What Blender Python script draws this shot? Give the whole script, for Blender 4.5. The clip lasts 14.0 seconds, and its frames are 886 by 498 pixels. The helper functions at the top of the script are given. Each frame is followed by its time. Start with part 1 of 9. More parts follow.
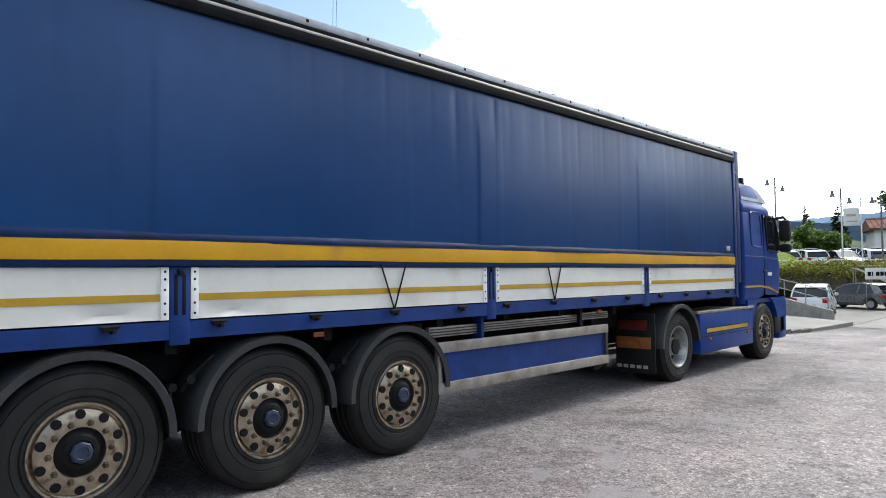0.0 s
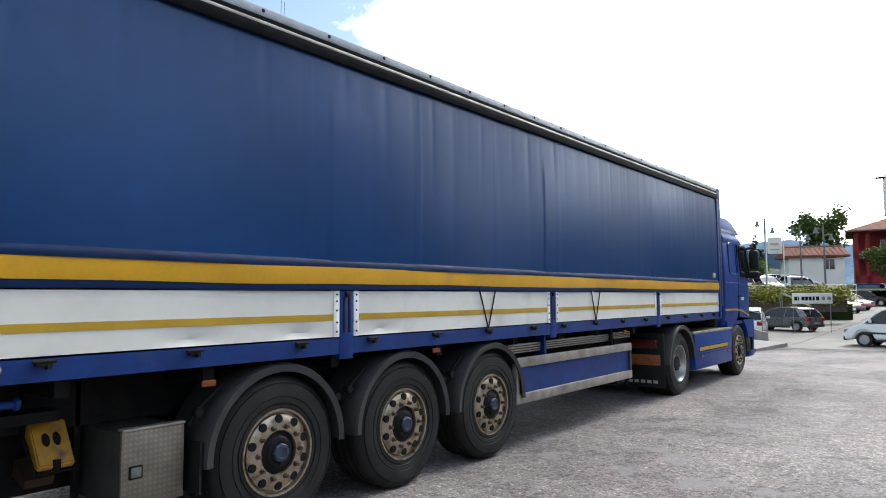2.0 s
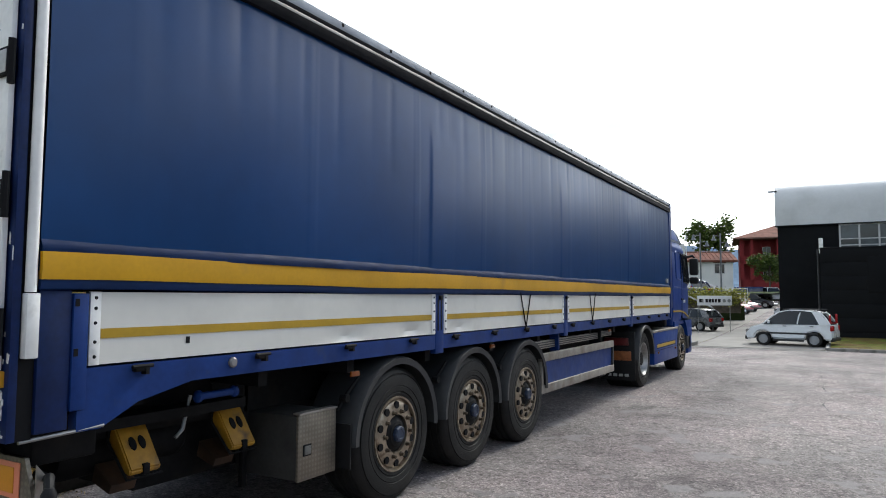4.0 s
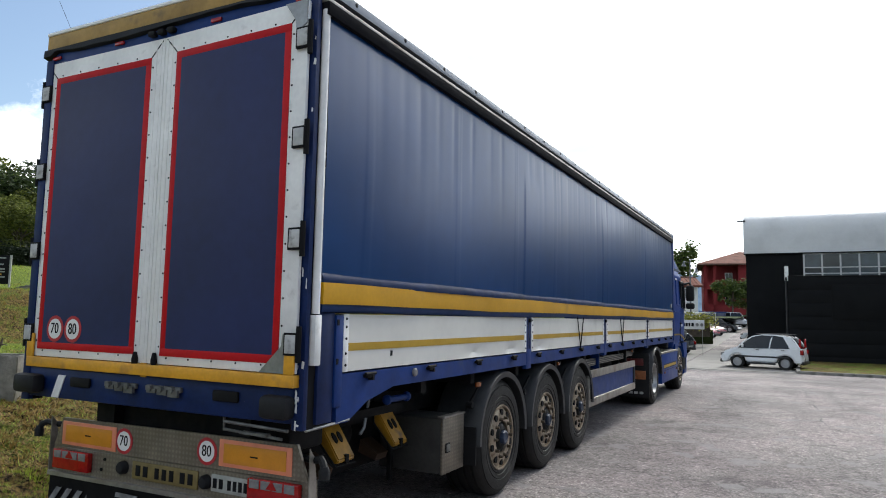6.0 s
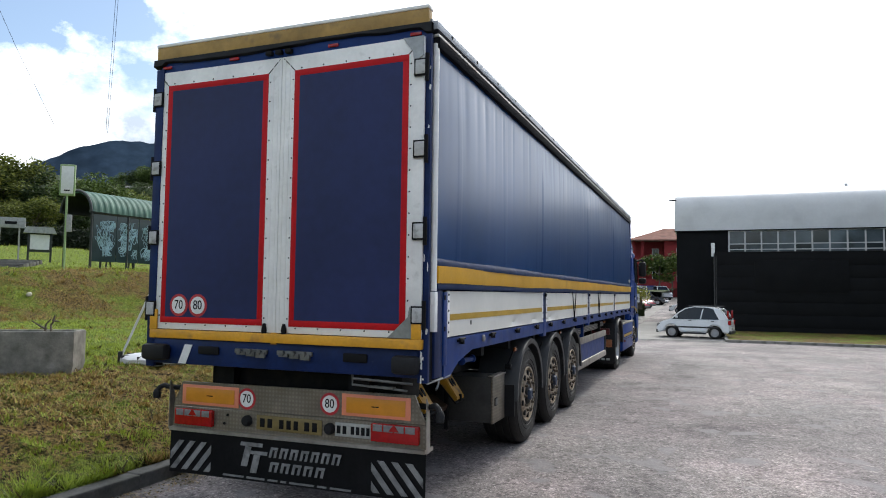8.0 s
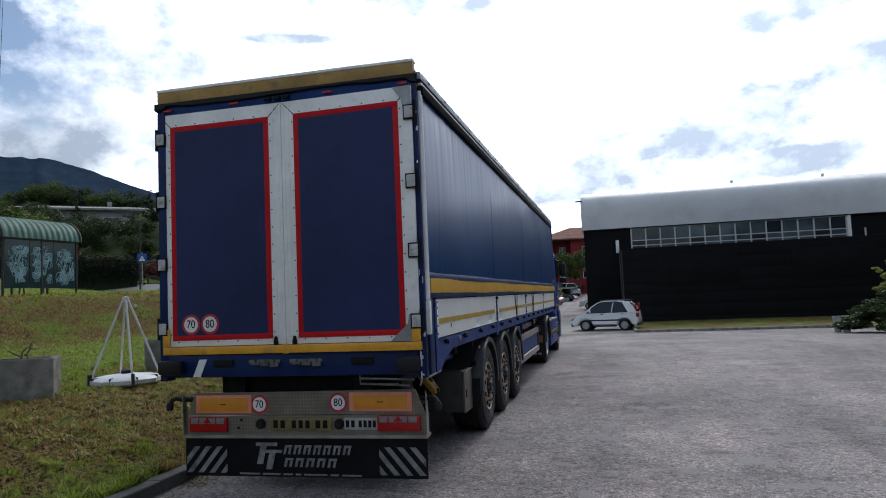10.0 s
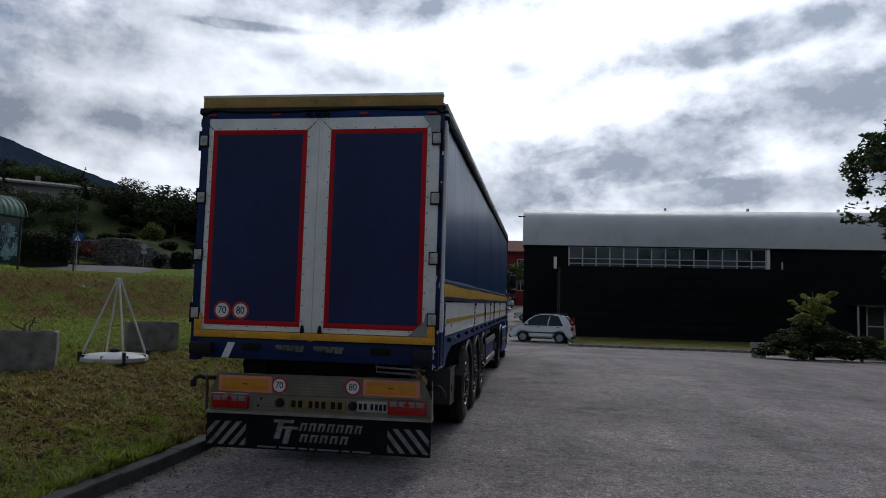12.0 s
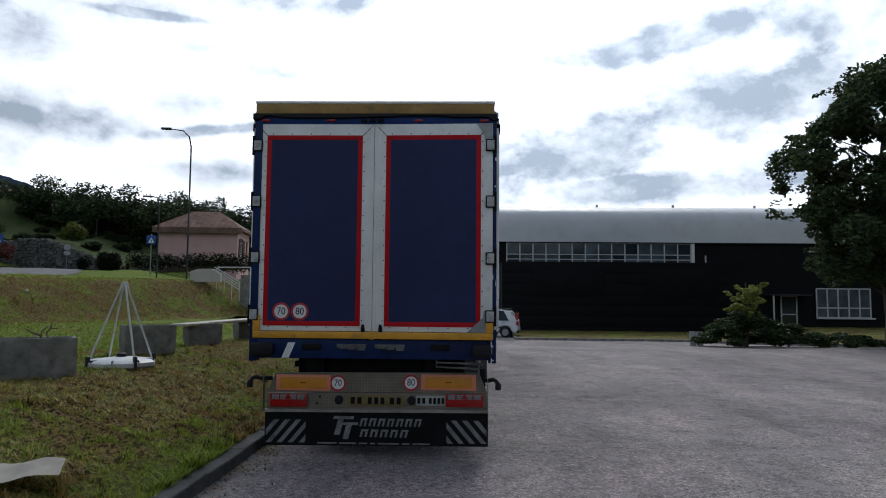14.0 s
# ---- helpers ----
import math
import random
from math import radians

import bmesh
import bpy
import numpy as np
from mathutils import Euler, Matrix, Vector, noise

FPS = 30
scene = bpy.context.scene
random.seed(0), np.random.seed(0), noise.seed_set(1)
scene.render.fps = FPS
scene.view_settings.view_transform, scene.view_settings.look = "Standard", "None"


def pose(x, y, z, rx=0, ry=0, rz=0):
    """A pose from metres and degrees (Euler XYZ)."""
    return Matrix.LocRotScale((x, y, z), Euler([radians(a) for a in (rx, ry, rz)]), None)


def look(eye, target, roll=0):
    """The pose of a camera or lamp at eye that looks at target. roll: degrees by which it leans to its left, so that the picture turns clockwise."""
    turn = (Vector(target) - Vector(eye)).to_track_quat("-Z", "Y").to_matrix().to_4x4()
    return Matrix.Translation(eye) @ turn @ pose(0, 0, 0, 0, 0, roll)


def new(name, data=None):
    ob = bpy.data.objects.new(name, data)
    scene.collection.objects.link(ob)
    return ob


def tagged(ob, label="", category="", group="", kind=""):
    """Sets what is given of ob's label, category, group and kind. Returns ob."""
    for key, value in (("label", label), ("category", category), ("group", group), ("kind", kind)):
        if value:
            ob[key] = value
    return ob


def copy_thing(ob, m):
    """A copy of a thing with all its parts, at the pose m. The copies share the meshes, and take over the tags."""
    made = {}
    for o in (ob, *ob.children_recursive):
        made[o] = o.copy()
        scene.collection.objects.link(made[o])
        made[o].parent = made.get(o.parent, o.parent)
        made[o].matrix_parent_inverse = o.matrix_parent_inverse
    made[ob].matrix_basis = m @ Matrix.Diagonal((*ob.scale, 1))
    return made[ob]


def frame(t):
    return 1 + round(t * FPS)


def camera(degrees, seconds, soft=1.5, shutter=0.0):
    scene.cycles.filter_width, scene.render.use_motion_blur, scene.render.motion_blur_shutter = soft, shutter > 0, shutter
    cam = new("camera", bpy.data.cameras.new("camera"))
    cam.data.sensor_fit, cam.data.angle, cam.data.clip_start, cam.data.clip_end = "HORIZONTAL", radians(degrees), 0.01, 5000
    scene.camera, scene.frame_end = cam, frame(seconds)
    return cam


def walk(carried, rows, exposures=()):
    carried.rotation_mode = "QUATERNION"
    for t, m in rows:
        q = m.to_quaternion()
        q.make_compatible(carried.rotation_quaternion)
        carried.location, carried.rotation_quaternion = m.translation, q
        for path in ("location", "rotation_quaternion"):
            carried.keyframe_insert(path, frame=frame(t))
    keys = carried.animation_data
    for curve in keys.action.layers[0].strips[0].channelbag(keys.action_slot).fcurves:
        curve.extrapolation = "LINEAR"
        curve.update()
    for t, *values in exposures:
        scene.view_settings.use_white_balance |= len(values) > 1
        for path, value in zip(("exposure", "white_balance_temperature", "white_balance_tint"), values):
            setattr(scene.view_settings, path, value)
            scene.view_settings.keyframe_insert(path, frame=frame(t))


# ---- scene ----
cam = camera(66.1, 14.0, soft=1.0)
PATH = [
    (0, (5.722, 1.572, 1.57), (4.326, 3.002, 1.649), -0.7),
    (0.5, (5.516, 1.136, 1.56), (4.187, 2.625, 1.687), -0.9),
    (1, (5.379, 0.767, 1.585), (4.109, 2.302, 1.757), 1.2),
    (1.5, (5.183, 0.41, 1.596), (3.816, 1.864, 1.72), -0.6),
    (2, (5.107, -0.057, 1.59), (3.872, 1.51, 1.733), -0.4),
    (2.5, (4.919, -0.417, 1.573), (3.739, 1.188, 1.744), 1.1),
    (2.7, (4.815, -0.549, 1.582), (3.655, 1.075, 1.714), 0.1),
    (4.8, (4.112, -2.223, 1.641), (3.175, -0.461, 1.77), 0.5),
    (5, (4.047, -2.35, 1.638), (3.094, -0.596, 1.756), -0.6),
    (5.5, (3.857, -2.706, 1.615), (2.909, -0.955, 1.806), -0.2),
    (6, (3.685, -3.063, 1.647), (2.777, -1.292, 1.843), 1.1),
    (6.5, (3.472, -3.356, 1.637), (2.472, -1.626, 1.732), -1.2),
    (7, (3.373, -3.778, 1.661), (2.443, -2.01, 1.769), -1.6),
    (7.5, (3.238, -4.13, 1.623), (2.376, -2.332, 1.778), 0.1),
    (7.6, (3.186, -4.119, 1.634), (2.389, -2.286, 1.708), 1.2),
    (8, (3.101, -4.431, 1.637), (2.375, -2.571, 1.764), 0.7),
    (8.2, (3.093, -4.632, 1.638), (2.416, -2.752, 1.716), 2.0),
    (10.3, (2.745, -5.656, 1.666), (2.294, -3.713, 1.808), -2.4),
    (10.5, (2.714, -5.778, 1.668), (2.268, -3.833, 1.799), -0.6),
    (11, (2.478, -6.014, 1.686), (2.206, -4.036, 1.805), -0.9),
    (11.5, (2.398, -6.265, 1.676), (2.091, -4.295, 1.821), -1.2),
    (12, (2.217, -6.518, 1.66), (1.935, -4.544, 1.812), 1.6),
    (12.5, (1.883, -6.681, 1.636), (1.727, -4.687, 1.694), 1.1),
    (13, (1.571, -6.78, 1.644), (1.566, -4.782, 1.738), -2.5),
    (13.5, (1.221, -6.984, 1.629), (1.218, -4.985, 1.716), -0.8),
    (14, (0.919, -7.002, 1.65), (0.862, -5.008, 1.796), 0.5),
]
EXPOSURES = [(0, 1.26, 6400, 6), (0.5, 1.56, 6400, 6), (1.0, 1.34, 6400, 6), (1.5, 1.3, 6400, 6), (2.0, 1.2, 6400, 6), (2.7, 0.98, 6400, 6), (5, 0.85, 6450, 6), (5.5, 1.0, 6450, 6), (6.5, 0.68, 6450, 7), (7.0, 0.74, 6400, 7), (7.5, 0.73, 6400, 7), (8.2, 0.96, 6450, 7), (10.3, -0.15, 6000, 9), (11.0, -0.78, 6100, 9), (11.7, -1.05, 6150, 9), (12.0, -0.85, 6100, 10), (12.4, -0.35, 6200, 12), (13.0, -0.45, 6150, 11), (13.5, -0.52, 6080, 9), (14.0, -0.30, 6050, 8)]
walk(cam, [(t, look(eye, target, roll)) for t, eye, target, roll in PATH], EXPOSURES)

# world and sun: broken bright overcast, sun veiled ahead of the lorry
SUN_EL, SUN_AZ = radians(42), radians(8)
SUN_DIR = Vector((math.sin(SUN_AZ) * math.cos(SUN_EL), math.cos(SUN_AZ) * math.cos(SUN_EL), math.sin(SUN_EL)))


def links_of(tree):
    return tree.nodes, tree.links


def make_world():
    world = bpy.data.worlds.new("sky")
    scene.world = world
    world.use_nodes = True
    nodes, links = links_of(world.node_tree)
    bg = nodes["Background"]
    bg.inputs["Strength"].default_value = 0.1
    sky = nodes.new("ShaderNodeTexSky")
    sky.sky_type = "NISHITA"
    sky.sun_disc = False
    sky.sun_elevation, sky.sun_rotation = SUN_EL, SUN_AZ
    sky.air_density, sky.dust_density = 1.0, 1.5
    coord = nodes.new("ShaderNodeTexCoord")
    sep = nodes.new("ShaderNodeSeparateXYZ")
    links.new(coord.outputs["Generated"], sep.inputs[0])

    def calc(op, a, b=None, c=None, clamp=False):
        n = nodes.new("ShaderNodeMath")
        if isinstance(c, bool):
            c, clamp = None, c
        n.operation, n.use_clamp = op, clamp
        for k, v in enumerate((a, b, c)):
            if v is None:
                continue
            if isinstance(v, (int, float)):
                n.inputs[k].default_value = v
            else:
                links.new(v, n.inputs[k])
        return n.outputs[0]

    up = calc("ADD", calc("MAXIMUM", sep.outputs["Z"], 0.0), 0.34)
    flat = nodes.new("ShaderNodeCombineXYZ")
    links.new(calc("DIVIDE", sep.outputs["X"], up), flat.inputs[0])
    links.new(calc("DIVIDE", sep.outputs["Y"], up), flat.inputs[1])
    flat.inputs[2].default_value = 3.7

    def fog(scale, detail, rough, ramp, shift):
        mp = nodes.new("ShaderNodeMapping")
        mp.inputs["Location"].default_value = shift
        links.new(flat.outputs[0], mp.inputs[0])
        n = nodes.new("ShaderNodeTexNoise")
        n.inputs["Scale"].default_value, n.inputs["Detail"].default_value = scale, detail
        n.inputs["Roughness"].default_value = rough
        links.new(mp.outputs[0], n.inputs["Vector"])
        r = nodes.new("ShaderNodeValToRGB")
        r.color_ramp.elements[0].position, r.color_ramp.elements[1].position = ramp
        links.new(n.outputs["Fac"], r.inputs[0])
        return r.outputs[0]

    cover_far = fog(1.3, 8, 0.56, (0.465, 0.60), (6.6, 2.1, 0))
    shade_far = fog(2.5, 8, 0.58, (0.42, 0.66), (2.3, 7.4, 0))
    # the part of the sky over the yard has its own cloud banks: bearing and height of each in degrees
    bearing = calc("MULTIPLY", calc("ARCTAN2", sep.outputs["X"], sep.outputs["Y"]), 180 / math.pi)
    height = calc("MULTIPLY", calc("ARCSINE", sep.outputs["Z"]), 180 / math.pi)

    def ragged(scale, detail, rough, shift, stretch):
        mp = nodes.new("ShaderNodeMapping")
        mp.inputs["Location"].default_value = shift
        mp.inputs["Scale"].default_value = (1, 1, stretch)
        links.new(coord.outputs["Generated"], mp.inputs[0])
        n = nodes.new("ShaderNodeTexNoise")
        n.inputs["Scale"].default_value, n.inputs["Detail"].default_value, n.inputs["Roughness"].default_value = scale, detail, rough
        links.new(mp.outputs[0], n.inputs["Vector"])
        return calc("SUBTRACT", n.outputs["Fac"], 0.5)

    billow = calc("ADD", calc("MULTIPLY", ragged(6.5, 9, 0.6, (1.3, 4.2, 0.6), 1.5), 3.0), calc("MULTIPLY", ragged(18.0, 8, 0.6, (5.0, 1.0, 2.0), 1.3), 1.3))
    fluff = calc("MULTIPLY_ADD", ragged(11.0, 7, 0.58, (2.0, 7.0, 1.0), 1.5), 1.8, 0.90)

    def bank(az, el, wide, tall, lean, soft):
        """How deep a direction lies in one cloud bank: an ellipse with a ragged rim."""
        da, de = calc("SUBTRACT", bearing, float(az)), calc("SUBTRACT", height, float(el))
        de = calc("SUBTRACT", de, calc("MULTIPLY", da, float(lean)))
        u, v = calc("DIVIDE", da, float(wide)), calc("DIVIDE", de, float(tall))
        r = calc("SQRT", calc("ADD", calc("MULTIPLY", u, u), calc("MULTIPLY", v, v)))
        return calc("MULTIPLY", calc("ADD", calc("SUBTRACT", 1.95, r), billow), float(soft), True)

    def joined(rows):
        out = None
        for row in rows:
            k = bank(*row)
            out = k if out is None else calc("MAXIMUM", out, k)
        return out

    grey = joined(((11.0, 12.6, 11.5, 2.6, 0.23, 0.85), (20.0, 15.4, 9.0, 3.0, 0.15, 0.75), (14.5, 8.9, 10.5, 1.3, 0.02, 0.8), (4.0, 10.8, 6.0, 1.0, 0.14, 0.75), (16.5, 20.2, 9.5, 1.4, 0.10, 0.75), (27.0, 20.4, 7.0, 2.2, 0.0, 0.5),
                   (-1.6, 19.2, 2.4, 0.95, 0.1, 0.5), (-17.0, 24.6, 15.0, 2.0, 0.0, 0.6), (-36.0, 18.0, 9.0, 2.4, 0.0, 0.42), (-33.5, 13.2, 8.0, 1.8, 0.0, 0.62), (-14.5, 17.9, 7.0, 1.7, 0.05, 0.42), (-27.0, 21.3, 9.0, 1.6, 0.05, 0.40),
                   (-22.0, 15.0, 8.5, 1.7, 0.10, 0.42), (-43.0, 12.0, 8.0, 2.8, 0.0, 0.62), (-20.0, 10.0, 7.0, 1.2, 0.0, 0.45), (-8.0, 29.5, 26.0, 3.0, 0.0, 0.7), (26.0, 9.6, 7.0, 1.5, 0.0, 0.6), (31.0, 15.0, 7.0, 2.2, 0.0, 0.6),
                   (-20.5, 13.2, 5.0, 0.5, 0.16, 0.8), (-25.0, 21.2, 5.5, 0.4, 0.02, 0.7), (2.6, 12.4, 3.2, 0.45, 0.25, 0.8)))
    thin = calc("MULTIPLY_ADD", ragged(6.0, 8, 0.58, (3.1, 2.2, 5.0), 1.7), 2.4, 0.12, True)
    grey = calc("MAXIMUM", calc("MULTIPLY", grey, fluff, True), calc("MULTIPLY", thin, 0.6))
    hole = joined(((-58.0, 20.5, 11.0, 4.2, 0.0, 1.1), (-21.5, 19.4, 2.6, 0.6, 0.0, 0.35), (-49.0, 25.0, 6.5, 2.8, 0.0, 1.0), (1.0, 16.8, 2.0, 0.9, 0.0, 0.25)))
    inside = calc("MULTIPLY", calc("MULTIPLY_ADD", calc("ABSOLUTE", calc("ADD", bearing, 14.0)), -0.1, 6.0, True), calc("MULTIPLY_ADD", height, -0.18, 6.2, True))

    def blended(far, here):
        return calc("ADD", calc("MULTIPLY", far, calc("SUBTRACT", 1.0, inside)), calc("MULTIPLY", here, inside))

    cover = blended(cover_far, calc("SUBTRACT", 1.0, hole, True))
    shade = blended(shade_far, grey)
    near = nodes.new("ShaderNodeVectorMath")
    near.operation = "DOT_PRODUCT"
    links.new(coord.outputs["Generated"], near.inputs[0])
    near.inputs[1].default_value = SUN_DIR
    glow = calc("POWER", calc("ADD", calc("MULTIPLY", near.outputs["Value"], 0.5), 0.5), 5.0)
    bright = calc("ADD", calc("MULTIPLY", glow, 12.0), 5.6)

    def mixed(fac, a, b):
        n = nodes.new("ShaderNodeMix")
        n.data_type = "RGBA"
        links.new(fac, n.inputs["Factor"])
        for key, v in ((6, a), (7, b)):
            if isinstance(v, tuple):
                n.inputs[key].default_value = (*v, 1)
            else:
                links.new(v, n.inputs[key])
        return n.outputs[2]

    tone = mixed(shade, (1.72, 1.73, 1.78), (0.43, 0.485, 0.575))
    scaled = nodes.new("ShaderNodeVectorMath")
    scaled.operation = "SCALE"
    links.new(tone, scaled.inputs[0])
    links.new(bright, scaled.inputs["Scale"])
    links.new(mixed(cover, sky.outputs[0], scaled.outputs[0]), bg.inputs["Color"])


make_world()
sun_lamp = bpy.data.lights.new("sun", "SUN")
sun_lamp.energy, sun_lamp.angle, sun_lamp.color = 1.3, radians(14), (1.0, 0.95, 0.87)
sun = new("sun", sun_lamp)
sun.matrix_world = look(SUN_DIR * 100, (0, 0, 0))

# ---- mesh tools ----
def box(bm, x0, x1, y0, y1, z0, z1, m=None):
    vs = [bm.verts.new((x, y, z)) for x in (x0, x1) for y in (y0, y1) for z in (z0, z1)]
    if m is not None:
        for v in vs:
            v.co = m @ v.co
    for f in ((0, 1, 3, 2), (4, 6, 7, 5), (0, 4, 5, 1), (2, 3, 7, 6), (0, 2, 6, 4), (1, 5, 7, 3)):
        bm.faces.new([vs[k] for k in f])
    return bm


def boxed(x0, x1, y0, y1, z0, z1, bevel=0.0, m=None):
    bm = box(bmesh.new(), min(x0, x1), max(x0, x1), min(y0, y1), max(y0, y1), min(z0, z1), max(z0, z1), m)
    if bevel:
        bmesh.ops.bevel(bm, geom=bm.edges[:], offset=bevel, segments=2, affect="EDGES", profile=0.5)
    return bm


def prism(bm, poly, axis, a0, a1):
    """A polygon of (u, v) drawn out along an axis: x gives (y, z), y gives (x, z), z gives (x, y)."""
    put = {"x": lambda u, v, a: (a, u, v), "y": lambda u, v, a: (u, a, v), "z": lambda u, v, a: (u, v, a)}[axis]
    lo = [bm.verts.new(put(u, v, a0)) for u, v in poly]
    hi = [bm.verts.new(put(u, v, a1)) for u, v in poly]
    n = len(poly)
    bm.faces.new(lo)
    bm.faces.new(hi[::-1])
    for k in range(n):
        bm.faces.new((lo[k], hi[k], hi[(k + 1) % n], lo[(k + 1) % n]))
    bmesh.ops.recalc_face_normals(bm, faces=bm.faces)
    return bm


def lathe(bm, profile, centre, axis="x", n=32, turn=2 * math.pi, start=0.0, cap=True):
    """Turns (radius, along) pairs round an axis through centre."""
    c = Vector(centre)
    rings = []
    closed = abs(turn - 2 * math.pi) < 1e-6
    count = n if closed else n + 1
    for r, a in profile:
        ring = []
        for k in range(count):
            t = start + turn * k / n
            u, v = r * math.cos(t), r * math.sin(t)
            d = {"x": (a, u, v), "y": (u, a, v), "z": (u, v, a)}[axis]
            ring.append(bm.verts.new(c + Vector(d)))
        rings.append(ring)
    for p, q in zip(rings, rings[1:]):
        for k in range(n):
            j = (k + 1) % count
            bm.faces.new((p[k], p[j], q[j], q[k]))
    if closed and cap:
        for ring, r in ((rings[0], profile[0][0]), (rings[-1], profile[-1][0])):
            if r > 1e-5:
                bm.faces.new(ring)
    bmesh.ops.remove_doubles(bm, verts=bm.verts, dist=1e-5)
    bmesh.ops.recalc_face_normals(bm, faces=bm.faces)
    return bm


def tube(bm, pts, r, n=8, taper=None):
    pts = [Vector(p) for p in pts]
    rings = []
    for k, p in enumerate(pts):
        d = (pts[min(k + 1, len(pts) - 1)] - pts[max(k - 1, 0)]).normalized()
        a = d.orthogonal().normalized() if not rings else (side - d * side.dot(d)).normalized()
        side = a
        b = d.cross(a)
        rr = r if taper is None else r + (taper - r) * k / (len(pts) - 1)
        rings.append([bm.verts.new(p + rr * (a * math.cos(2 * math.pi * j / n) + b * math.sin(2 * math.pi * j / n))) for j in range(n)])
    for p, q in zip(rings, rings[1:]):
        for j in range(n):
            bm.faces.new((p[j], p[(j + 1) % n], q[(j + 1) % n], q[j]))
    bm.faces.new(rings[0][::-1])
    bm.faces.new(rings[-1])
    return bm


def part(name, bm, material, parent=None, label="", smooth=35):
    """Links a bmesh as one mesh object under a thing or a part."""
    if isinstance(bm, bpy.types.Mesh):
        me = bm
    else:
        me = bpy.data.meshes.new(name)
        if smooth:
            for f in bm.faces:
                f.smooth = True
        bm.to_mesh(me)
        bm.free()
        if smooth:
            me.set_sharp_from_angle(angle=radians(smooth))
    if material is not None and not me.materials:
        me.materials.append(material)
    ob = new(name, me)
    if parent is not None:
        ob.parent = parent
    if label:
        ob["label"] = label
    return ob


def thing(name, label, category, group="", kind=""):
    return tagged(new(name), label, category, group, kind)


def structure(name, bm, material, label, category, smooth=35):
    return tagged(part(name, bm, material, None, "", smooth), label, category, "", "structure")


def text_bm(body, size, extrude=0.0015):
    """A bmesh of written characters in the built-in font, centred, standing in the xz plane and read from -y."""
    cu = bpy.data.curves.new("writing", "FONT")
    cu.body, cu.size, cu.extrude, cu.align_x, cu.align_y = body, size, extrude, "CENTER", "CENTER"
    cu.resolution_u = 4
    ob = new("writing", cu)
    me = bpy.data.meshes.new_from_object(ob.evaluated_get(bpy.context.evaluated_depsgraph_get()))
    bpy.data.objects.remove(ob)
    bm = bmesh.new()
    bm.from_mesh(me)
    bpy.data.meshes.remove(me)
    bm.transform(Matrix.Rotation(radians(90), 4, "X"))
    return bm


def moved(bm, x=0, y=0, z=0, rx=0, ry=0, rz=0, sx=1, sy=1, sz=1):
    bm.transform(pose(x, y, z, rx, ry, rz) @ Matrix.Diagonal((sx, sy, sz, 1)))
    return bm


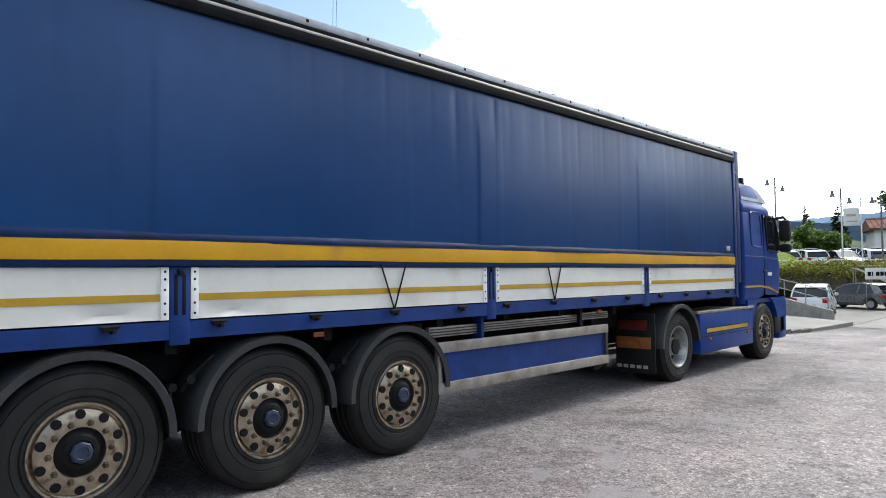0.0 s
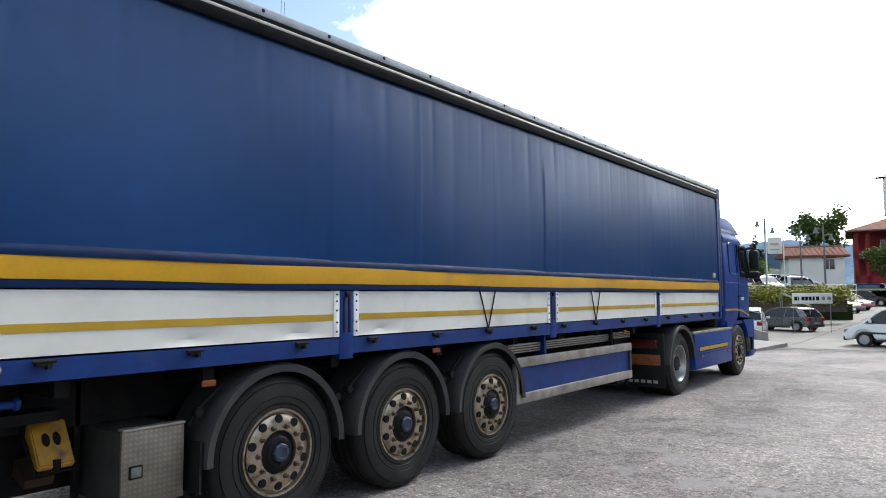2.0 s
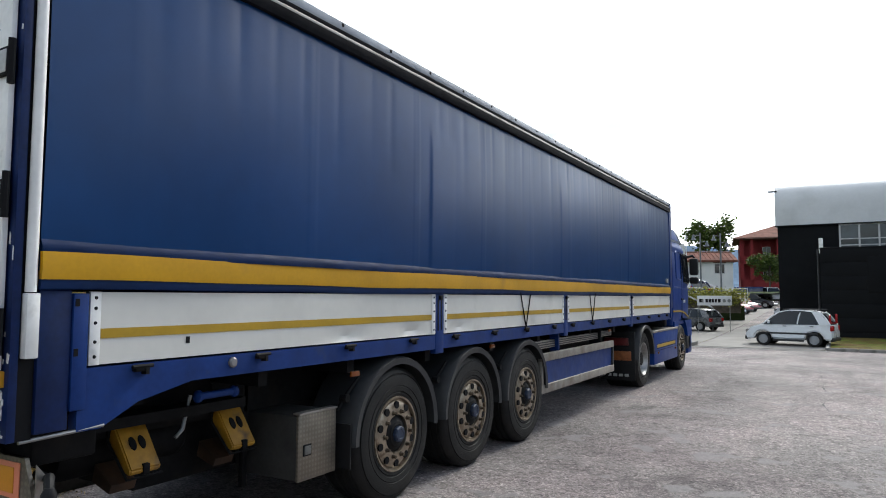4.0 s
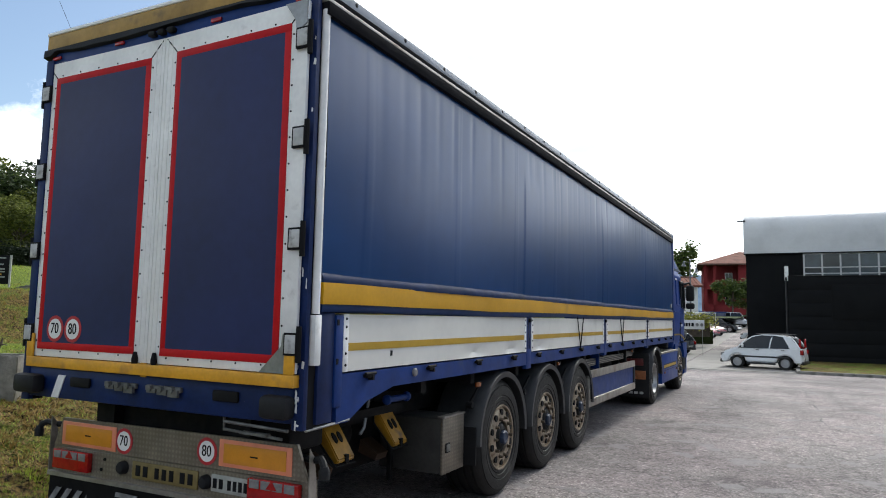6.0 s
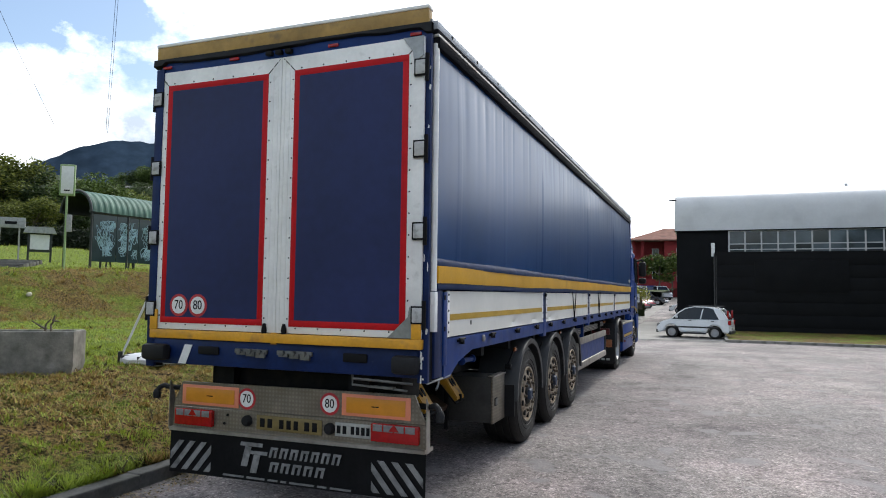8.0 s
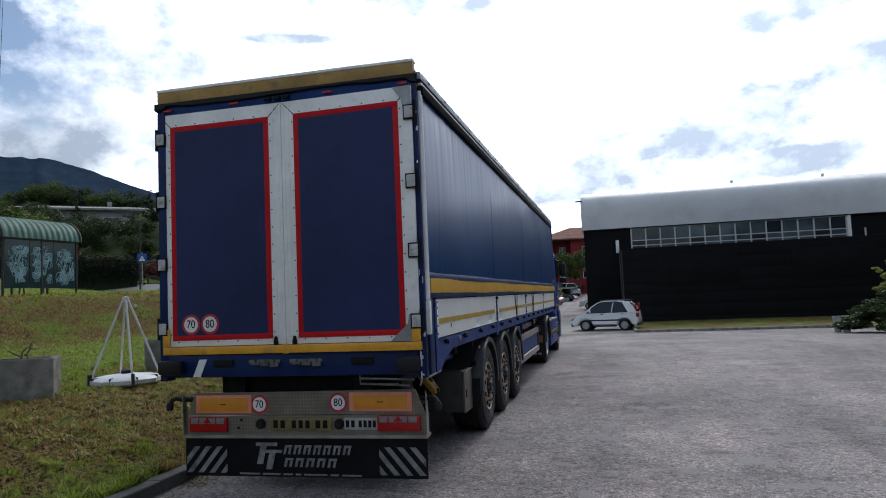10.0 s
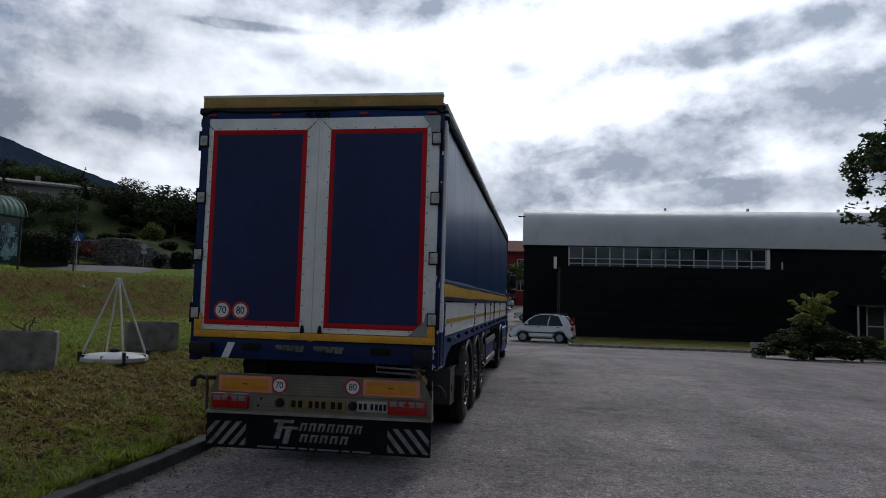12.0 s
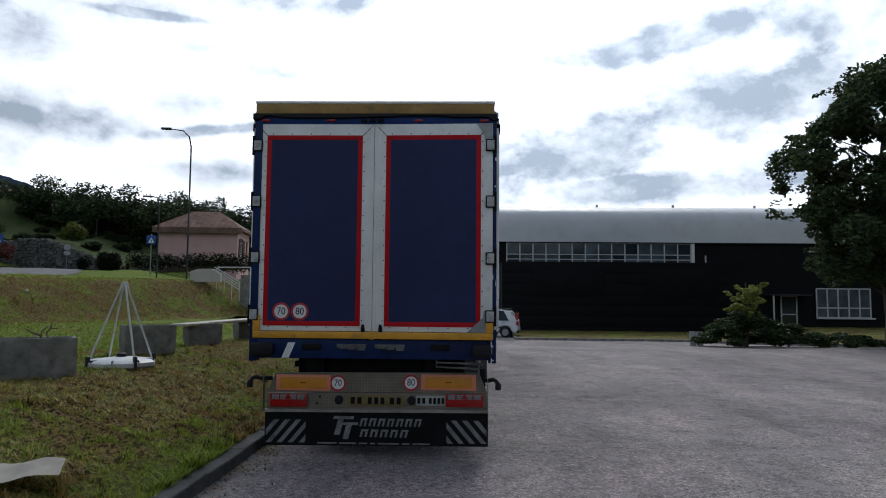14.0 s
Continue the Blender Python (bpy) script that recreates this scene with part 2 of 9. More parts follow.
# ---- materials ----
def material(name, colour, rough=0.6, metal=0.0, vary=0.18, scale=3.0, fine=40.0, bump=0.0, bump_scale=80.0,
             stain=None, stain_scale=1.2, stain_at=(0.52, 0.72), spec=0.5, rough_vary=0.12, coat=0.0, island=0.0, per_object=0.0):
    """A painted, rusted or stony surface: two scales of colour, a stain with a shape of its own, grain and relief."""
    mat = bpy.data.materials.new(name)
    mat.use_nodes = True
    nodes, links = links_of(mat.node_tree)
    bsdf = nodes["Principled BSDF"]
    bsdf.inputs["Metallic"].default_value = metal
    bsdf.inputs["Specular IOR Level"].default_value = spec
    bsdf.inputs["Coat Weight"].default_value = coat
    coord = nodes.new("ShaderNodeTexCoord")

    def noise_of(s, detail=4):
        n = nodes.new("ShaderNodeTexNoise")
        n.inputs["Scale"].default_value, n.inputs["Detail"].default_value = s, detail
        links.new(coord.outputs["Object"], n.inputs["Vector"])
        return n.outputs["Fac"]

    def ramp_of(fac, a, b, at=(0.3, 0.7)):
        r = nodes.new("ShaderNodeValToRGB")
        e = r.color_ramp.elements
        e[0].position, e[1].position = at
        e[0].color, e[1].color = (*a, 1), (*b, 1)
        links.new(fac, r.inputs[0])
        return r.outputs[0]

    def mix_of(fac, a, b, mode="MIX"):
        n = nodes.new("ShaderNodeMix")
        n.data_type, n.blend_type = "RGBA", mode
        if isinstance(fac, float):
            n.inputs["Factor"].default_value = fac
        else:
            links.new(fac, n.inputs["Factor"])
        for key, v in ((6, a), (7, b)):
            if isinstance(v, tuple):
                n.inputs[key].default_value = (*v, 1)
            else:
                links.new(v, n.inputs[key])
        return n.outputs[2]

    lo = tuple(c * (1 - vary) for c in colour)
    hi = tuple(min(1.0, c * (1 + vary)) for c in colour)
    coarse = noise_of(scale)
    out = ramp_of(coarse, lo, hi)
    if fine:
        out = mix_of(1.0, out, ramp_of(noise_of(fine, 3), (1 - vary * 0.7,) * 3, (1.0, 1.0, 1.0)), "MULTIPLY")
    if stain:
        out = mix_of(ramp_of(noise_of(stain_scale, 7), (0, 0, 0), (1, 1, 1), stain_at), out, stain)
    if island or per_object:
        g = nodes.new("ShaderNodeNewGeometry" if island else "ShaderNodeObjectInfo")
        amount = island or per_object
        key = "Random Per Island" if island else "Random"
        out = mix_of(1.0, out, ramp_of(g.outputs[key], (1 - amount,) * 3, (1.0, 1.0, 1.0), (0, 1)), "MULTIPLY")
    links.new(out, bsdf.inputs["Base Color"])
    mr = nodes.new("ShaderNodeMapRange")
    mr.inputs["To Min"].default_value, mr.inputs["To Max"].default_value = max(0.02, rough - rough_vary), min(1.0, rough + rough_vary)
    links.new(noise_of(scale * 2.3), mr.inputs["Value"])
    links.new(mr.outputs[0], bsdf.inputs["Roughness"])
    if bump:
        b = nodes.new("ShaderNodeBump")
        b.inputs["Strength"].default_value, b.inputs["Distance"].default_value = bump, 0.01
        links.new(noise_of(bump_scale, 5), b.inputs["Height"])
        links.new(b.outputs[0], bsdf.inputs["Normal"])
    return mat


M = {}
M["curtain"] = material("blue_tarpaulin", (0.0030, 0.038, 0.136), 0.30, vary=0.14, scale=0.6, fine=6, rough_vary=0.04, spec=0.30)
M["hem_blue"] = material("matt_blue_tarpaulin", (0.003, 0.017, 0.068), 0.6, vary=0.2, scale=3, fine=20, spec=0.12)
M["door_blue"] = material("dark_blue_door_panel", (0.015, 0.022, 0.086), 0.46, vary=0.22, scale=0.8, fine=12, spec=0.30)
M["blue"] = material("blue_paint", (0.005, 0.031, 0.155), 0.5, vary=0.2, scale=4, fine=30, spec=0.25, stain=(0.03, 0.045, 0.09), stain_scale=6, stain_at=(0.64, 0.82))
M["blue_worn"] = material("chipped_blue_paint", (0.0045, 0.018, 0.085), 0.5, spec=0.25, vary=0.3, scale=4, stain=(0.36, 0.36, 0.36), stain_scale=5, stain_at=(0.67, 0.7))
M["cab_blue"] = material("glossy_blue_cab_paint", (0.006, 0.038, 0.20), 0.40, vary=0.08, scale=2, fine=0, spec=0.22)
M["deflector"] = material("dark_blue_gloss_panel", (0.010, 0.022, 0.062), 0.22, vary=0.15, scale=2, fine=0, spec=0.5)
M["white"] = material("white_sideboard_paint", (0.67, 0.655, 0.60), 0.5, vary=0.06, scale=2, fine=14, stain=(0.42, 0.40, 0.35), stain_scale=2.2, stain_at=(0.58, 0.85))
M["frame_white"] = material("grey_white_aluminium", (0.80, 0.795, 0.765), 0.5, vary=0.1, scale=3, fine=30, stain=(0.32, 0.31, 0.28), stain_scale=7, stain_at=(0.62, 0.85))
M["hinge_grey"] = material("scuffed_hinge_paint", (0.46, 0.46, 0.45), 0.5, vary=0.2, scale=12, stain=(0.12, 0.11, 0.10), stain_scale=14, stain_at=(0.55, 0.75))
M["red"] = material("red_border_tape", (0.46, 0.006, 0.010), 0.6, vary=0.12, scale=5, spec=0.2)
M["yellow"] = material("yellow_tarpaulin_band", (0.54, 0.285, 0.004), 0.55, vary=0.12, scale=2, spec=0.3, stain=(0.36, 0.20, 0.03), stain_scale=3, stain_at=(0.6, 0.85))
M["stripe"] = material("ochre_stripe", (0.42, 0.255, 0.008), 0.5, vary=0.12, scale=4)
M["orange"] = material("orange_painted_rail", (0.68, 0.33, 0.018), 0.5, vary=0.15, scale=5, stain=(0.25, 0.13, 0.05), stain_scale=6, stain_at=(0.6, 0.8))
M["header"] = material("weathered_ochre_header", (0.36, 0.22, 0.06), 0.65, vary=0.25, scale=4, fine=30, stain=(0.08, 0.06, 0.04), stain_scale=5, stain_at=(0.6, 0.8))
M["black"] = material("black_rubber", (0.011, 0.011, 0.012), 0.62, spec=0.25, vary=0.25, scale=5, bump=0.15, bump_scale=120)
M["tyre"] = material("dusty_tyre_rubber", (0.0115, 0.011, 0.0105), 0.62, vary=0.35, scale=6, fine=60, spec=0.32, stain=(0.026, 0.0235, 0.020), stain_scale=3, stain_at=(0.5, 0.85), bump=0.25, bump_scale=150)
M["fender"] = material("dark_grey_plastic", (0.034, 0.035, 0.037), 0.5, vary=0.2, scale=6, spec=0.35, stain=(0.045, 0.044, 0.042), stain_scale=4, stain_at=(0.5, 0.9))
M["rim"] = material("rust_flecked_silver_rim", (0.40, 0.335, 0.255), 0.34, 0.8, vary=0.25, scale=9, fine=60, stain=(0.10, 0.055, 0.03), stain_scale=13, stain_at=(0.54, 0.72))
M["hub"] = material("blue_grey_hub_cap", (0.017, 0.030, 0.062), 0.5, vary=0.3, scale=18)
M["iron"] = material("dark_greasy_iron", (0.006, 0.006, 0.0065), 0.7, vary=0.4, scale=8, spec=0.2, stain=(0.014, 0.011, 0.009), stain_scale=5)
M["steel"] = material("galvanised_steel", (0.33, 0.33, 0.32), 0.45, 0.8, vary=0.2, scale=8, stain=(0.2, 0.18, 0.15), stain_scale=6, stain_at=(0.6, 0.85))
M["alu"] = material("brushed_aluminium_rail", (0.37, 0.345, 0.31), 0.42, 0.7, vary=0.2, scale=5, stain=(0.20, 0.155, 0.115), stain_scale=4, stain_at=(0.5, 0.8))
M["chock"] = material("ochre_wheel_chock", (0.40, 0.20, 0.012), 0.55, vary=0.2, scale=9, stain=(0.10, 0.06, 0.03), stain_scale=8, stain_at=(0.58, 0.75))
M["refl_orange"] = material("orange_reflector", (0.62, 0.25, 0.02), 0.35, vary=0.1, scale=8, fine=90)
M["refl_red"] = material("salmon_reflector_edge", (0.75, 0.25, 0.14), 0.35, vary=0.08, scale=8)
M["lamp_red"] = material("red_lamp_lens", (0.33, 0.008, 0.008), 0.15, vary=0.15, scale=30)
M["lamp_clear"] = material("clear_lamp_lens", (0.20, 0.19, 0.19), 0.15, vary=0.2, scale=30)
M["lamp_amber"] = material("amber_lamp_lens", (0.22, 0.055, 0.008), 0.2, vary=0.1, scale=30)
M["disc_white"] = material("white_sticker", (0.72, 0.72, 0.70), 0.5, vary=0.06, scale=10)
M["disc_red"] = material("red_sticker_ring", (0.42, 0.02, 0.03), 0.5, vary=0.08, scale=10)
M["gutter"] = material("matt_black_gutter", (0.010, 0.010, 0.012), 0.8, vary=0.3, scale=6, spec=0.06)
M["ink"] = material("black_print_and_gap", (0.007, 0.007, 0.008), 0.7, vary=0.1, spec=0.15)
M["plate_yellow"] = material("soiled_yellow_plate", (0.17, 0.125, 0.04), 0.5, vary=0.2, scale=14)
M["plate_white"] = material("soiled_white_plate", (0.34, 0.34, 0.31), 0.5, vary=0.2, scale=14)
M["print_grey"] = material("grey_white_print", (0.34, 0.34, 0.33), 0.7, vary=0.2, scale=14, fine=60)
M["flap_print"] = material("soiled_flap_print", (0.21, 0.21, 0.205), 0.75, vary=0.3, scale=10, fine=60, stain=(0.05, 0.05, 0.05), stain_scale=9, stain_at=(0.58, 0.8))
M["lamp_dim"] = material("faded_red_lamp_lens", (0.11, 0.012, 0.012), 0.35, vary=0.2, scale=20)
M["rim_silver"] = material("dull_silver_rim", (0.34, 0.34, 0.33), 0.4, 0.8, vary=0.2, scale=9, stain=(0.10, 0.08, 0.06), stain_scale=10, stain_at=(0.56, 0.74))
M["nut"] = material("rusty_wheel_nut", (0.10, 0.075, 0.05), 0.5, 0.4, vary=0.4, scale=20)
M["lock"] = material("greasy_lock_steel", (0.15, 0.15, 0.14), 0.5, 0.5, vary=0.3, scale=14)
M["dark_glass"] = material("dark_window_glass", (0.012, 0.015, 0.018), 0.06, vary=0.1, fine=0, rough_vary=0.02)


def checker_plate():
    """Aluminium tread plate: polished raised diamonds on a dull ground."""
    mat = material("tread_plate_aluminium", (0.245, 0.212, 0.168), 0.45, 0.55, vary=0.18, scale=6, stain=(0.17, 0.14, 0.10), stain_scale=4, stain_at=(0.5, 0.85))
    nodes, links = links_of(mat.node_tree)
    bsdf = nodes["Principled BSDF"]
    coord = nodes.new("ShaderNodeTexCoord")
    sep = nodes.new("ShaderNodeSeparateXYZ")
    links.new(coord.outputs["Object"], sep.inputs[0])

    def calc(op, a, b):
        n = nodes.new("ShaderNodeMath")
        n.operation = op
        for k, v in enumerate((a, b)):
            if isinstance(v, float):
                n.inputs[k].default_value = v
            else:
                links.new(v, n.inputs[k])
        return n.outputs[0]

    flat = calc("ADD", sep.outputs["X"], sep.outputs["Y"])
    turn = 2 * math.pi / 0.062
    one = calc("SINE", calc("MULTIPLY", calc("ADD", flat, sep.outputs["Z"]), turn), 0.0)
    two = calc("SINE", calc("MULTIPLY", calc("SUBTRACT", flat, sep.outputs["Z"]), turn), 0.0)
    height = calc("MULTIPLY", one, two)
    ramp = nodes.new("ShaderNodeMapRange")
    ramp.inputs["From Min"].default_value, ramp.inputs["From Max"].default_value = 0.05, 0.5
    ramp.inputs["To Min"].default_value, ramp.inputs["To Max"].default_value = 0.84, 1.07
    links.new(height, ramp.inputs["Value"])
    old = bsdf.inputs["Base Color"].links[0].from_socket
    mix = nodes.new("ShaderNodeMix")
    mix.data_type, mix.blend_type = "RGBA", "MULTIPLY"
    mix.inputs["Factor"].default_value = 1.0
    links.new(old, mix.inputs[6])
    links.new(ramp.outputs[0], mix.inputs[7])
    links.new(mix.outputs[2], bsdf.inputs["Base Color"])
    b = nodes.new("ShaderNodeBump")
    b.inputs["Strength"].default_value, b.inputs["Distance"].default_value = 0.5, 0.003
    links.new(ramp.outputs[0], b.inputs["Height"])
    links.new(b.outputs[0], bsdf.inputs["Normal"])
    return mat


M["tread"] = checker_plate()

# ---- ground ----
def ease(t):
    t = max(0.0, min(1.0, t))
    return t * t * (3 - 2 * t)


LOT_Y = (-100, 16, 28, 34, 47, 58, 70, 90, 200)
LOT_Z = (0.0, 0.0, -0.5, -0.5, -0.3, 0.02, 0.4, 1.0, 3.0)


def lot_height(x, y):
    """The paved yard: level under the trailer, dipping past the cab and rising again far off."""
    z = sum(float(np.interp(y + k, LOT_Y, LOT_Z)) for k in (-2.0, 0.0, 2.0)) / 3
    if y < 14:
        z = float(np.interp(y, LOT_Y, LOT_Z)) * 0.6
    far = ease((x - 3) / 4) if y > 44 else 0.0
    z = z * (1 - far) - 0.4 * far if y > 44 else z
    return z + 0.012 * noise.noise((x * 0.35, y * 0.35, 0.0))


def foot_x(y):
    return max(-19.0, min(-7.5, -13.4 + 0.34 * (y - 10)))


def lawn_height(x, y):
    """The verge: a slope up from the kerb, a level lawn, then a bank up to the street."""
    u = -1.45 - x
    z = 0.11 + 0.50 * ease(u / 2.9) + 0.012 * max(0.0, u - 2.9) + 0.006 * max(0.0, y - 3)
    up = foot_x(y) - x
    top = 1.36 + 0.015 * (y - 10)
    if up > 0:
        z += top * ease(up / 3.6) + 0.010 * max(0.0, up - 3.6)
    if x > -24 and -8 < y < 34:
        z += (0.030 * noise.noise((x * 3.3, y * 3.3, 8.0)) + 0.024 * noise.noise((x * 7.5, y * 7.5, 4.0))) * min(1.0, u / 0.4)
    if -4.7 < x < -1.5 and -6 < y < 12:
        # cut hay lying in tufts on the slope
        z += 0.045 * max(0.0, noise.noise((x * 8.5, y * 8.5, 1.0)) + 0.25) * min(1.0, (u - 0.05) / 0.3, (x + 4.7) / 0.4)
    if x < -24:
        z += (0.2 * ease((-24 - x) / 3) + 0.9 * ease((-27 - x) / 6)) * ease((32 - y) / 6) - 0.22 * ease((-24 - x) / 1.5) * ease((y - 26) / 5)
    if x < -20:
        z += 0.62 * ease((y - 35) / 9) * ease((-20 - x) / 5)
    z += 0.035 * noise.noise((x * 0.8, y * 0.8, 2.0)) * min(1.0, u / 1.0) + 0.05 * noise.noise((x * 0.25, y * 0.25, 5.0)) * min(1.0, u / 2.0)
    return z


def sheet(xs, ys, height, keep=None):
    bm = bmesh.new()
    grid = [[bm.verts.new((x, y, height(x, y))) for y in ys] for x in xs]
    for a, b in zip(grid, grid[1:]):
        for j in range(len(ys) - 1):
            if keep is None or keep(*a[j].co.xy):
                bm.faces.new((a[j], b[j], b[j + 1], a[j + 1]))
    return bm


def steps(*spans):
    out = []
    for a, b, n in spans:
        out += [a + (b - a) * k / n for k in range(n)]
    return out + [spans[-1][1]]


def asphalt():
    mat = bpy.data.materials.new("worn_asphalt")
    mat.use_nodes = True
    nodes, links = links_of(mat.node_tree)
    bsdf = nodes["Principled BSDF"]
    coord = nodes.new("ShaderNodeTexCoord")

    def noise_of(s, detail=4, rough=0.5):
        n = nodes.new("ShaderNodeTexNoise")
        n.inputs["Scale"].default_value, n.inputs["Detail"].default_value, n.inputs["Roughness"].default_value = s, detail, rough
        links.new(coord.outputs["Object"], n.inputs["Vector"])
        return n.outputs["Fac"]

    def ramp(fac, stops):
        r = nodes.new("ShaderNodeValToRGB")
        e = r.color_ramp.elements
        while len(e) < len(stops):
            e.new(0.5)
        for el, (p, c) in zip(e, stops):
            el.position, el.color = p, (*c, 1)
        links.new(fac, r.inputs[0])
        return r.outputs[0]

    def mult(a, b):
        n = nodes.new("ShaderNodeMix")
        n.data_type, n.blend_type = "RGBA", "MULTIPLY"
        n.inputs["Factor"].default_value = 1.0
        links.new(a, n.inputs[6])
        links.new(b, n.inputs[7])
        return n.outputs[2]

    vor = nodes.new("ShaderNodeTexVoronoi")
    vor.inputs["Scale"].default_value = 75
    links.new(coord.outputs["Object"], vor.inputs["Vector"])
    sep = nodes.new("ShaderNodeSeparateColor")
    links.new(vor.outputs["Color"], sep.inputs[0])
    stones = ramp(sep.outputs[0], [(0.0, (0.115, 0.107, 0.103)), (0.45, (0.180, 0.167, 0.161)), (0.8, (0.246, 0.228, 0.220)), (1.0, (0.34, 0.318, 0.308))])
    patches = ramp(noise_of(0.30, 7, 0.62), [(0.32, (0.62, 0.60, 0.61)), (0.5, (0.94, 0.93, 0.93)), (0.68, (1.26, 1.23, 1.22))])
    blots = ramp(noise_of(2.4, 7, 0.65), [(0.30, (0.70, 0.68, 0.68)), (0.46, (1.0, 1.0, 1.0)), (0.75, (1.12, 1.10, 1.09))])
    chips = nodes.new("ShaderNodeTexVoronoi")
    chips.inputs["Scale"].default_value = 34
    links.new(coord.outputs["Object"], chips.inputs["Vector"])
    chip_sep = nodes.new("ShaderNodeSeparateColor")
    links.new(chips.outputs["Color"], chip_sep.inputs[0])
    grit = ramp(chip_sep.outputs[1], [(0.0, (0.52, 0.50, 0.50)), (0.10, (0.74, 0.72, 0.72)), (0.20, (0.98, 0.97, 0.98)), (0.86, (1.01, 1.0, 1.01)), (0.94, (1.22, 1.20, 1.20)), (1.0, (1.5, 1.48, 1.48))])
    blush = ramp(noise_of(0.55, 4, 0.6), [(0.42, (0.985, 1.0, 0.985)), (0.62, (1.03, 0.985, 1.0))])
    specks = ramp(noise_of(11, 5, 0.7), [(0.36, (0.74, 0.72, 0.73)), (0.5, (1.0, 0.99, 0.99)), (0.66, (1.22, 1.19, 1.19))])
    along = nodes.new("ShaderNodeMapping")
    along.inputs["Scale"].default_value = (1.0, 0.22, 1.0)
    along.inputs["Rotation"].default_value = (0, 0, radians(-14))
    links.new(coord.outputs["Object"], along.inputs[0])
    drawn = nodes.new("ShaderNodeTexNoise")
    drawn.inputs["Scale"].default_value, drawn.inputs["Detail"].default_value, drawn.inputs["Roughness"].default_value = 0.9, 6, 0.6
    links.new(along.outputs[0], drawn.inputs["Vector"])
    wear = ramp(drawn.outputs["Fac"], [(0.34, (0.76, 0.745, 0.75)), (0.5, (1.0, 0.99, 0.99)), (0.64, (1.16, 1.13, 1.11))])
    damp = ramp(noise_of(0.75, 5, 0.7), [(0.33, (0.66, 0.65, 0.66)), (0.43, (1.0, 1.0, 1.0))])
    base = mult(mult(mult(mult(mult(mult(mult(stones, patches), blots), specks), grit), blush), wear), damp)
    # pale repairs
    pale = ramp(noise_of(2.1, 3, 0.45), [(0.60, (0, 0, 0)), (0.65, (0.7, 0.7, 0.7))])
    fill = nodes.new("ShaderNodeMix")
    fill.data_type = "RGBA"
    links.new(pale, fill.inputs["Factor"])
    links.new(base, fill.inputs[6])
    fill.inputs[7].default_value = (0.20, 0.187, 0.187, 1)
    links.new(fill.outputs[2], bsdf.inputs["Base Color"])
    bsdf.inputs["Roughness"].default_value = 0.85
    bsdf.inputs["Specular IOR Level"].default_value = 0.3
    b = nodes.new("ShaderNodeBump")
    b.inputs["Strength"].default_value, b.inputs["Distance"].default_value = 0.38, 0.006
    links.new(vor.outputs["Distance"], b.inputs["Height"])
    links.new(b.outputs[0], bsdf.inputs["Normal"])
    return mat


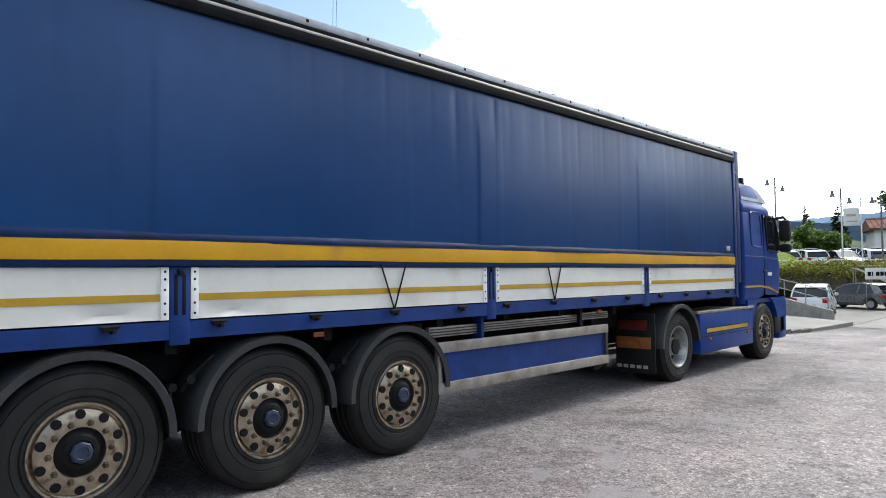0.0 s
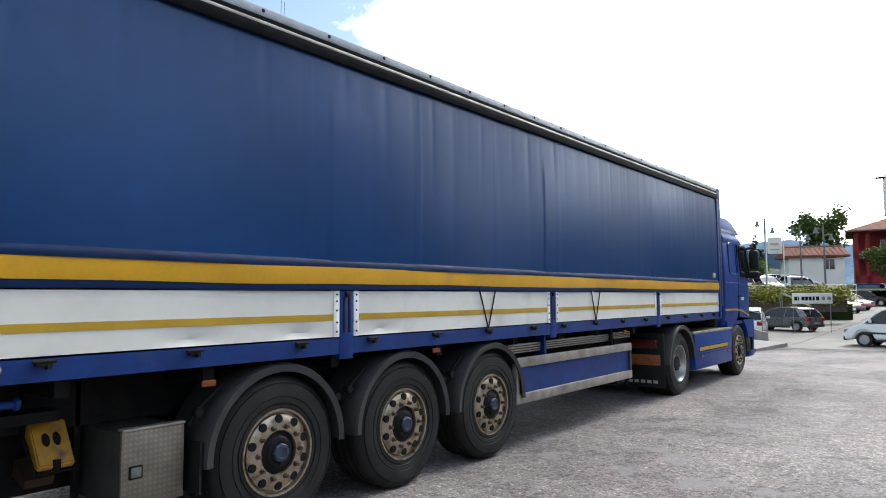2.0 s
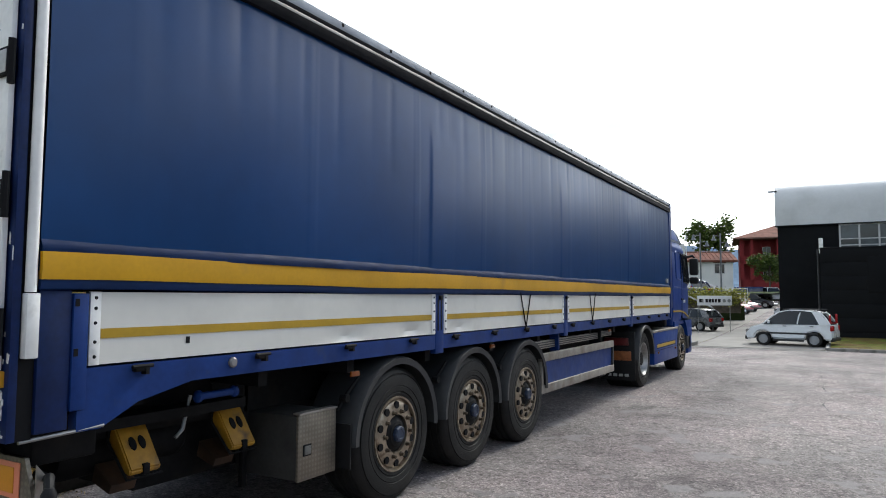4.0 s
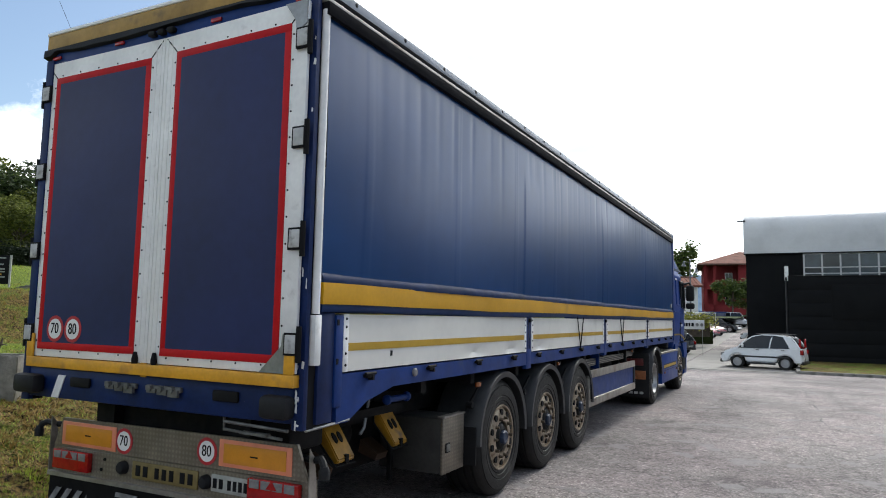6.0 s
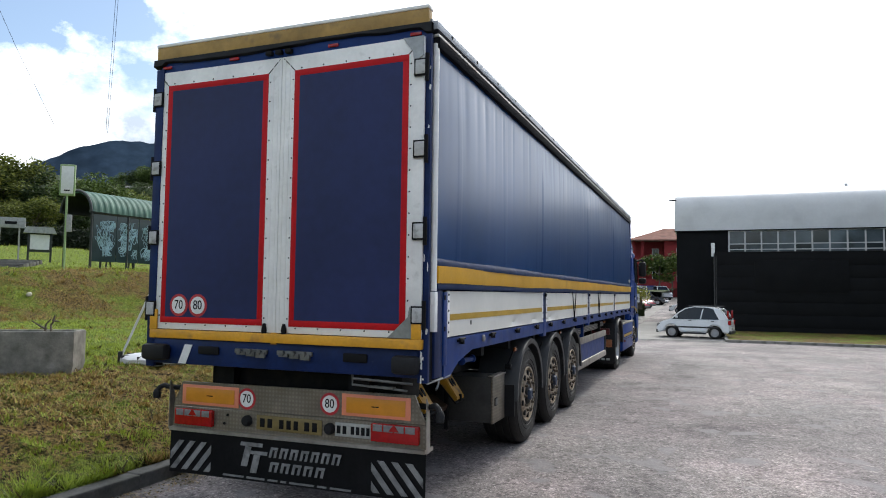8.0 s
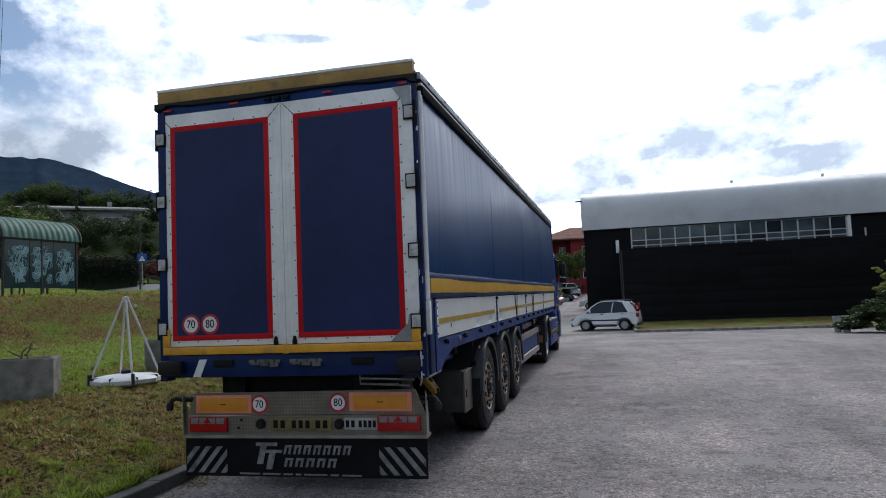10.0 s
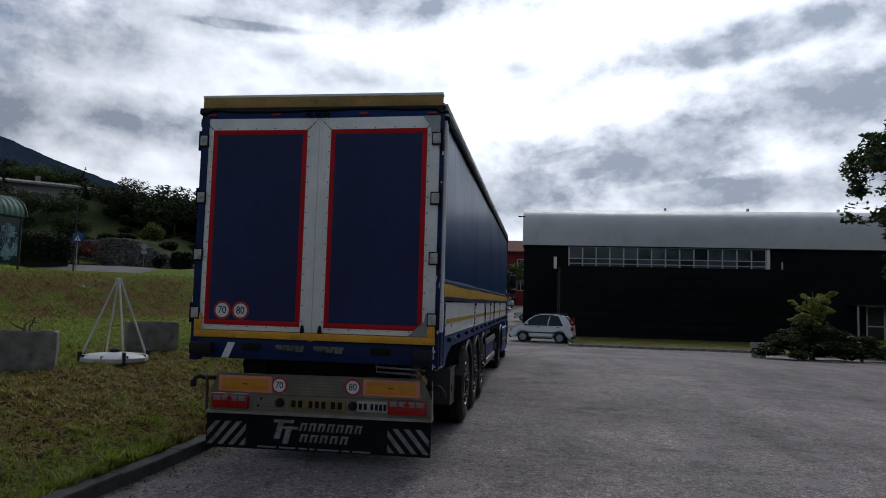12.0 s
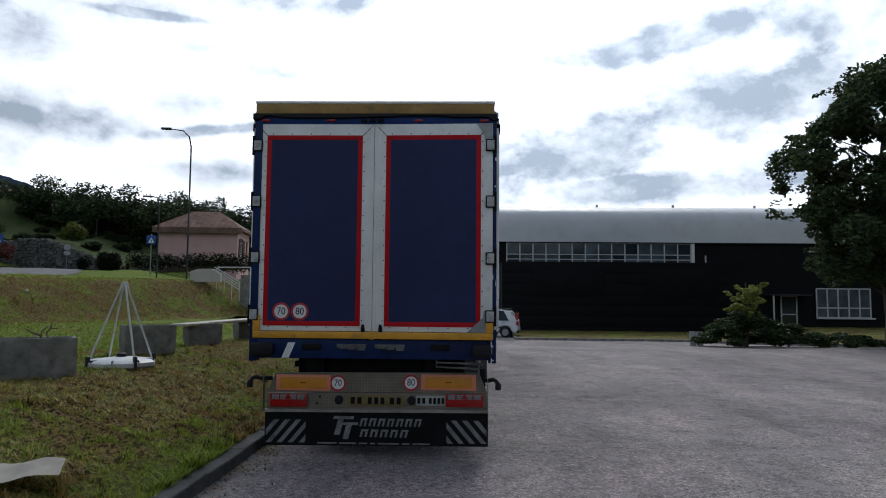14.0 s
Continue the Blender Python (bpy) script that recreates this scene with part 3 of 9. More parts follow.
def turf():
    """Mown grass with straw-coloured thatch showing through in patches."""
    mat = bpy.data.materials.new("mown_turf")
    mat.use_nodes = True
    nodes, links = links_of(mat.node_tree)
    bsdf = nodes["Principled BSDF"]
    coord = nodes.new("ShaderNodeTexCoord")

    def noise_of(s, detail=5, rough=0.6):
        n = nodes.new("ShaderNodeTexNoise")
        n.inputs["Scale"].default_value, n.inputs["Detail"].default_value, n.inputs["Roughness"].default_value = s, detail, rough
        links.new(coord.outputs["Object"], n.inputs["Vector"])
        return n.outputs["Fac"]

    def ramp(fac, stops):
        r = nodes.new("ShaderNodeValToRGB")
        e = r.color_ramp.elements
        while len(e) < len(stops):
            e.new(0.5)
        for el, (p, c) in zip(e, stops):
            el.position, el.color = p, (*c, 1)
        links.new(fac, r.inputs[0])
        return r.outputs[0]

    def mix_of(fac, a, b, mode="MIX"):
        n = nodes.new("ShaderNodeMix")
        n.data_type, n.blend_type = "RGBA", mode
        if isinstance(fac, float):
            n.inputs["Factor"].default_value = fac
        else:
            links.new(fac, n.inputs["Factor"])
        links.new(a, n.inputs[6])
        links.new(b, n.inputs[7])
        return n.outputs[2]

    # dark ramp ends: soil and thatch plus painted shade between tufts
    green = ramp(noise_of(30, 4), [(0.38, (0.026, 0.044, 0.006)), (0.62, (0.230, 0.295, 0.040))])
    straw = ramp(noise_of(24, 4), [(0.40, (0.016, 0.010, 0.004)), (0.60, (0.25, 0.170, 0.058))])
    sep = nodes.new("ShaderNodeSeparateXYZ")
    links.new(coord.outputs["Object"], sep.inputs[0])

    def calc(op, a, b, c=None):
        n = nodes.new("ShaderNodeMath")
        n.operation, n.use_clamp = op, op == "MULTIPLY_ADD" and c is None
        for k, v in enumerate((a, b, c)):
            if v is None:
                continue
            if isinstance(v, float):
                n.inputs[k].default_value = v
            else:
                links.new(v, n.inputs[k])
        return n.outputs[0]

    def clamp01(v):
        n = nodes.new("ShaderNodeClamp")
        links.new(v, n.inputs[0])
        return n.outputs[0]

    # the level lawn stays greener than the dry slopes on both sides of it
    past_slope = clamp01(calc("MULTIPLY_ADD", sep.outputs["X"], -1.4, -6.0))
    foot = calc("MULTIPLY_ADD", sep.outputs["Y"], 0.34, -16.8)
    before_bank = clamp01(calc("MULTIPLY", calc("SUBTRACT", sep.outputs["X"], foot), 1.4))
    past_bank = clamp01(calc("MULTIPLY", calc("SUBTRACT", calc("ADD", foot, -4.4), sep.outputs["X"]), 1.4))
    level = calc("MAXIMUM", calc("MULTIPLY", past_slope, before_bank), past_bank)
    dry = calc("MULTIPLY_ADD", level, -0.24, -0.01)
    where = ramp(calc("ADD", noise_of(0.9, 7, 0.65), dry), [(0.38, (0, 0, 0)), (0.52, (1, 1, 1))])
    links.new(mix_of(where, green, straw), bsdf.inputs["Base Color"])
    bsdf.inputs["Roughness"].default_value = 0.95
    bsdf.inputs["Specular IOR Level"].default_value = 0.15
    b = nodes.new("ShaderNodeBump")
    b.inputs["Strength"].default_value, b.inputs["Distance"].default_value = 1.0, 0.05
    links.new(noise_of(40, 5, 0.7), b.inputs["Height"])
    links.new(b.outputs[0], bsdf.inputs["Normal"])
    return mat


M["asphalt"] = asphalt()
# unseen wall, added so the curtain reflects something dark low down
M["plain_wall"] = material("unseen_wall_dark", (0.030, 0.032, 0.034), 0.8, vary=0.2, scale=0.8, fine=8, spec=0.2)
structure("wall_east", boxed(28.0, 28.4, -42, 33, -0.5, 5.5), M["plain_wall"], "unseen plain wall added to darken the curtain's reflections", "wall")
M["turf"] = turf()
M["concrete"] = material("grey_concrete", (0.27, 0.26, 0.24), 0.85, vary=0.2, scale=2.5, fine=30, stain=(0.13, 0.125, 0.11), stain_scale=3, stain_at=(0.5, 0.75), bump=0.3, bump_scale=70, spec=0.3)
M["kerb"] = material("weathered_kerb_stone", (0.125, 0.12, 0.11), 0.85, vary=0.3, scale=5, fine=40, stain=(0.07, 0.07, 0.055), stain_scale=4, bump=0.4, bump_scale=60, per_object=0.25, spec=0.3)
M["paving"] = material("pale_paving", (0.235, 0.222, 0.203), 0.8, vary=0.12, scale=0.6, fine=14, stain=(0.17, 0.158, 0.142), stain_scale=0.5, stain_at=(0.45, 0.75), spec=0.2)
M["street"] = material("street_asphalt", (0.16, 0.155, 0.15), 0.85, vary=0.15, scale=0.8, fine=20, spec=0.3)

structure("road", sheet(steps((-1.36, 8, 60), (8, 40, 40), (40, 110, 10)), steps((-60, -10, 20), (-10, 20, 120), (20, 60, 50), (60, 130, 14)), lot_height), M["asphalt"],
          "worn grey asphalt yard with pale patches", "asphalt")
structure("ground", sheet(steps((-3000, -60, 12), (-60, 60, 10), (60, 3000, 12)), steps((-3000, -60, 12), (-60, 160, 12), (160, 3000, 12)),
                          lambda x, y: -6.0 - 0.0008 * math.hypot(x, y)), M["turf"], "wide grassy ground reaching the horizon", "ground")
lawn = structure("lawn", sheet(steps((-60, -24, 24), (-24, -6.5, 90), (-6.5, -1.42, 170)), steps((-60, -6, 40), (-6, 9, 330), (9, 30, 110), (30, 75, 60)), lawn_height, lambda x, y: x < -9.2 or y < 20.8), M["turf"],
                 "mown green and straw-coloured grass verge and bank", "grass")
street = structure("street", sheet(steps((-40, -25.5, 58)), steps((27, 75, 120)), lambda x, y: lawn_height(x, y) + 0.05, lambda x, y: x < -26.2 - 0.5 * max(0.0, y - 40.0)), M["street"], "street along the top of the bank", "street")

# kerb stones along the yard
kerb = tagged(new("kerb"), "low weathered stone kerb between yard and grass", "kerb", "", "structure")
bm = boxed(-1.46, -1.29, 0.006, 0.994, -0.15, 0.12, 0.016)
me = bpy.data.meshes.new("kerb_stone")
for f in bm.faces:
    f.smooth = False
bm.to_mesh(me)
bm.free()
me.materials.append(M["kerb"])
rng = random.Random(8)
for k in range(-9, 26):
    ob = new("kerb_stone", me)
    ob.parent = kerb
    ob.matrix_basis = pose(rng.uniform(-0.008, 0.008), k, rng.uniform(-0.01, 0.006) + lot_height(-1.3, k + 0.5), rng.uniform(-0.4, 0.4), 0, rng.uniform(-0.4, 0.4))


def strip_edge(x):
    """The near edge of the planted strip before the hall, which bows towards the yard."""
    return float(np.interp(x, (3.9, 12.5, 16.2, 20.0, 28.0, 40.0), (29.6, 29.3, 25.6, 23.6, 20.5, 18.0)))


bm = bmesh.new()
grid = []
for i in range(75):
    x = 3.95 + 46.0 * i / 74
    y0 = strip_edge(x) + 0.12
    grid.append([bm.verts.new((x, y0 + (47.6 - y0) * j / 24, lot_height(x, y0 + (47.6 - y0) * j / 24) + 0.09 + 0.03 * noise.noise((x, j * 0.5, 0)))) for j in range(25)])
for a, b in zip(grid, grid[1:]):
    for j in range(24):
        bm.faces.new((a[j], b[j], b[j + 1], a[j + 1]))
structure("grass_strip", bm, M["turf"], "mown grass strip before the dark hall", "grass")
edge_kerb = tagged(new("kerb"), "pale concrete kerb round the grass strip", "kerb", "", "structure")
pts = [(3.85, 47.0 - k) for k in range(0, 18)] + [(3.9 + k * 1.0, strip_edge(3.9 + k * 1.0)) for k in range(0, 40)]
for (xa, ya), (xb, yb) in zip(pts, pts[1:]):
    length = math.hypot(xb - xa, yb - ya)
    ang = math.degrees(math.atan2(yb - ya, xb - xa))
    ob = part("kerb_stone", boxed(0.01, length - 0.01, -0.07, 0.07, -0.2, 0.13, 0.012), M["concrete"], edge_kerb, smooth=0)
    ob.matrix_basis = pose(xa, ya, lot_height(xa, ya), 0, 0, ang)
# paved crossing and joint beyond the cab
structure("pavement", sheet(steps((-1.2, 3.8, 12)), steps((29.7, 46.2, 30)), lambda x, y: lot_height(x, y) + 0.018), M["paving"], "pale paved drive beside the grass strip", "paving")
structure("drain_strip", sheet(steps((-1.3, 3.9, 12)), steps((28.7, 29.5, 3)), lambda x, y: lot_height(x, y) + 0.012), M["street"], "dark patched strip across the drive", "asphalt")
structure("far_yard", sheet(steps((-40, -1.36, 30)), steps((20.5, 130, 60)), lambda x, y: lot_height(x, y) + 0.008), M["paving"], "pale yard where cars are parked", "asphalt")


# old seams that wander along the yard
M["seam_tar"] = material("dark_filled_seam", (0.115, 0.108, 0.106), 0.9, vary=0.4, scale=6, fine=40, spec=0.2)


def yard_seam(pts, wide, seed):
    bm = bmesh.new()
    rows = []
    for (xa, ya), (xb, yb) in zip(pts, pts[1:]):
        n = max(2, int(math.hypot(xb - xa, yb - ya) / 0.12))
        for k in range(n):
            f = k / n
            x, y = xa + (xb - xa) * f, ya + (yb - ya) * f
            x += 0.07 * noise.noise((x, y * 1.3, seed)) + 0.03 * noise.noise((x * 4, y * 5, seed))
            w = wide * max(0.0, 0.38 + 1.5 * noise.noise((x * 2, y * 1.4, seed + 3)))
            rows.append([bm.verts.new((x - w, y, lot_height(x, y) + 0.006)), bm.verts.new((x + w, y, lot_height(x, y) + 0.006))])
    for p, q in zip(rows, rows[1:]):
        bm.faces.new((p[0], p[1], q[1], q[0]))
    structure("seam", bm, M["seam_tar"], "dark worn seam in the asphalt", "asphalt", 0)


yard_seam([(3.79, 19.0), (4.06, 12.2), (4.15, 9.2)], 0.012, 1.0)


# hillside behind the street and the mountains beyond
def hill_height(x, y):
    u = -36 - x
    return 3.2 + 0.02 * max(0.0, min(y, 80) - 10) + 0.24 * max(0.0, min(u, 28 + 52 * ease((y - 34) / 30))) * (0.42 + 0.58 * ease((y - 30) / 40)) + 0.02 * max(0.0, u - 80) + 1.2 * noise.noise((x * 0.03, y * 0.03, 1)) * min(1, u / 15)


M["hill"] = material("rough_hill_grass", (0.035, 0.05, 0.018), 0.95, vary=0.4, scale=0.15, fine=2.0, stain=(0.035, 0.045, 0.02), stain_scale=0.1, spec=0.1)
structure("hillside", sheet(steps((-300, -100, 20), (-100, -36, 32)), steps((-200, 10, 20), (10, 110, 40), (110, 400, 20)), hill_height), M["hill"], "grassy wooded hillside behind the street", "hillside")
structure("bank", sheet(steps((-50, -36, 14)), steps((0, 60, 40)), lambda x, y: hill_height(x, y) + 0.03), M["turf"], "green grass bank between street and hedge", "grass")
structure("field", sheet(steps((-36, -1.4, 16)), steps((74, 400, 30)), lambda x, y: min(3.4, 2.0 + 0.02 * (y - 74)) if x > -20 else 3.6), M["hill"], "far ground behind the houses", "ground")


def ridge(name, radius, table, colour, seed, label):
    table = sorted(table)
    az = [a for a, _ in table]
    el = [e for _, e in table]
    bm = bmesh.new()
    rows = []
    n = 420
    for i in range(n + 1):
        a = az[0] + (az[-1] - az[0]) * i / n
        e = float(np.interp(a, az, el)) + 0.22 * noise.noise((a * 0.22, seed, 0)) + 0.10 * noise.noise((a * 1.3, seed, 3)) + 0.05 * noise.noise((a * 5.0, seed, 3))
        top = radius * math.tan(radians(e))
        col = []
        for k in range(9):
            f = k / 8
            r = radius * (0.72 + 0.28 * f)
            z = -20 + (top + 20) * (f ** 1.15) + (14 * noise.noise((a * 0.8, k * 0.9, seed)) if 0 < k < 8 else 0)
            col.append(bm.verts.new((-r * math.sin(radians(a)), r * math.cos(radians(a)), z)))
        rows.append(col)
    for p, q in zip(rows, rows[1:]):
        for k in range(8):
            bm.faces.new((p[k], p[k + 1], q[k + 1], q[k]))
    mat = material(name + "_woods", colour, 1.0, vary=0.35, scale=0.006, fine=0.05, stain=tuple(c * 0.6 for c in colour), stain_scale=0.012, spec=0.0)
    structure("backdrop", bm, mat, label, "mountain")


# haze of distance is put into these two colours: bluish, then paler
ridge("mountain", 1800, ((110, 5.0), (80, 6.0), (62, 7.5), (54, 8.2), (50, 10.4), (47.5, 11.2), (44, 11.35), (41, 10.55), (35, 8.5), (29, 6.6), (20, 4.2), (10, 3.0)), (0.035, 0.055, 0.085), 2.0, "wooded mountain ridge with haze painted in blue")
ridge("far_range", 2900, ((45, 4.0), (25, 4.4), (17, 3.9), (11, 4.2), (5, 3.4), (-10, 2.6), (-30, 2.4), (-60, 3.0)), (0.16, 0.22, 0.30), 7.0, "far mountain range paled by painted haze")
# added out of view: cuts low sky light on the lorry and its reflections
ridge("unseen_rise", 150, ((-250, 7.0), (-215, 8.0), (-180, 7.0), (-150, 8.0), (-120, 9.0), (-98, 9.0), (-85, 7.0), (-76, 5.0), (-68, 3.0)), (0.035, 0.05, 0.022), 11.0, "unseen wooded rise added to cut fill light and reflections")

# ---- the semi-trailer: rear doors at y = 0, nearside panels at x = 1.27, nose at y = 13.3 ----
SIDE, REAR, NOSE = 1.27, 0.0, 13.3
Z_RAIL0, Z_RAIL1, Z_BOARD, Z_HEM, Z_TOP, Z_ROOF = 1.17, 1.29, 1.655, 1.70, 3.50, 3.68


def wheel_parts(parent, x, y, z, radius, rim_radius, width, side=1, rear_dish=False, holes=10):
    """Tyre with grooves, pierced dished rim with nuts, and a hub cap. side: +1 faces +x."""
    wheel = part("wheel", lathe(bmesh.new(), [(0.09, -0.10), (0.09, 0.02)], (x - side * 0.12, y, z), "x", 16), M["iron"], parent)
    w, r, q = width, radius, rim_radius
    prof = [(q, -w), (q + 0.05, -w - 0.005), (r - 0.10, -w - 0.012), (r - 0.035, -w + 0.004), (r - 0.006, -w + 0.03)]
    for g in range(1, 5):
        a = -w + g * w / 5
        prof += [(r, a - 0.012), (r - 0.014, a - 0.007), (r - 0.014, a + 0.007), (r, a + 0.012)]
    prof += [(r - 0.006, -0.03), (r - 0.030, -0.006), (r - 0.050, 0.008), (r - 0.053, 0.001), (r - 0.058, 0.001), (r - 0.061, 0.011), (r - 0.095, 0.017), (q + 0.092, 0.016), (q + 0.089, 0.010), (q + 0.084, 0.010), (q + 0.081, 0.015), (q + 0.046, 0.012), (q + 0.042, 0.002), (q + 0.034, 0.001), (q + 0.030, 0.008), (q + 0.012, 0.008), (q, 0.0), (q, -w)]
    prof = [(a, b * side) for a, b in prof]
    part("tyre", lathe(bmesh.new(), prof, (x, y, z), "x", 56), M["tyre"], wheel)
    bm = bmesh.new()
    if rear_dish:
        prof = [(q + 0.006, 0.004), (q + 0.004, 0.014), (q - 0.012, 0.012), (q - 0.03, -0.02), (q - 0.05, -0.11), (q - 0.07, -0.15), (0.15, -0.16), (0.13, -0.13), (0.12, -0.05), (0.05, -0.03), (0.0, -0.03)]
    else:
        prof = [(q + 0.006, 0.004), (q + 0.004, 0.014), (q - 0.010, 0.012), (q - 0.015, -0.022), (q - 0.028, -0.026), (q - 0.036, -0.004), (q - 0.055, 0.004), (0.20, 0.016), (0.150, 0.014), (0.146, -0.03), (0.0, -0.03)]
    lathe(bm, [(a, b * side) for a, b in prof], (x, y, z), "x", 40, cap=False)
    rim = part("rim", bm, M["rim_silver" if rear_dish else "rim"], wheel, "silver rim with brown rust spots")
    if rear_dish:
        dish = lathe(bmesh.new(), [(q - 0.052, -0.145 * side), (0.16, -0.150 * side), (0.125, -0.10 * side), (0.115, -0.03 * side), (0.0, -0.02 * side)], (x, y, z), "x", 28)
        part("hub", dish, M["iron"], wheel, "dark recessed hub")
    if not rear_dish:
        for k in range(holes):
            t = 2 * math.pi * (k + 0.5) / holes
            dark = bmesh.new()
            lathe(dark, [(0.0, 0.0), (0.030, 0.0), (0.030, side * 0.016), (0.0, side * 0.016)], (x + side * 0.0, y + 0.228 * math.cos(t), z + 0.228 * math.sin(t)), "x", 10)
            part("vent_hole", dark, M["ink"], wheel)
        hub = bmesh.new()
        lathe(hub, [(0.145, -0.03 * side), (0.144, -0.006 * side), (0.118, 0.0), (0.098, 0.022 * side), (0.075, 0.026 * side), (0.073, 0.02 * side), (0.0, 0.02 * side)], (x, y, z), "x", 24)
        part("hub", hub, M["iron"], wheel)
        cap = bmesh.new()
        lathe(cap, [(0.066, 0.02 * side), (0.066, 0.045 * side), (0.058, 0.055 * side), (0.04, 0.057 * side), (0.036, 0.052 * side), (0.0, 0.052 * side)], (x, y, z), "x", 8)
        part("hub_cap", cap, M["hub"], wheel, "blue-grey octagonal hub cap")
        ring = 0.178
    else:
        ring = 0.14
    for k in range(10):
        t = 2 * math.pi * k / 10
        nut = bmesh.new()
        c = (x + side * (-0.13 if rear_dish else 0.010), y + ring * math.cos(t), z + ring * math.sin(t))
        lathe(nut, [(0.022, 0.0), (0.022, 0.006 * side), (0.015, 0.008 * side), (0.013, 0.038 * side), (0.0, 0.04 * side)], c, "x", 6)
        part("wheel_nut", nut, M["nut"], wheel)
    return wheel


def fender(parent, x0, x1, y, z, r, a0, a1, thick=0.02):
    """A round plastic mudguard with a turned-down lip."""
    bm = bmesh.new()
    start, turn = radians(a0), radians(a1 - a0)
    prof = [(r, x0), (r + thick, x0), (r + thick + 0.012, (x0 + x1) / 2), (r + thick, x1 - 0.02), (r + thick - 0.012, x1 + 0.006), (r - 0.04, x1), (r - 0.04, x1 - 0.01), (r - 0.005, x1 - 0.02), (r, x0)]
    lathe(bm, prof, (0, y, z), "x", 28, turn, start)
    return part("mudguard", bm, M["fender"], parent, "dark grey round plastic mudguard")


M["roof_sheet"] = material("grey_blue_roof_sheet", (0.36, 0.38, 0.41), 0.32, vary=0.15, scale=3, fine=20, stain=(0.2, 0.21, 0.22), stain_scale=4, stain_at=(0.55, 0.8))
trailer = thing("semi_trailer", "long curtain-sided semi-trailer in blue and white, parked along the kerb", "trailer")


def curtain(side):
    """The tarpaulin: upright flutes between hidden posts, a slack hem and a puckered seam above it."""
    bm = bmesh.new()
    ny, nz = 860, 24
    y0, y1, z0, z1 = 0.098, 13.02, 1.665, 3.47
    rng = random.Random(5 + side)
    seams = [0.55, 1.9, 3.2, 4.45, 5.7, 6.95, 8.2, 9.4, 10.6, 11.8]
    folds = [(rng.uniform(y0, y1), rng.uniform(0.03, 0.11), rng.uniform(-0.0016, 0.0010), rng.uniform(0.0, 1.0)) for _ in range(40)]
    pleats, at_y = [], y0 + 0.2
    while at_y < y1:
        pleats.append((at_y, rng.uniform(0.0008, 0.0030), rng.uniform(0.03, 0.06)))
        at_y += rng.uniform(0.22, 0.40)
    rows = []
    for i in range(ny + 1):
        y = y0 + (y1 - y0) * i / ny
        row = []
        for j in range(nz + 1):
            v = j / nz
            z = z0 + (z1 - z0) * v
            g = (y + 0.05 * math.sin(y * 1.9)) / 0.63
            flute = (0.0030 * abs(math.sin(math.pi * g)) ** 0.5 - 0.0027) * (0.05 + 0.95 * ease((v - 0.45) / 0.5))
            for py, deep, wide in pleats:
                if abs(y - py) < 3 * wide:
                    flute -= deep * math.exp(-((y - py) / wide) ** 2) * ease((v - 0.3) / 0.7)
            for py in (3.62, 6.83, 10.03):
                # held back at each post, with a crease on one side
                s = (y - py + 0.17) / 0.42
                if -0.14 < s < 1.0:
                    hold = ease((0.84 - v) / 0.16)
                    flute = flute * (1 - hold) + 0.0055 * hold * ((1 - s) if s > 0 else ease((s + 0.14) / 0.14))
            belly = 0.022 * math.sin(math.pi * v) * (0.6 + 0.4 * math.sin(y * 2 * math.pi / 3.2))
            d = flute + belly + 0.006 * noise.noise((y * 0.8, z * 0.7, 3.0 * side))
            for fy, fw, fa, fv in folds:
                if abs(y - fy) < 3 * fw:
                    d += fa * math.exp(-((y - fy) / fw) ** 2) * (0.2 + 0.8 * abs(v - fv))
            if v < 0.2:
                d += 0.005 * math.exp(-((z - 1.875) / 0.018) ** 2) * max(0.0, 0.45 + 1.6 * noise.noise((y * 3.4, 0.3, 7.0)))
            if z < 1.85:
                d = min(d, 0.006)
            for sy in seams:
                if abs(y - sy) < 0.05:
                    d += 0.0011 * ease((0.05 - abs(y - sy)) / 0.012)
            row.append(bm.verts.new((side * (SIDE + 0.004 + d), y, z)))
        rows.append(row)
    for a, b in zip(rows, rows[1:]):
        for j in range(nz):
            bm.faces.new((a[j], b[j], b[j + 1], a[j + 1]) if side > 0 else (a[j], a[j + 1], b[j + 1], b[j]))
    bm.faces.ensure_lookup_table()
    ob = part("side_curtain", bm, M["curtain"], trailer, "blue tarpaulin side curtain with upright folds", smooth=80)
    return ob


def band(side, z0, z1, mat, name, lift, label):
    """A strip sewn along the foot of the tarpaulin, following its slack."""
    bm = bmesh.new()
    n = 200
    rows = []
    for i in range(n + 1):
        y = 0.098 + 12.922 * i / n
        d = 0.008 * math.sin(y * 2 * math.pi / 3.15 + 0.8) + 0.004 * noise.noise((y * 1.3, 0.3, 7.0)) + 0.024
        w = 0.004 * math.sin(y * 1.7) + 0.002 * math.sin(y * 4.1)
        rows.append([bm.verts.new((side * (SIDE + lift + d + e), y, z + w)) for z, e in ((z0, 0.0), ((z0 + z1) / 2, 0.004), (z1, 0.0), (z1, -0.02), (z0, -0.02))])
    for a, b in zip(rows, rows[1:]):
        for j in range(5):
            bm.faces.new((a[j], b[j], b[(j + 1) % 5], a[(j + 1) % 5]))
    bm.faces.new(rows[0][::-1])
    bm.faces.new(rows[-1])
    bmesh.ops.recalc_face_normals(bm, faces=bm.faces)
    part(name, bm, mat, trailer, label, smooth=60)


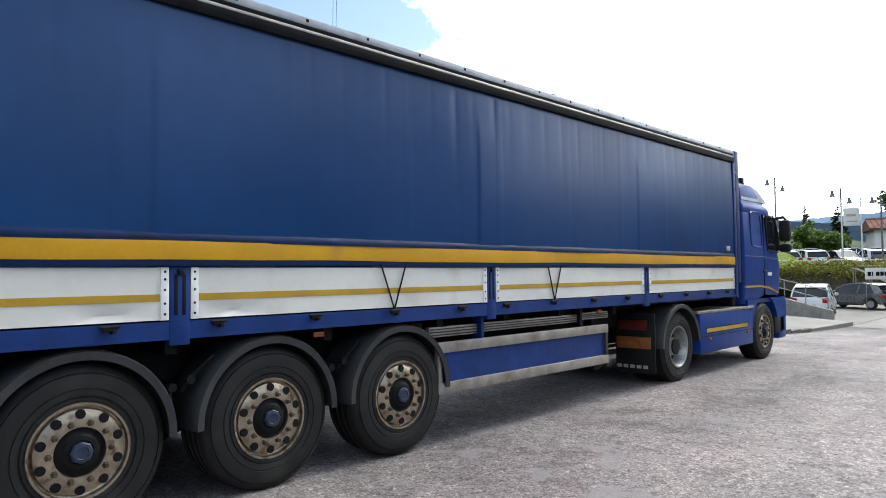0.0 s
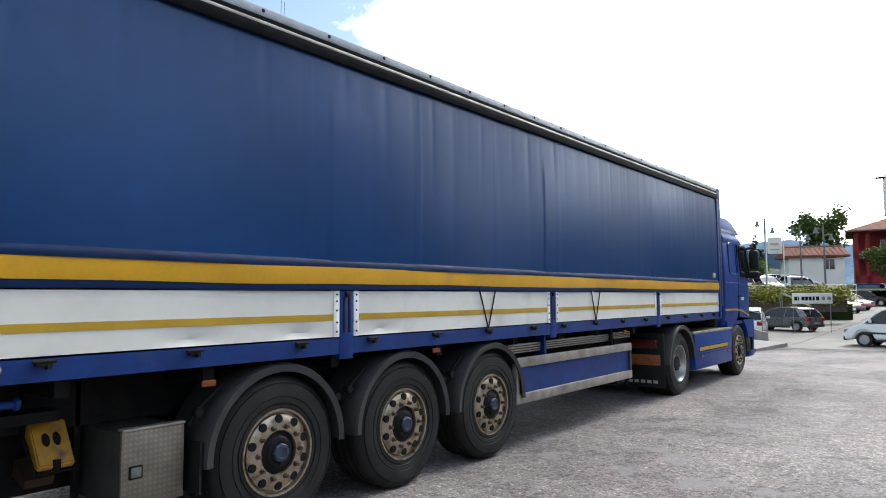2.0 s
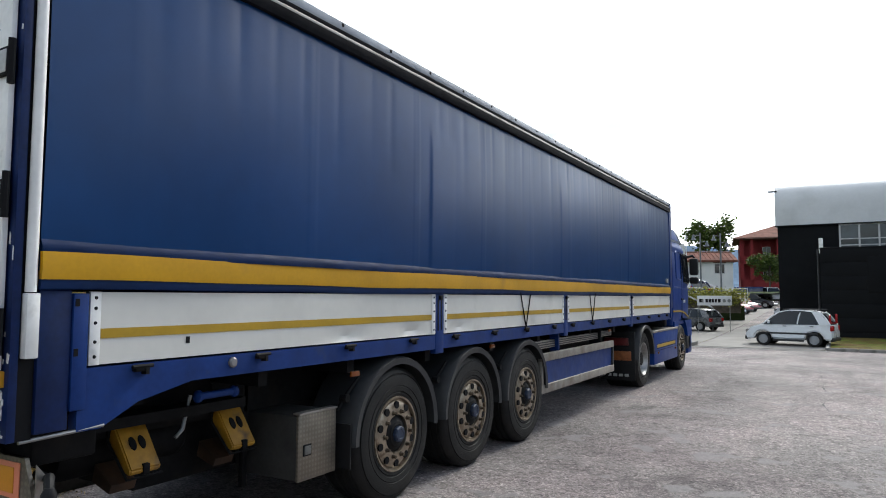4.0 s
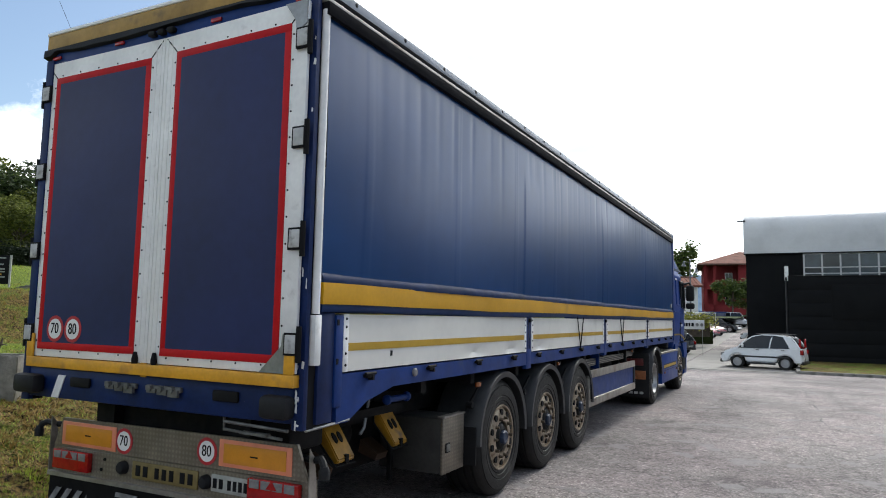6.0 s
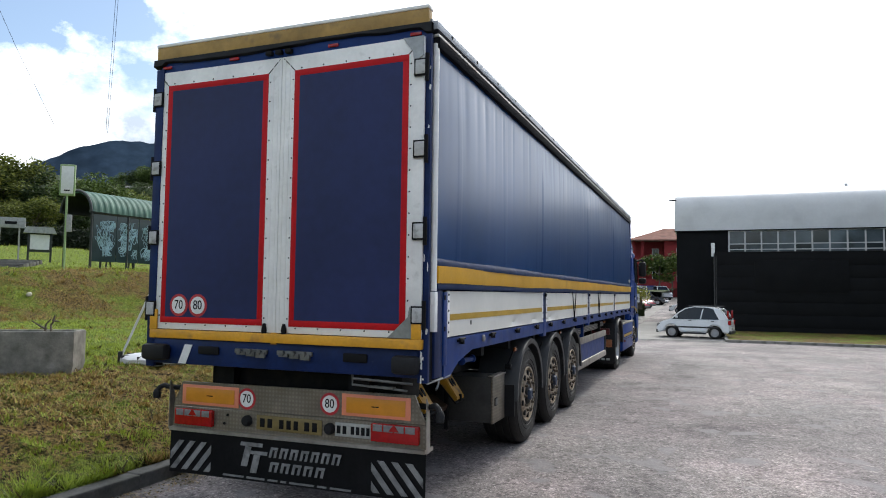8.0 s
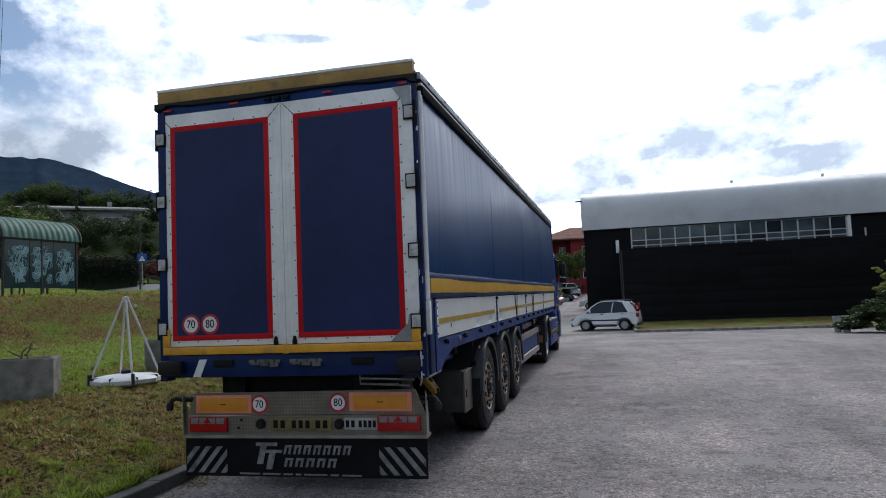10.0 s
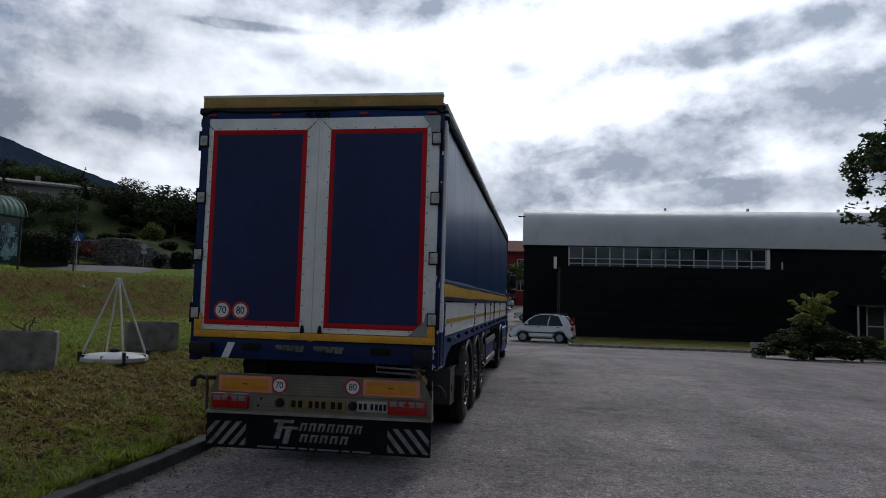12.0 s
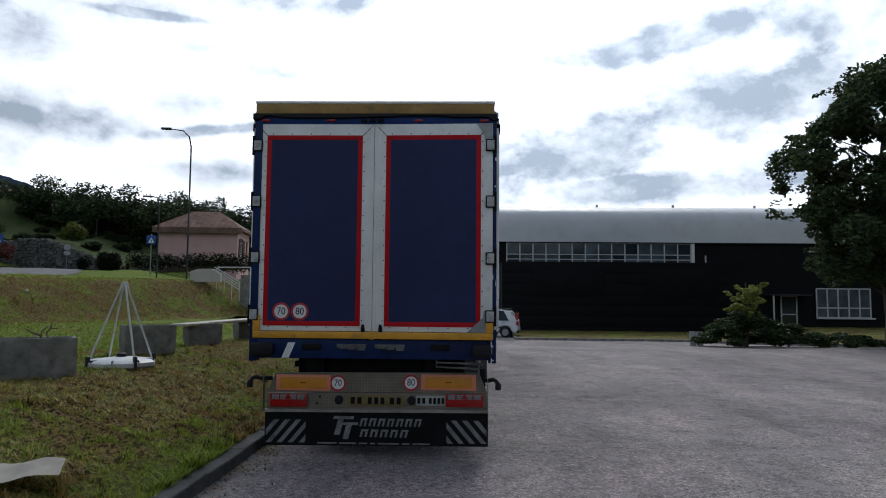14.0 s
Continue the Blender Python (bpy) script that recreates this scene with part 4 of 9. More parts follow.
def pucker(side):
    """The gathered seam above the yellow band: a thin strip with small uneven bulges."""
    bm = bmesh.new()
    rows = []
    n = 900
    for i in range(n + 1):
        y = 0.098 + 12.922 * i / n
        lump = max(0.0, noise.noise((y * 2.6, 0.0, 3.0)) + 0.45 * noise.noise((y * 9.0, 2.0, 3.0)))
        rows.append([bm.verts.new((side * (SIDE + 0.012 + e + f * lump), y, z)) for z, e, f in ((1.822, 0.012, 0.0), (1.838, 0.013, 0.004), (1.854, 0.011, 0.010), (1.868, 0.006, 0.007), (1.884, -0.004, 0.0))])
    for a, b in zip(rows, rows[1:]):
        for j in range(4):
            bm.faces.new((a[j], b[j], b[j + 1], a[j + 1]) if side > 0 else (a[j], a[j + 1], b[j + 1], b[j]))
    part("seam", bm, M["hem_blue"], trailer, "puckered seam above the band", smooth=60)


def sideboard(side, y0, y1, dented=()):
    """A drop side: a white board with a raised ochre line, end caps with rivets and small dents at the foot."""
    bm = bmesh.new()
    n = max(8, int((y1 - y0) / 0.08))
    rows = []
    for i in range(n + 1):
        y = y0 + (y1 - y0) * i / n
        col = []
        for j in range(9):
            z = Z_RAIL1 + 0.012 + (Z_BOARD - Z_RAIL1 - 0.02) * j / 8
            d = 0.0
            for dy in dented:
                d -= 0.030 * math.exp(-((y - dy) / 0.16) ** 2) * math.exp(-((z - Z_RAIL1 - 0.06) / 0.035) ** 2)
            col.append(bm.verts.new((side * (SIDE + d), y, z)))
        col += [bm.verts.new((side * (SIDE - 0.03), y, Z_BOARD - 0.008)), bm.verts.new((side * (SIDE - 0.03), y, Z_RAIL1 + 0.012))]
        rows.append(col)
    for a, b in zip(rows, rows[1:]):
        for j in range(11):
            bm.faces.new((a[j], b[j], b[(j + 1) % 11], a[(j + 1) % 11]))
    bm.faces.new(rows[0][::-1])
    bm.faces.new(rows[-1])
    bmesh.ops.recalc_face_normals(bm, faces=bm.faces)
    board = part("sideboard", bm, M["white"], trailer, "white drop side with a thin ochre line")
    x = side * (SIDE + 0.002)
    part("stripe", boxed(side * (SIDE - 0.005), side * (SIDE + 0.004), y0 + 0.06, y1 - 0.06, 1.425, 1.472), M["stripe"], board)
    for ya, yb in ((y0, y0 + 0.055), (y1 - 0.055, y1)):
        part("end_cap", boxed(side * (SIDE - 0.035), side * (SIDE + 0.007), ya, yb, Z_RAIL1 + 0.01, Z_BOARD - 0.005, 0.003), M["frame_white"], board)
        for z in (1.34, 1.41, 1.50, 1.57, 1.62):
            part("rivet", lathe(bmesh.new(), [(0.009, 0), (0.007, side * 0.005), (0.0, side * 0.006)], (side * (SIDE + 0.007), (ya + yb) / 2, z), "x", 8), M["iron"], board)


def post(side, y, wide=0.13):
    bm = boxed(side * (SIDE - 0.05), side * (SIDE + 0.006), y - wide / 2, y + wide / 2, 1.13, Z_BOARD, 0.006)
    p = part("stanchion", bm, M["blue"], trailer, "blue steel post between drop sides")
    for dy in (-0.028, 0.028):
        part("slot", boxed(side * (SIDE + 0.004), side * (SIDE + 0.009), y + dy - 0.012, y + dy + 0.012, 1.33, 1.60, 0.002), M["ink"], p)
    part("hook", boxed(side * (SIDE + 0.0), side * (SIDE + 0.03), y - 0.02, y + 0.02, 1.60, 1.64, 0.004), M["iron"], p)


def latch(side, y, z=1.265):
    bm = boxed(side * (SIDE - 0.01), side * (SIDE + 0.035), y - 0.04, y + 0.04, z - 0.014, z + 0.008, 0.005)
    lathe(bm, [(0.010, -0.058), (0.010, 0.058)], (side * (SIDE + 0.03), y, z + 0.012), "y", 8)
    box(bm, *sorted((side * (SIDE + 0.0), side * (SIDE + 0.04))), y + 0.012, y + 0.032, z - 0.030, z + 0.0)
    part("latch", bm, M["iron"], trailer, "black drop-side latch")


def rail_profile(side):
    """The blue lower side rail, swept up at the tail."""
    bm = bmesh.new()
    poly = [(0.30, Z_RAIL1), (13.15, Z_RAIL1), (13.15, Z_RAIL0), (0.95, Z_RAIL0), (0.62, 1.10), (0.42, 1.0), (0.30, 1.0)]
    prism(bm, poly, "x", side * (SIDE - 0.06), side * (SIDE + 0.002))
    part("side_rail", bm, M["blue"], trailer, "blue steel side rail")


for side in (1, -1):
    curtain(side)
    band(side, 1.70, 1.825, M["yellow"], "hem_band", 0.0, "yellow band along the foot of the curtain")
    band(side, 1.655, 1.70, M["hem_blue"], "hem", -0.006, "")
    pucker(side)
    rail_profile(side)
    for ya, yb, dents in ((0.345, 3.53, (3.15, 2.31)), (3.68, 6.75, (4.0,)), (6.89, 9.97, ()), (10.11, 13.06, ())):
        sideboard(side, ya, yb, dents)
    for y in (3.605, 6.82, 10.04):
        post(side, y, 0.14)
    for y in (0.62, 1.45, 2.31, 3.15, 3.87, 4.68, 5.51, 6.36, 7.04, 7.87, 8.7, 9.5, 10.4, 11.2, 12.0, 12.7):
        latch(side, y)
    # upper side beam under the roof: black gutter and light sheet edge
    part("roof_gutter", boxed(side * 1.16, side * (SIDE + 0.040), 0.05, 13.1, 3.405, 3.486, 0.004), M["gutter"], trailer)
    part("roof_beam", boxed(side * 1.17, side * (SIDE + 0.030), 0.05, 13.12, 3.488, 3.512, 0.003), M["alu"], trailer, "grey aluminium roof side beam")
    part("roof_cover_edge", boxed(side * 1.16, side * (SIDE + 0.026), 0.05, 13.12, 3.514, 3.546, 0.003), M["gutter"], trailer)
    part("roof_beam", boxed(side * 1.17, side * (SIDE + 0.020), 0.05, 13.12, 3.548, 3.612, 0.004), M["roof_sheet"], trailer, "grey aluminium roof side beam")
    # rear and front pillars
    part("corner_post", boxed(side * 1.19, side * (SIDE - 0.002), -0.006, 0.032, 1.0, 3.50, 0.004), M["blue_worn"], trailer, "chipped blue corner post")
    # black filler paints the shade in the gap between post and pole
    part("post_seal", boxed(side * 1.19, side * (SIDE - 0.014), 0.034, 0.105, 1.0, 3.48), M["ink"], trailer)
    part("curtain_pole", lathe(bmesh.new(), [(0.024, 1.645), (0.024, 3.44)], (side * (SIDE + 0.006), 0.066, 0), "z", 12), M["frame_white"], trailer, "white curtain tensioning pole")
    part("corner_panel", boxed(side * 1.2, side * (SIDE + 0.004), 0.108, 0.256, 1.02, Z_BOARD, 0.004), M["blue_worn"], trailer, "scratched blue corner panel")
    part("tensioner_cover", boxed(side * 1.22, side * (SIDE + 0.028), 0.042, 0.100, 1.355, 1.64, 0.006), M["frame_white"], trailer)
    part("hinge_strip", boxed(side * (SIDE - 0.02), side * (SIDE + 0.014), 0.260, 0.335, 1.10, 1.64, 0.004), M["blue"], trailer)
    for z in (1.35, 1.58):
        part("hinge_slot", boxed(side * (SIDE + 0.010), side * (SIDE + 0.018), 0.266, 0.286, z, z + 0.035), M["ink"], trailer)

# straps over two of the nearside boards
for y0, y1, ym in ((5.36, 5.65, 5.51), (7.78, 8.04, 7.90)):
    for ya in (y0, y1):
        part("strap", tube(bmesh.new(), [(SIDE + 0.012, ya, 1.68), (SIDE + 0.012, (ya * 2 + ym) / 3, 1.55), (SIDE + 0.012, ym, 1.285)], 0.007, 6), M["ink"], trailer, "thin black curtain strap")

part("label_patch", boxed(SIDE + 0.004, SIDE + 0.034, 12.70, 12.83, 1.92, 2.0, 0.002), M["print_grey"], trailer, "small grey maker label")
part("mark", boxed(SIDE - 0.001, SIDE + 0.0025, 0.90, 0.925, 1.375, 1.41), M["ink"], trailer)

# side markers
for y, z in ((2.45, 1.06), (4.75, 1.12), (8.9, 1.11)):
    part("side_marker", boxed(SIDE - 0.05, SIDE - 0.03, y - 0.05, y + 0.05, z - 0.02, z + 0.02, 0.006), M["lamp_amber"], trailer, "amber side marker lamp")
part("round_marker", lathe(bmesh.new(), [(0.03, 0.0), (0.03, 0.012), (0.02, 0.02), (0.0, 0.021)], (SIDE + 0.002, 1.23, 1.245), "x", 16), M["lamp_clear"], trailer, "round grey side marker")

# deck, floor and roof
part("deck", boxed(-1.2, 1.2, 0.06, 13.1, 1.18, 1.28), M["iron"], trailer)
bm = bmesh.new()
rows = []
rng = random.Random(3)
for i in range(81):
    y = 0.02 + 13.14 * i / 80
    col = []
    for j in range(13):
        x = -1.26 + 2.52 * j / 12
        bow = 0.03 * (1 - (x / 1.26) ** 2) + 0.010 * math.sin(y * 2 * math.pi / 0.66) * (1 - (x / 1.3) ** 2) + 0.006 * noise.noise((x, y * 1.5, 0))
        col.append(bm.verts.new((x, y, 3.615 + bow + (0.008 * noise.noise((j * 1.0, y * 2.2, 4)) if j in (0, 12) else 0))))
    rows.append(col)
for a, b in zip(rows, rows[1:]):
    for j in range(12):
        bm.faces.new((a[j], a[j + 1], b[j + 1], b[j]))
edge = [e for e in bm.edges if e.is_boundary]
low = bmesh.ops.extrude_edge_only(bm, edges=edge)
for v in low["geom"]:
    if isinstance(v, bmesh.types.BMVert):
        v.co.z -= 0.03
part("roof", bm, M["roof_sheet"], trailer, "grey sheet roof with a wavy edge", smooth=60)
for k in range(22):
    y = 0.35 + k * 0.61
    part("rivet", lathe(bmesh.new(), [(0.016, 0.0), (0.012, 0.006), (0.0, 0.008)], (SIDE + 0.019, y, 3.588), "x", 8), M["iron"], trailer)

# front bulkhead
part("bulkhead", boxed(-1.27, 1.27, 13.14, 13.22, 1.15, 3.60, 0.01), M["blue"], trailer, "blue front wall")
part("bulkhead_edge", boxed(1.24, 1.30, 13.05, 13.14, 1.2, 3.56, 0.008), M["blue"], trailer)
part("bulkhead_ear", boxed(1.12, 1.28, 13.2, 13.34, 1.4, 3.62, 0.012), M["blue_worn"], trailer)

# ---- rear doors ----
def door(cx0, cx1, outer):
    """One leaf: blue panel, red tape border, riveted white frame. outer: -1 or 1 for the hinge side."""
    bm = boxed(cx0, cx1, 0.004, 0.03, 1.31, 3.47, 0.003)
    leaf = part("rear_door", bm, M["frame_white"], trailer, "closed rear door leaf with white frame and blue panel")
    hinge, meet = (cx1, cx0) if outer > 0 else (cx0, cx1)
    x0, x1 = (-1.137, -0.130) if outer < 0 else (0.117, 1.107)
    z0, z1 = 1.362, 3.35
    t = 0.048
    part("red_border", boxed(x0, x1, -0.001, 0.004, z1 - t, z1, 0.0008), M["red"], leaf)
    part("red_border", boxed(x0, x1, -0.001, 0.004, z0, z0 + t, 0.0008), M["red"], leaf)
    part("red_border", boxed(x0, x0 + t, -0.001, 0.004, z0 + t, z1 - t, 0.0008), M["red"], leaf)
    part("red_border", boxed(x1 - t, x1, -0.001, 0.004, z0 + t, z1 - t, 0.0008), M["red"], leaf)
    part("door_panel", boxed(x0 + t, x1 - t, -0.0005, 0.004, z0 + t, z1 - t), M["door_blue"], leaf, "dark blue door panel")
    zs = [1.42 + 0.155 * k for k in range(13)]
    for z in zs:
        for x in (x0 - 0.016, x1 + 0.016):
            part("rivet", lathe(bmesh.new(), [(0.007, 0), (0.005, -0.004), (0, -0.005)], (x, 0.004, z), "y", 6), M["iron"], leaf)
    k = x0 + 0.06
    while k < x1:
        for z in (z0 - 0.012, z1 + 0.016):
            part("rivet", lathe(bmesh.new(), [(0.007, 0), (0.005, -0.004), (0, -0.005)], (k, 0.004, z), "y", 6), M["iron"], leaf)
        k += 0.2
    # fluted frame profile
    for x in (meet - outer * -0.03, meet - outer * -0.075):
        part("frame_rib", boxed(x - 0.005, x + 0.005, 0.001, 0.005, 1.33, 3.45, 0.001), M["frame_white"], leaf)
    for s in (x0, x1):
        a = boxed(-0.0035, 0.0035, 0.002, 0.006, -0.075, 0.075)
        tilt = 45 if s == x0 else -45
        part("mitre", moved(a, s + (-0.052 if s == x0 else 0.052), -0.0005, z1 + 0.052, 0, -tilt if s == x0 else -tilt, 0), M["iron"], leaf)
    for z in (3.24, 2.65, 2.065, 1.475):
        hb = part("hinge", boxed(hinge - outer * 0.062, hinge + outer * 0.016, -0.022, 0.004, z - 0.052, z + 0.052, 0.006), M["hinge_grey"], leaf, "grey door hinge")
        part("hinge_backing", boxed(hinge - outer * 0.072, hinge + outer * 0.027, -0.018, 0.002, z - 0.063, z + 0.063, 0.003), M["ink"], hb)
        part("hinge_pin", lathe(bmesh.new(), [(0.016, -0.10), (0.016, 0.10)], (hinge + outer * 0.024, 0.0, z), "z", 10), M["ink"], hb)
    # locking foot at the meeting edge
    pin = bmesh.new()
    lathe(pin, [(0.0, -0.04), (0.018, -0.03), (0.022, 0.0), (0.012, 0.05), (0.0, 0.052)], (meet + outer * 0.088, -0.012, 1.33), "z", 10)
    part("lock_foot", pin, M["ink"], leaf)
    return leaf


left_leaf = door(-1.256, -0.009, -1)
right_leaf = door(-0.005, 1.228, 1)
for leaf, s in ((right_leaf, 1), (left_leaf, -1)):
    bm = bmesh.new()
    if s > 0:
        prism(bm, [(1.225, 1.31), (0.97, 1.31), (1.13, 1.46), (1.14, 1.53), (1.225, 1.53)], "y", -0.006, 0.003)
        part("corner_plate", bm, M["steel"], leaf, "bare steel corner plate")
        bm = bmesh.new()
        prism(bm, [(1.225, 3.47), (1.06, 3.47), (1.14, 3.36), (1.15, 3.28), (1.225, 3.33)], "y", -0.006, 0.003)
        part("corner_plate", bm, M["steel"], leaf, "bent bare steel corner plate")

# paint knocked off the nearside corner down to bare metal
chips = random.Random(23)
for k in range(16):
    z = 1.02 + (0.9 * chips.random() ** 1.6 if k < 12 else chips.uniform(1.2, 2.3))
    x = chips.uniform(1.215, 1.262)
    tall, wide = chips.uniform(0.012, 0.07), chips.uniform(0.003, 0.010)
    bm = bmesh.new()
    prism(bm, [(x - wide, z - tall * 0.4), (x + wide * chips.uniform(0.2, 1.0), z - tall * 0.5), (x + wide, z + tall * 0.3), (x - wide * chips.uniform(-0.2, 0.8), z + tall * 0.5)], "y", -0.0085, -0.0055)
    part("paint_chip", bm, M["frame_white"], trailer)

# speed stickers on the door
def speed_disc(x, z, y, r, number, parent):
    d = part("speed_disc", lathe(bmesh.new(), [(r, 0.0), (r, -0.002), (0.0, -0.002)], (x, y, z), "y", 32), M["disc_red"], parent, "round %s km/h sticker with red ring" % number)
    part("disc_face", lathe(bmesh.new(), [(r * 0.76, 0.0), (r * 0.76, -0.0035), (0.0, -0.0035)], (x, y, z), "y", 32), M["disc_white"], d)
    bm = text_bm(number, r * 1.15)
    part("number", moved(bm, x, y - 0.0045, z, sx=0.85), M["ink"], d)


speed_disc(-0.945, 1.507, -0.001, 0.092, "70", left_leaf)
speed_disc(-0.752, 1.507, -0.001, 0.092, "80", left_leaf)

# door surround: sill rail, header, rear beam
sill = part("sill_rail", boxed(-1.235, 1.235, -0.012, 0.05, 1.235, 1.305, 0.005), M["orange"], trailer, "orange rail under the doors")
ends = [sill, right_leaf, *right_leaf.children_recursive]
for s in (-1, 1):
    tip = part("sill_end", boxed(s * 1.16, s * 1.236, -0.014, -0.001, 1.305, 1.47, 0.004), M["orange"], trailer)
    ends.append(tip)
# the right leaf stands a little proud at its hinge side, and the rail under it follows
for ob in ends:
    for v in ob.data.vertices:
        v.co.y -= 0.045 * max(0.0, v.co.x / 1.225)
part("rear_beam", boxed(-1.24, 1.25, 0.0, 0.16, 1.03, 1.232, 0.008), M["blue_worn"], trailer, "dented blue rear cross beam")
part("header_board", boxed(-1.26, 1.245, -0.015, 0.06, 3.575, 3.685, 0.006), M["header"], trailer, "weathered ochre header board")
part("header_trim", boxed(-1.265, 1.25, -0.02, 0.07, 3.685, 3.712, 0.006), M["frame_white"], trailer)
bm = bmesh.new()
rows = []
for i in range(61):
    x = -1.29 + 2.56 * i / 60
    sag = 0.012 * math.sin(x * 3.1) + 0.010 * noise.noise((x * 4, 1.0, 2.0)) - (0.03 if abs(x) > 1.2 else 0)
    rows.append([bm.verts.new((x, -0.022 - 0.01 * noise.noise((x * 5, 0, 0)), 3.548 + sag)), bm.verts.new((x, -0.018, 3.58)), bm.verts.new((x, 0.02, 3.58)), bm.verts.new((x, 0.02, 3.535 + sag))])
for a, b in zip(rows, rows[1:]):
    for j in range(4):
        bm.faces.new((a[j], b[j], b[(j + 1) % 4], a[(j + 1) % 4]))
part("header_flap", bm, M["black"], trailer, "torn black rubber flap under the header")
part("header_beam", boxed(-1.235, 1.235, 0.01, 0.07, 3.465, 3.58, 0.004), M["blue"], trailer)
for x in (-0.47, 0.45, -1.16, 1.14):
    part("roof_marker", boxed(x - 0.045, x + 0.045, -0.004, 0.01, 3.497, 3.522, 0.004), M["lamp_red"], trailer, "small red roof marker lamp")
for x in (-0.12, -0.03, 0.06):
    part("roof_lock", boxed(x - 0.03, x + 0.03, -0.03, 0.01, 3.49, 3.525, 0.008), M["iron"], trailer)

# fittings on the rear beam
for x, w in ((-1.12, 0.12), (1.12, 0.10)):
    bm = boxed(x - w, x + w, -0.10, 0.0, 1.06, 1.19, 0.03)
    part("rubber_buffer", bm, M["black"], trailer, "black rubber dock buffer")
bm = bmesh.new()
prism(bm, [(-0.93, 1.035), (-0.855, 1.035), (-0.79, 1.19), (-0.865, 1.19)], "y", -0.006, 0.0)
part("white_tape", bm, M["disc_white"], trailer, "slanted strip of white tape")
for x in (-0.62, -0.05 + 0.75):
    part("bracket", boxed(x - 0.10, x + 0.10, -0.022, 0.0, 1.12, 1.185, 0.01), M["iron"], trailer)
for x0, x1 in ((-0.36, -0.06), (0.03, 0.34)):
    bm = boxed(x0, x1, -0.025, 0.0, 1.145, 1.18, 0.006)
    for k in range(3):
        xx = x0 + 0.06 + k * (x1 - x0 - 0.12) / 2
        lathe(bm, [(0.022, 0.0), (0.02, -0.03), (0.0, -0.032)], (xx, -0.02, 1.162), "y", 6)
        box(bm, xx - 0.03, xx + 0.05, -0.04, -0.02, 1.135 - 0.008 * k, 1.16)
    part("door_lock_gear", bm, M["lock"], trailer, "dirty steel door lock gear")
part("tape_patch", boxed(-0.03, 0.02, -0.018, -0.012, 1.225, 1.312), M["orange"], trailer)

# ladder step under the beam at the nearside corner
bm = bmesh.new()
tube(bm, [(0.66, 0.03, 1.0), (1.14, 0.03, 0.985)], 0.010, 8)
tube(bm, [(0.66, 0.03, 1.03), (0.66, 0.03, 0.955), (1.10, 0.03, 0.935)], 0.009, 8)
box(bm, 0.80, 1.0, 0.01, 0.05, 0.942, 0.956)
part("folding_step", bm, M["lock"], trailer, "bent grey steel folding step")
bm = bmesh.new()
tube(bm, [(1.24, 0.06, 0.992), (1.262, 0.30, 1.005), (1.265, 0.44, 1.012)], 0.010, 8)
part("bumper_tube", bm, M["steel"], trailer, "scraped steel tube under the corner")

# ---- chassis and tail lamps ----
for x in (-0.62, 0.62):
    part("chassis_beam", boxed(x - 0.09, x + 0.09, 0.2, 12.6, 0.82, 1.17), M["iron"], trailer)
for y in (0.7, 1.6, 2.5, 3.6, 4.9, 6.2, 7.2, 8.2, 9.4):
    part("cross_member", boxed(-1.15, 1.15, y - 0.04, y + 0.04, 1.06, 1.17), M["iron"], trailer)
for y in (3.01, 4.32, 5.63):
    part("axle", lathe(bmesh.new(), [(0.07, -1.0), (0.07, 1.0)], (0, y, 0.53), "x", 12), M["iron"], trailer)
    for s in (-1, 1):
        fender(trailer, s * 0.82 if s > 0 else -1.26, s * 1.26 if s > 0 else -0.82, y, 0.55, 0.575, -2, 182)
        wheel_parts(trailer, s * 1.215, y, 0.53, 0.53, 0.292, 0.38, s)
        bm = bmesh.new()
        tube(bm, [(s * 1.14, y - 0.64, 0.80), (s * 1.16, y - 0.60, 0.88), (s * 1.18, y - 0.43, 1.03)], 0.014, 6)
        lathe(bm, [(0.03, 0.0), (0.03, s * 0.06), (0.0, s * 0.06)], (s * 1.14, y - 0.60, 0.88), "x", 10)
        part("mudguard_bracket", bm, M["iron"], trailer)
        bm = bmesh.new()
        tube(bm, [(s * 1.14, y + 0.60, 0.62), (s * 1.15, y + 0.58, 0.85)], 0.014, 6)
        lathe(bm, [(0.03, 0.0), (0.03, s * 0.06), (0.0, s * 0.06)], (s * 1.14, y + 0.58, 0.84), "x", 10)
        part("mudguard_bracket", bm, M["iron"], trailer)
part("rear_mudflap", boxed(0.86, 1.24, 2.39, 2.405, 0.38, 0.70), M["black"], trailer)

# tail lamp board (slanting tread plate) and plates
bm = bmesh.new()
prism(bm, [(-1.03, 0.865), (1.10, 0.885), (1.185, 0.68), (-1.115, 0.66)], "y", 0.17, 0.19)
board = part("tail_board", bm, M["tread"], trailer, "tread-plate tail board with reflectors and lamps")
bm = bmesh.new()
prism(bm, [(-1.115, 0.655), (1.185, 0.675), (1.19, 0.50), (-1.12, 0.485)], "y", 0.175, 0.26)
part("lamp_beam", bm, M["tread"], board)
bm = bmesh.new()
prism(bm, [(-1.13, 0.488), (1.195, 0.503), (1.195, 0.475), (-1.13, 0.46)], "y", 0.14, 0.30)
part("lamp_beam_lip", bm, M["alu"], board)
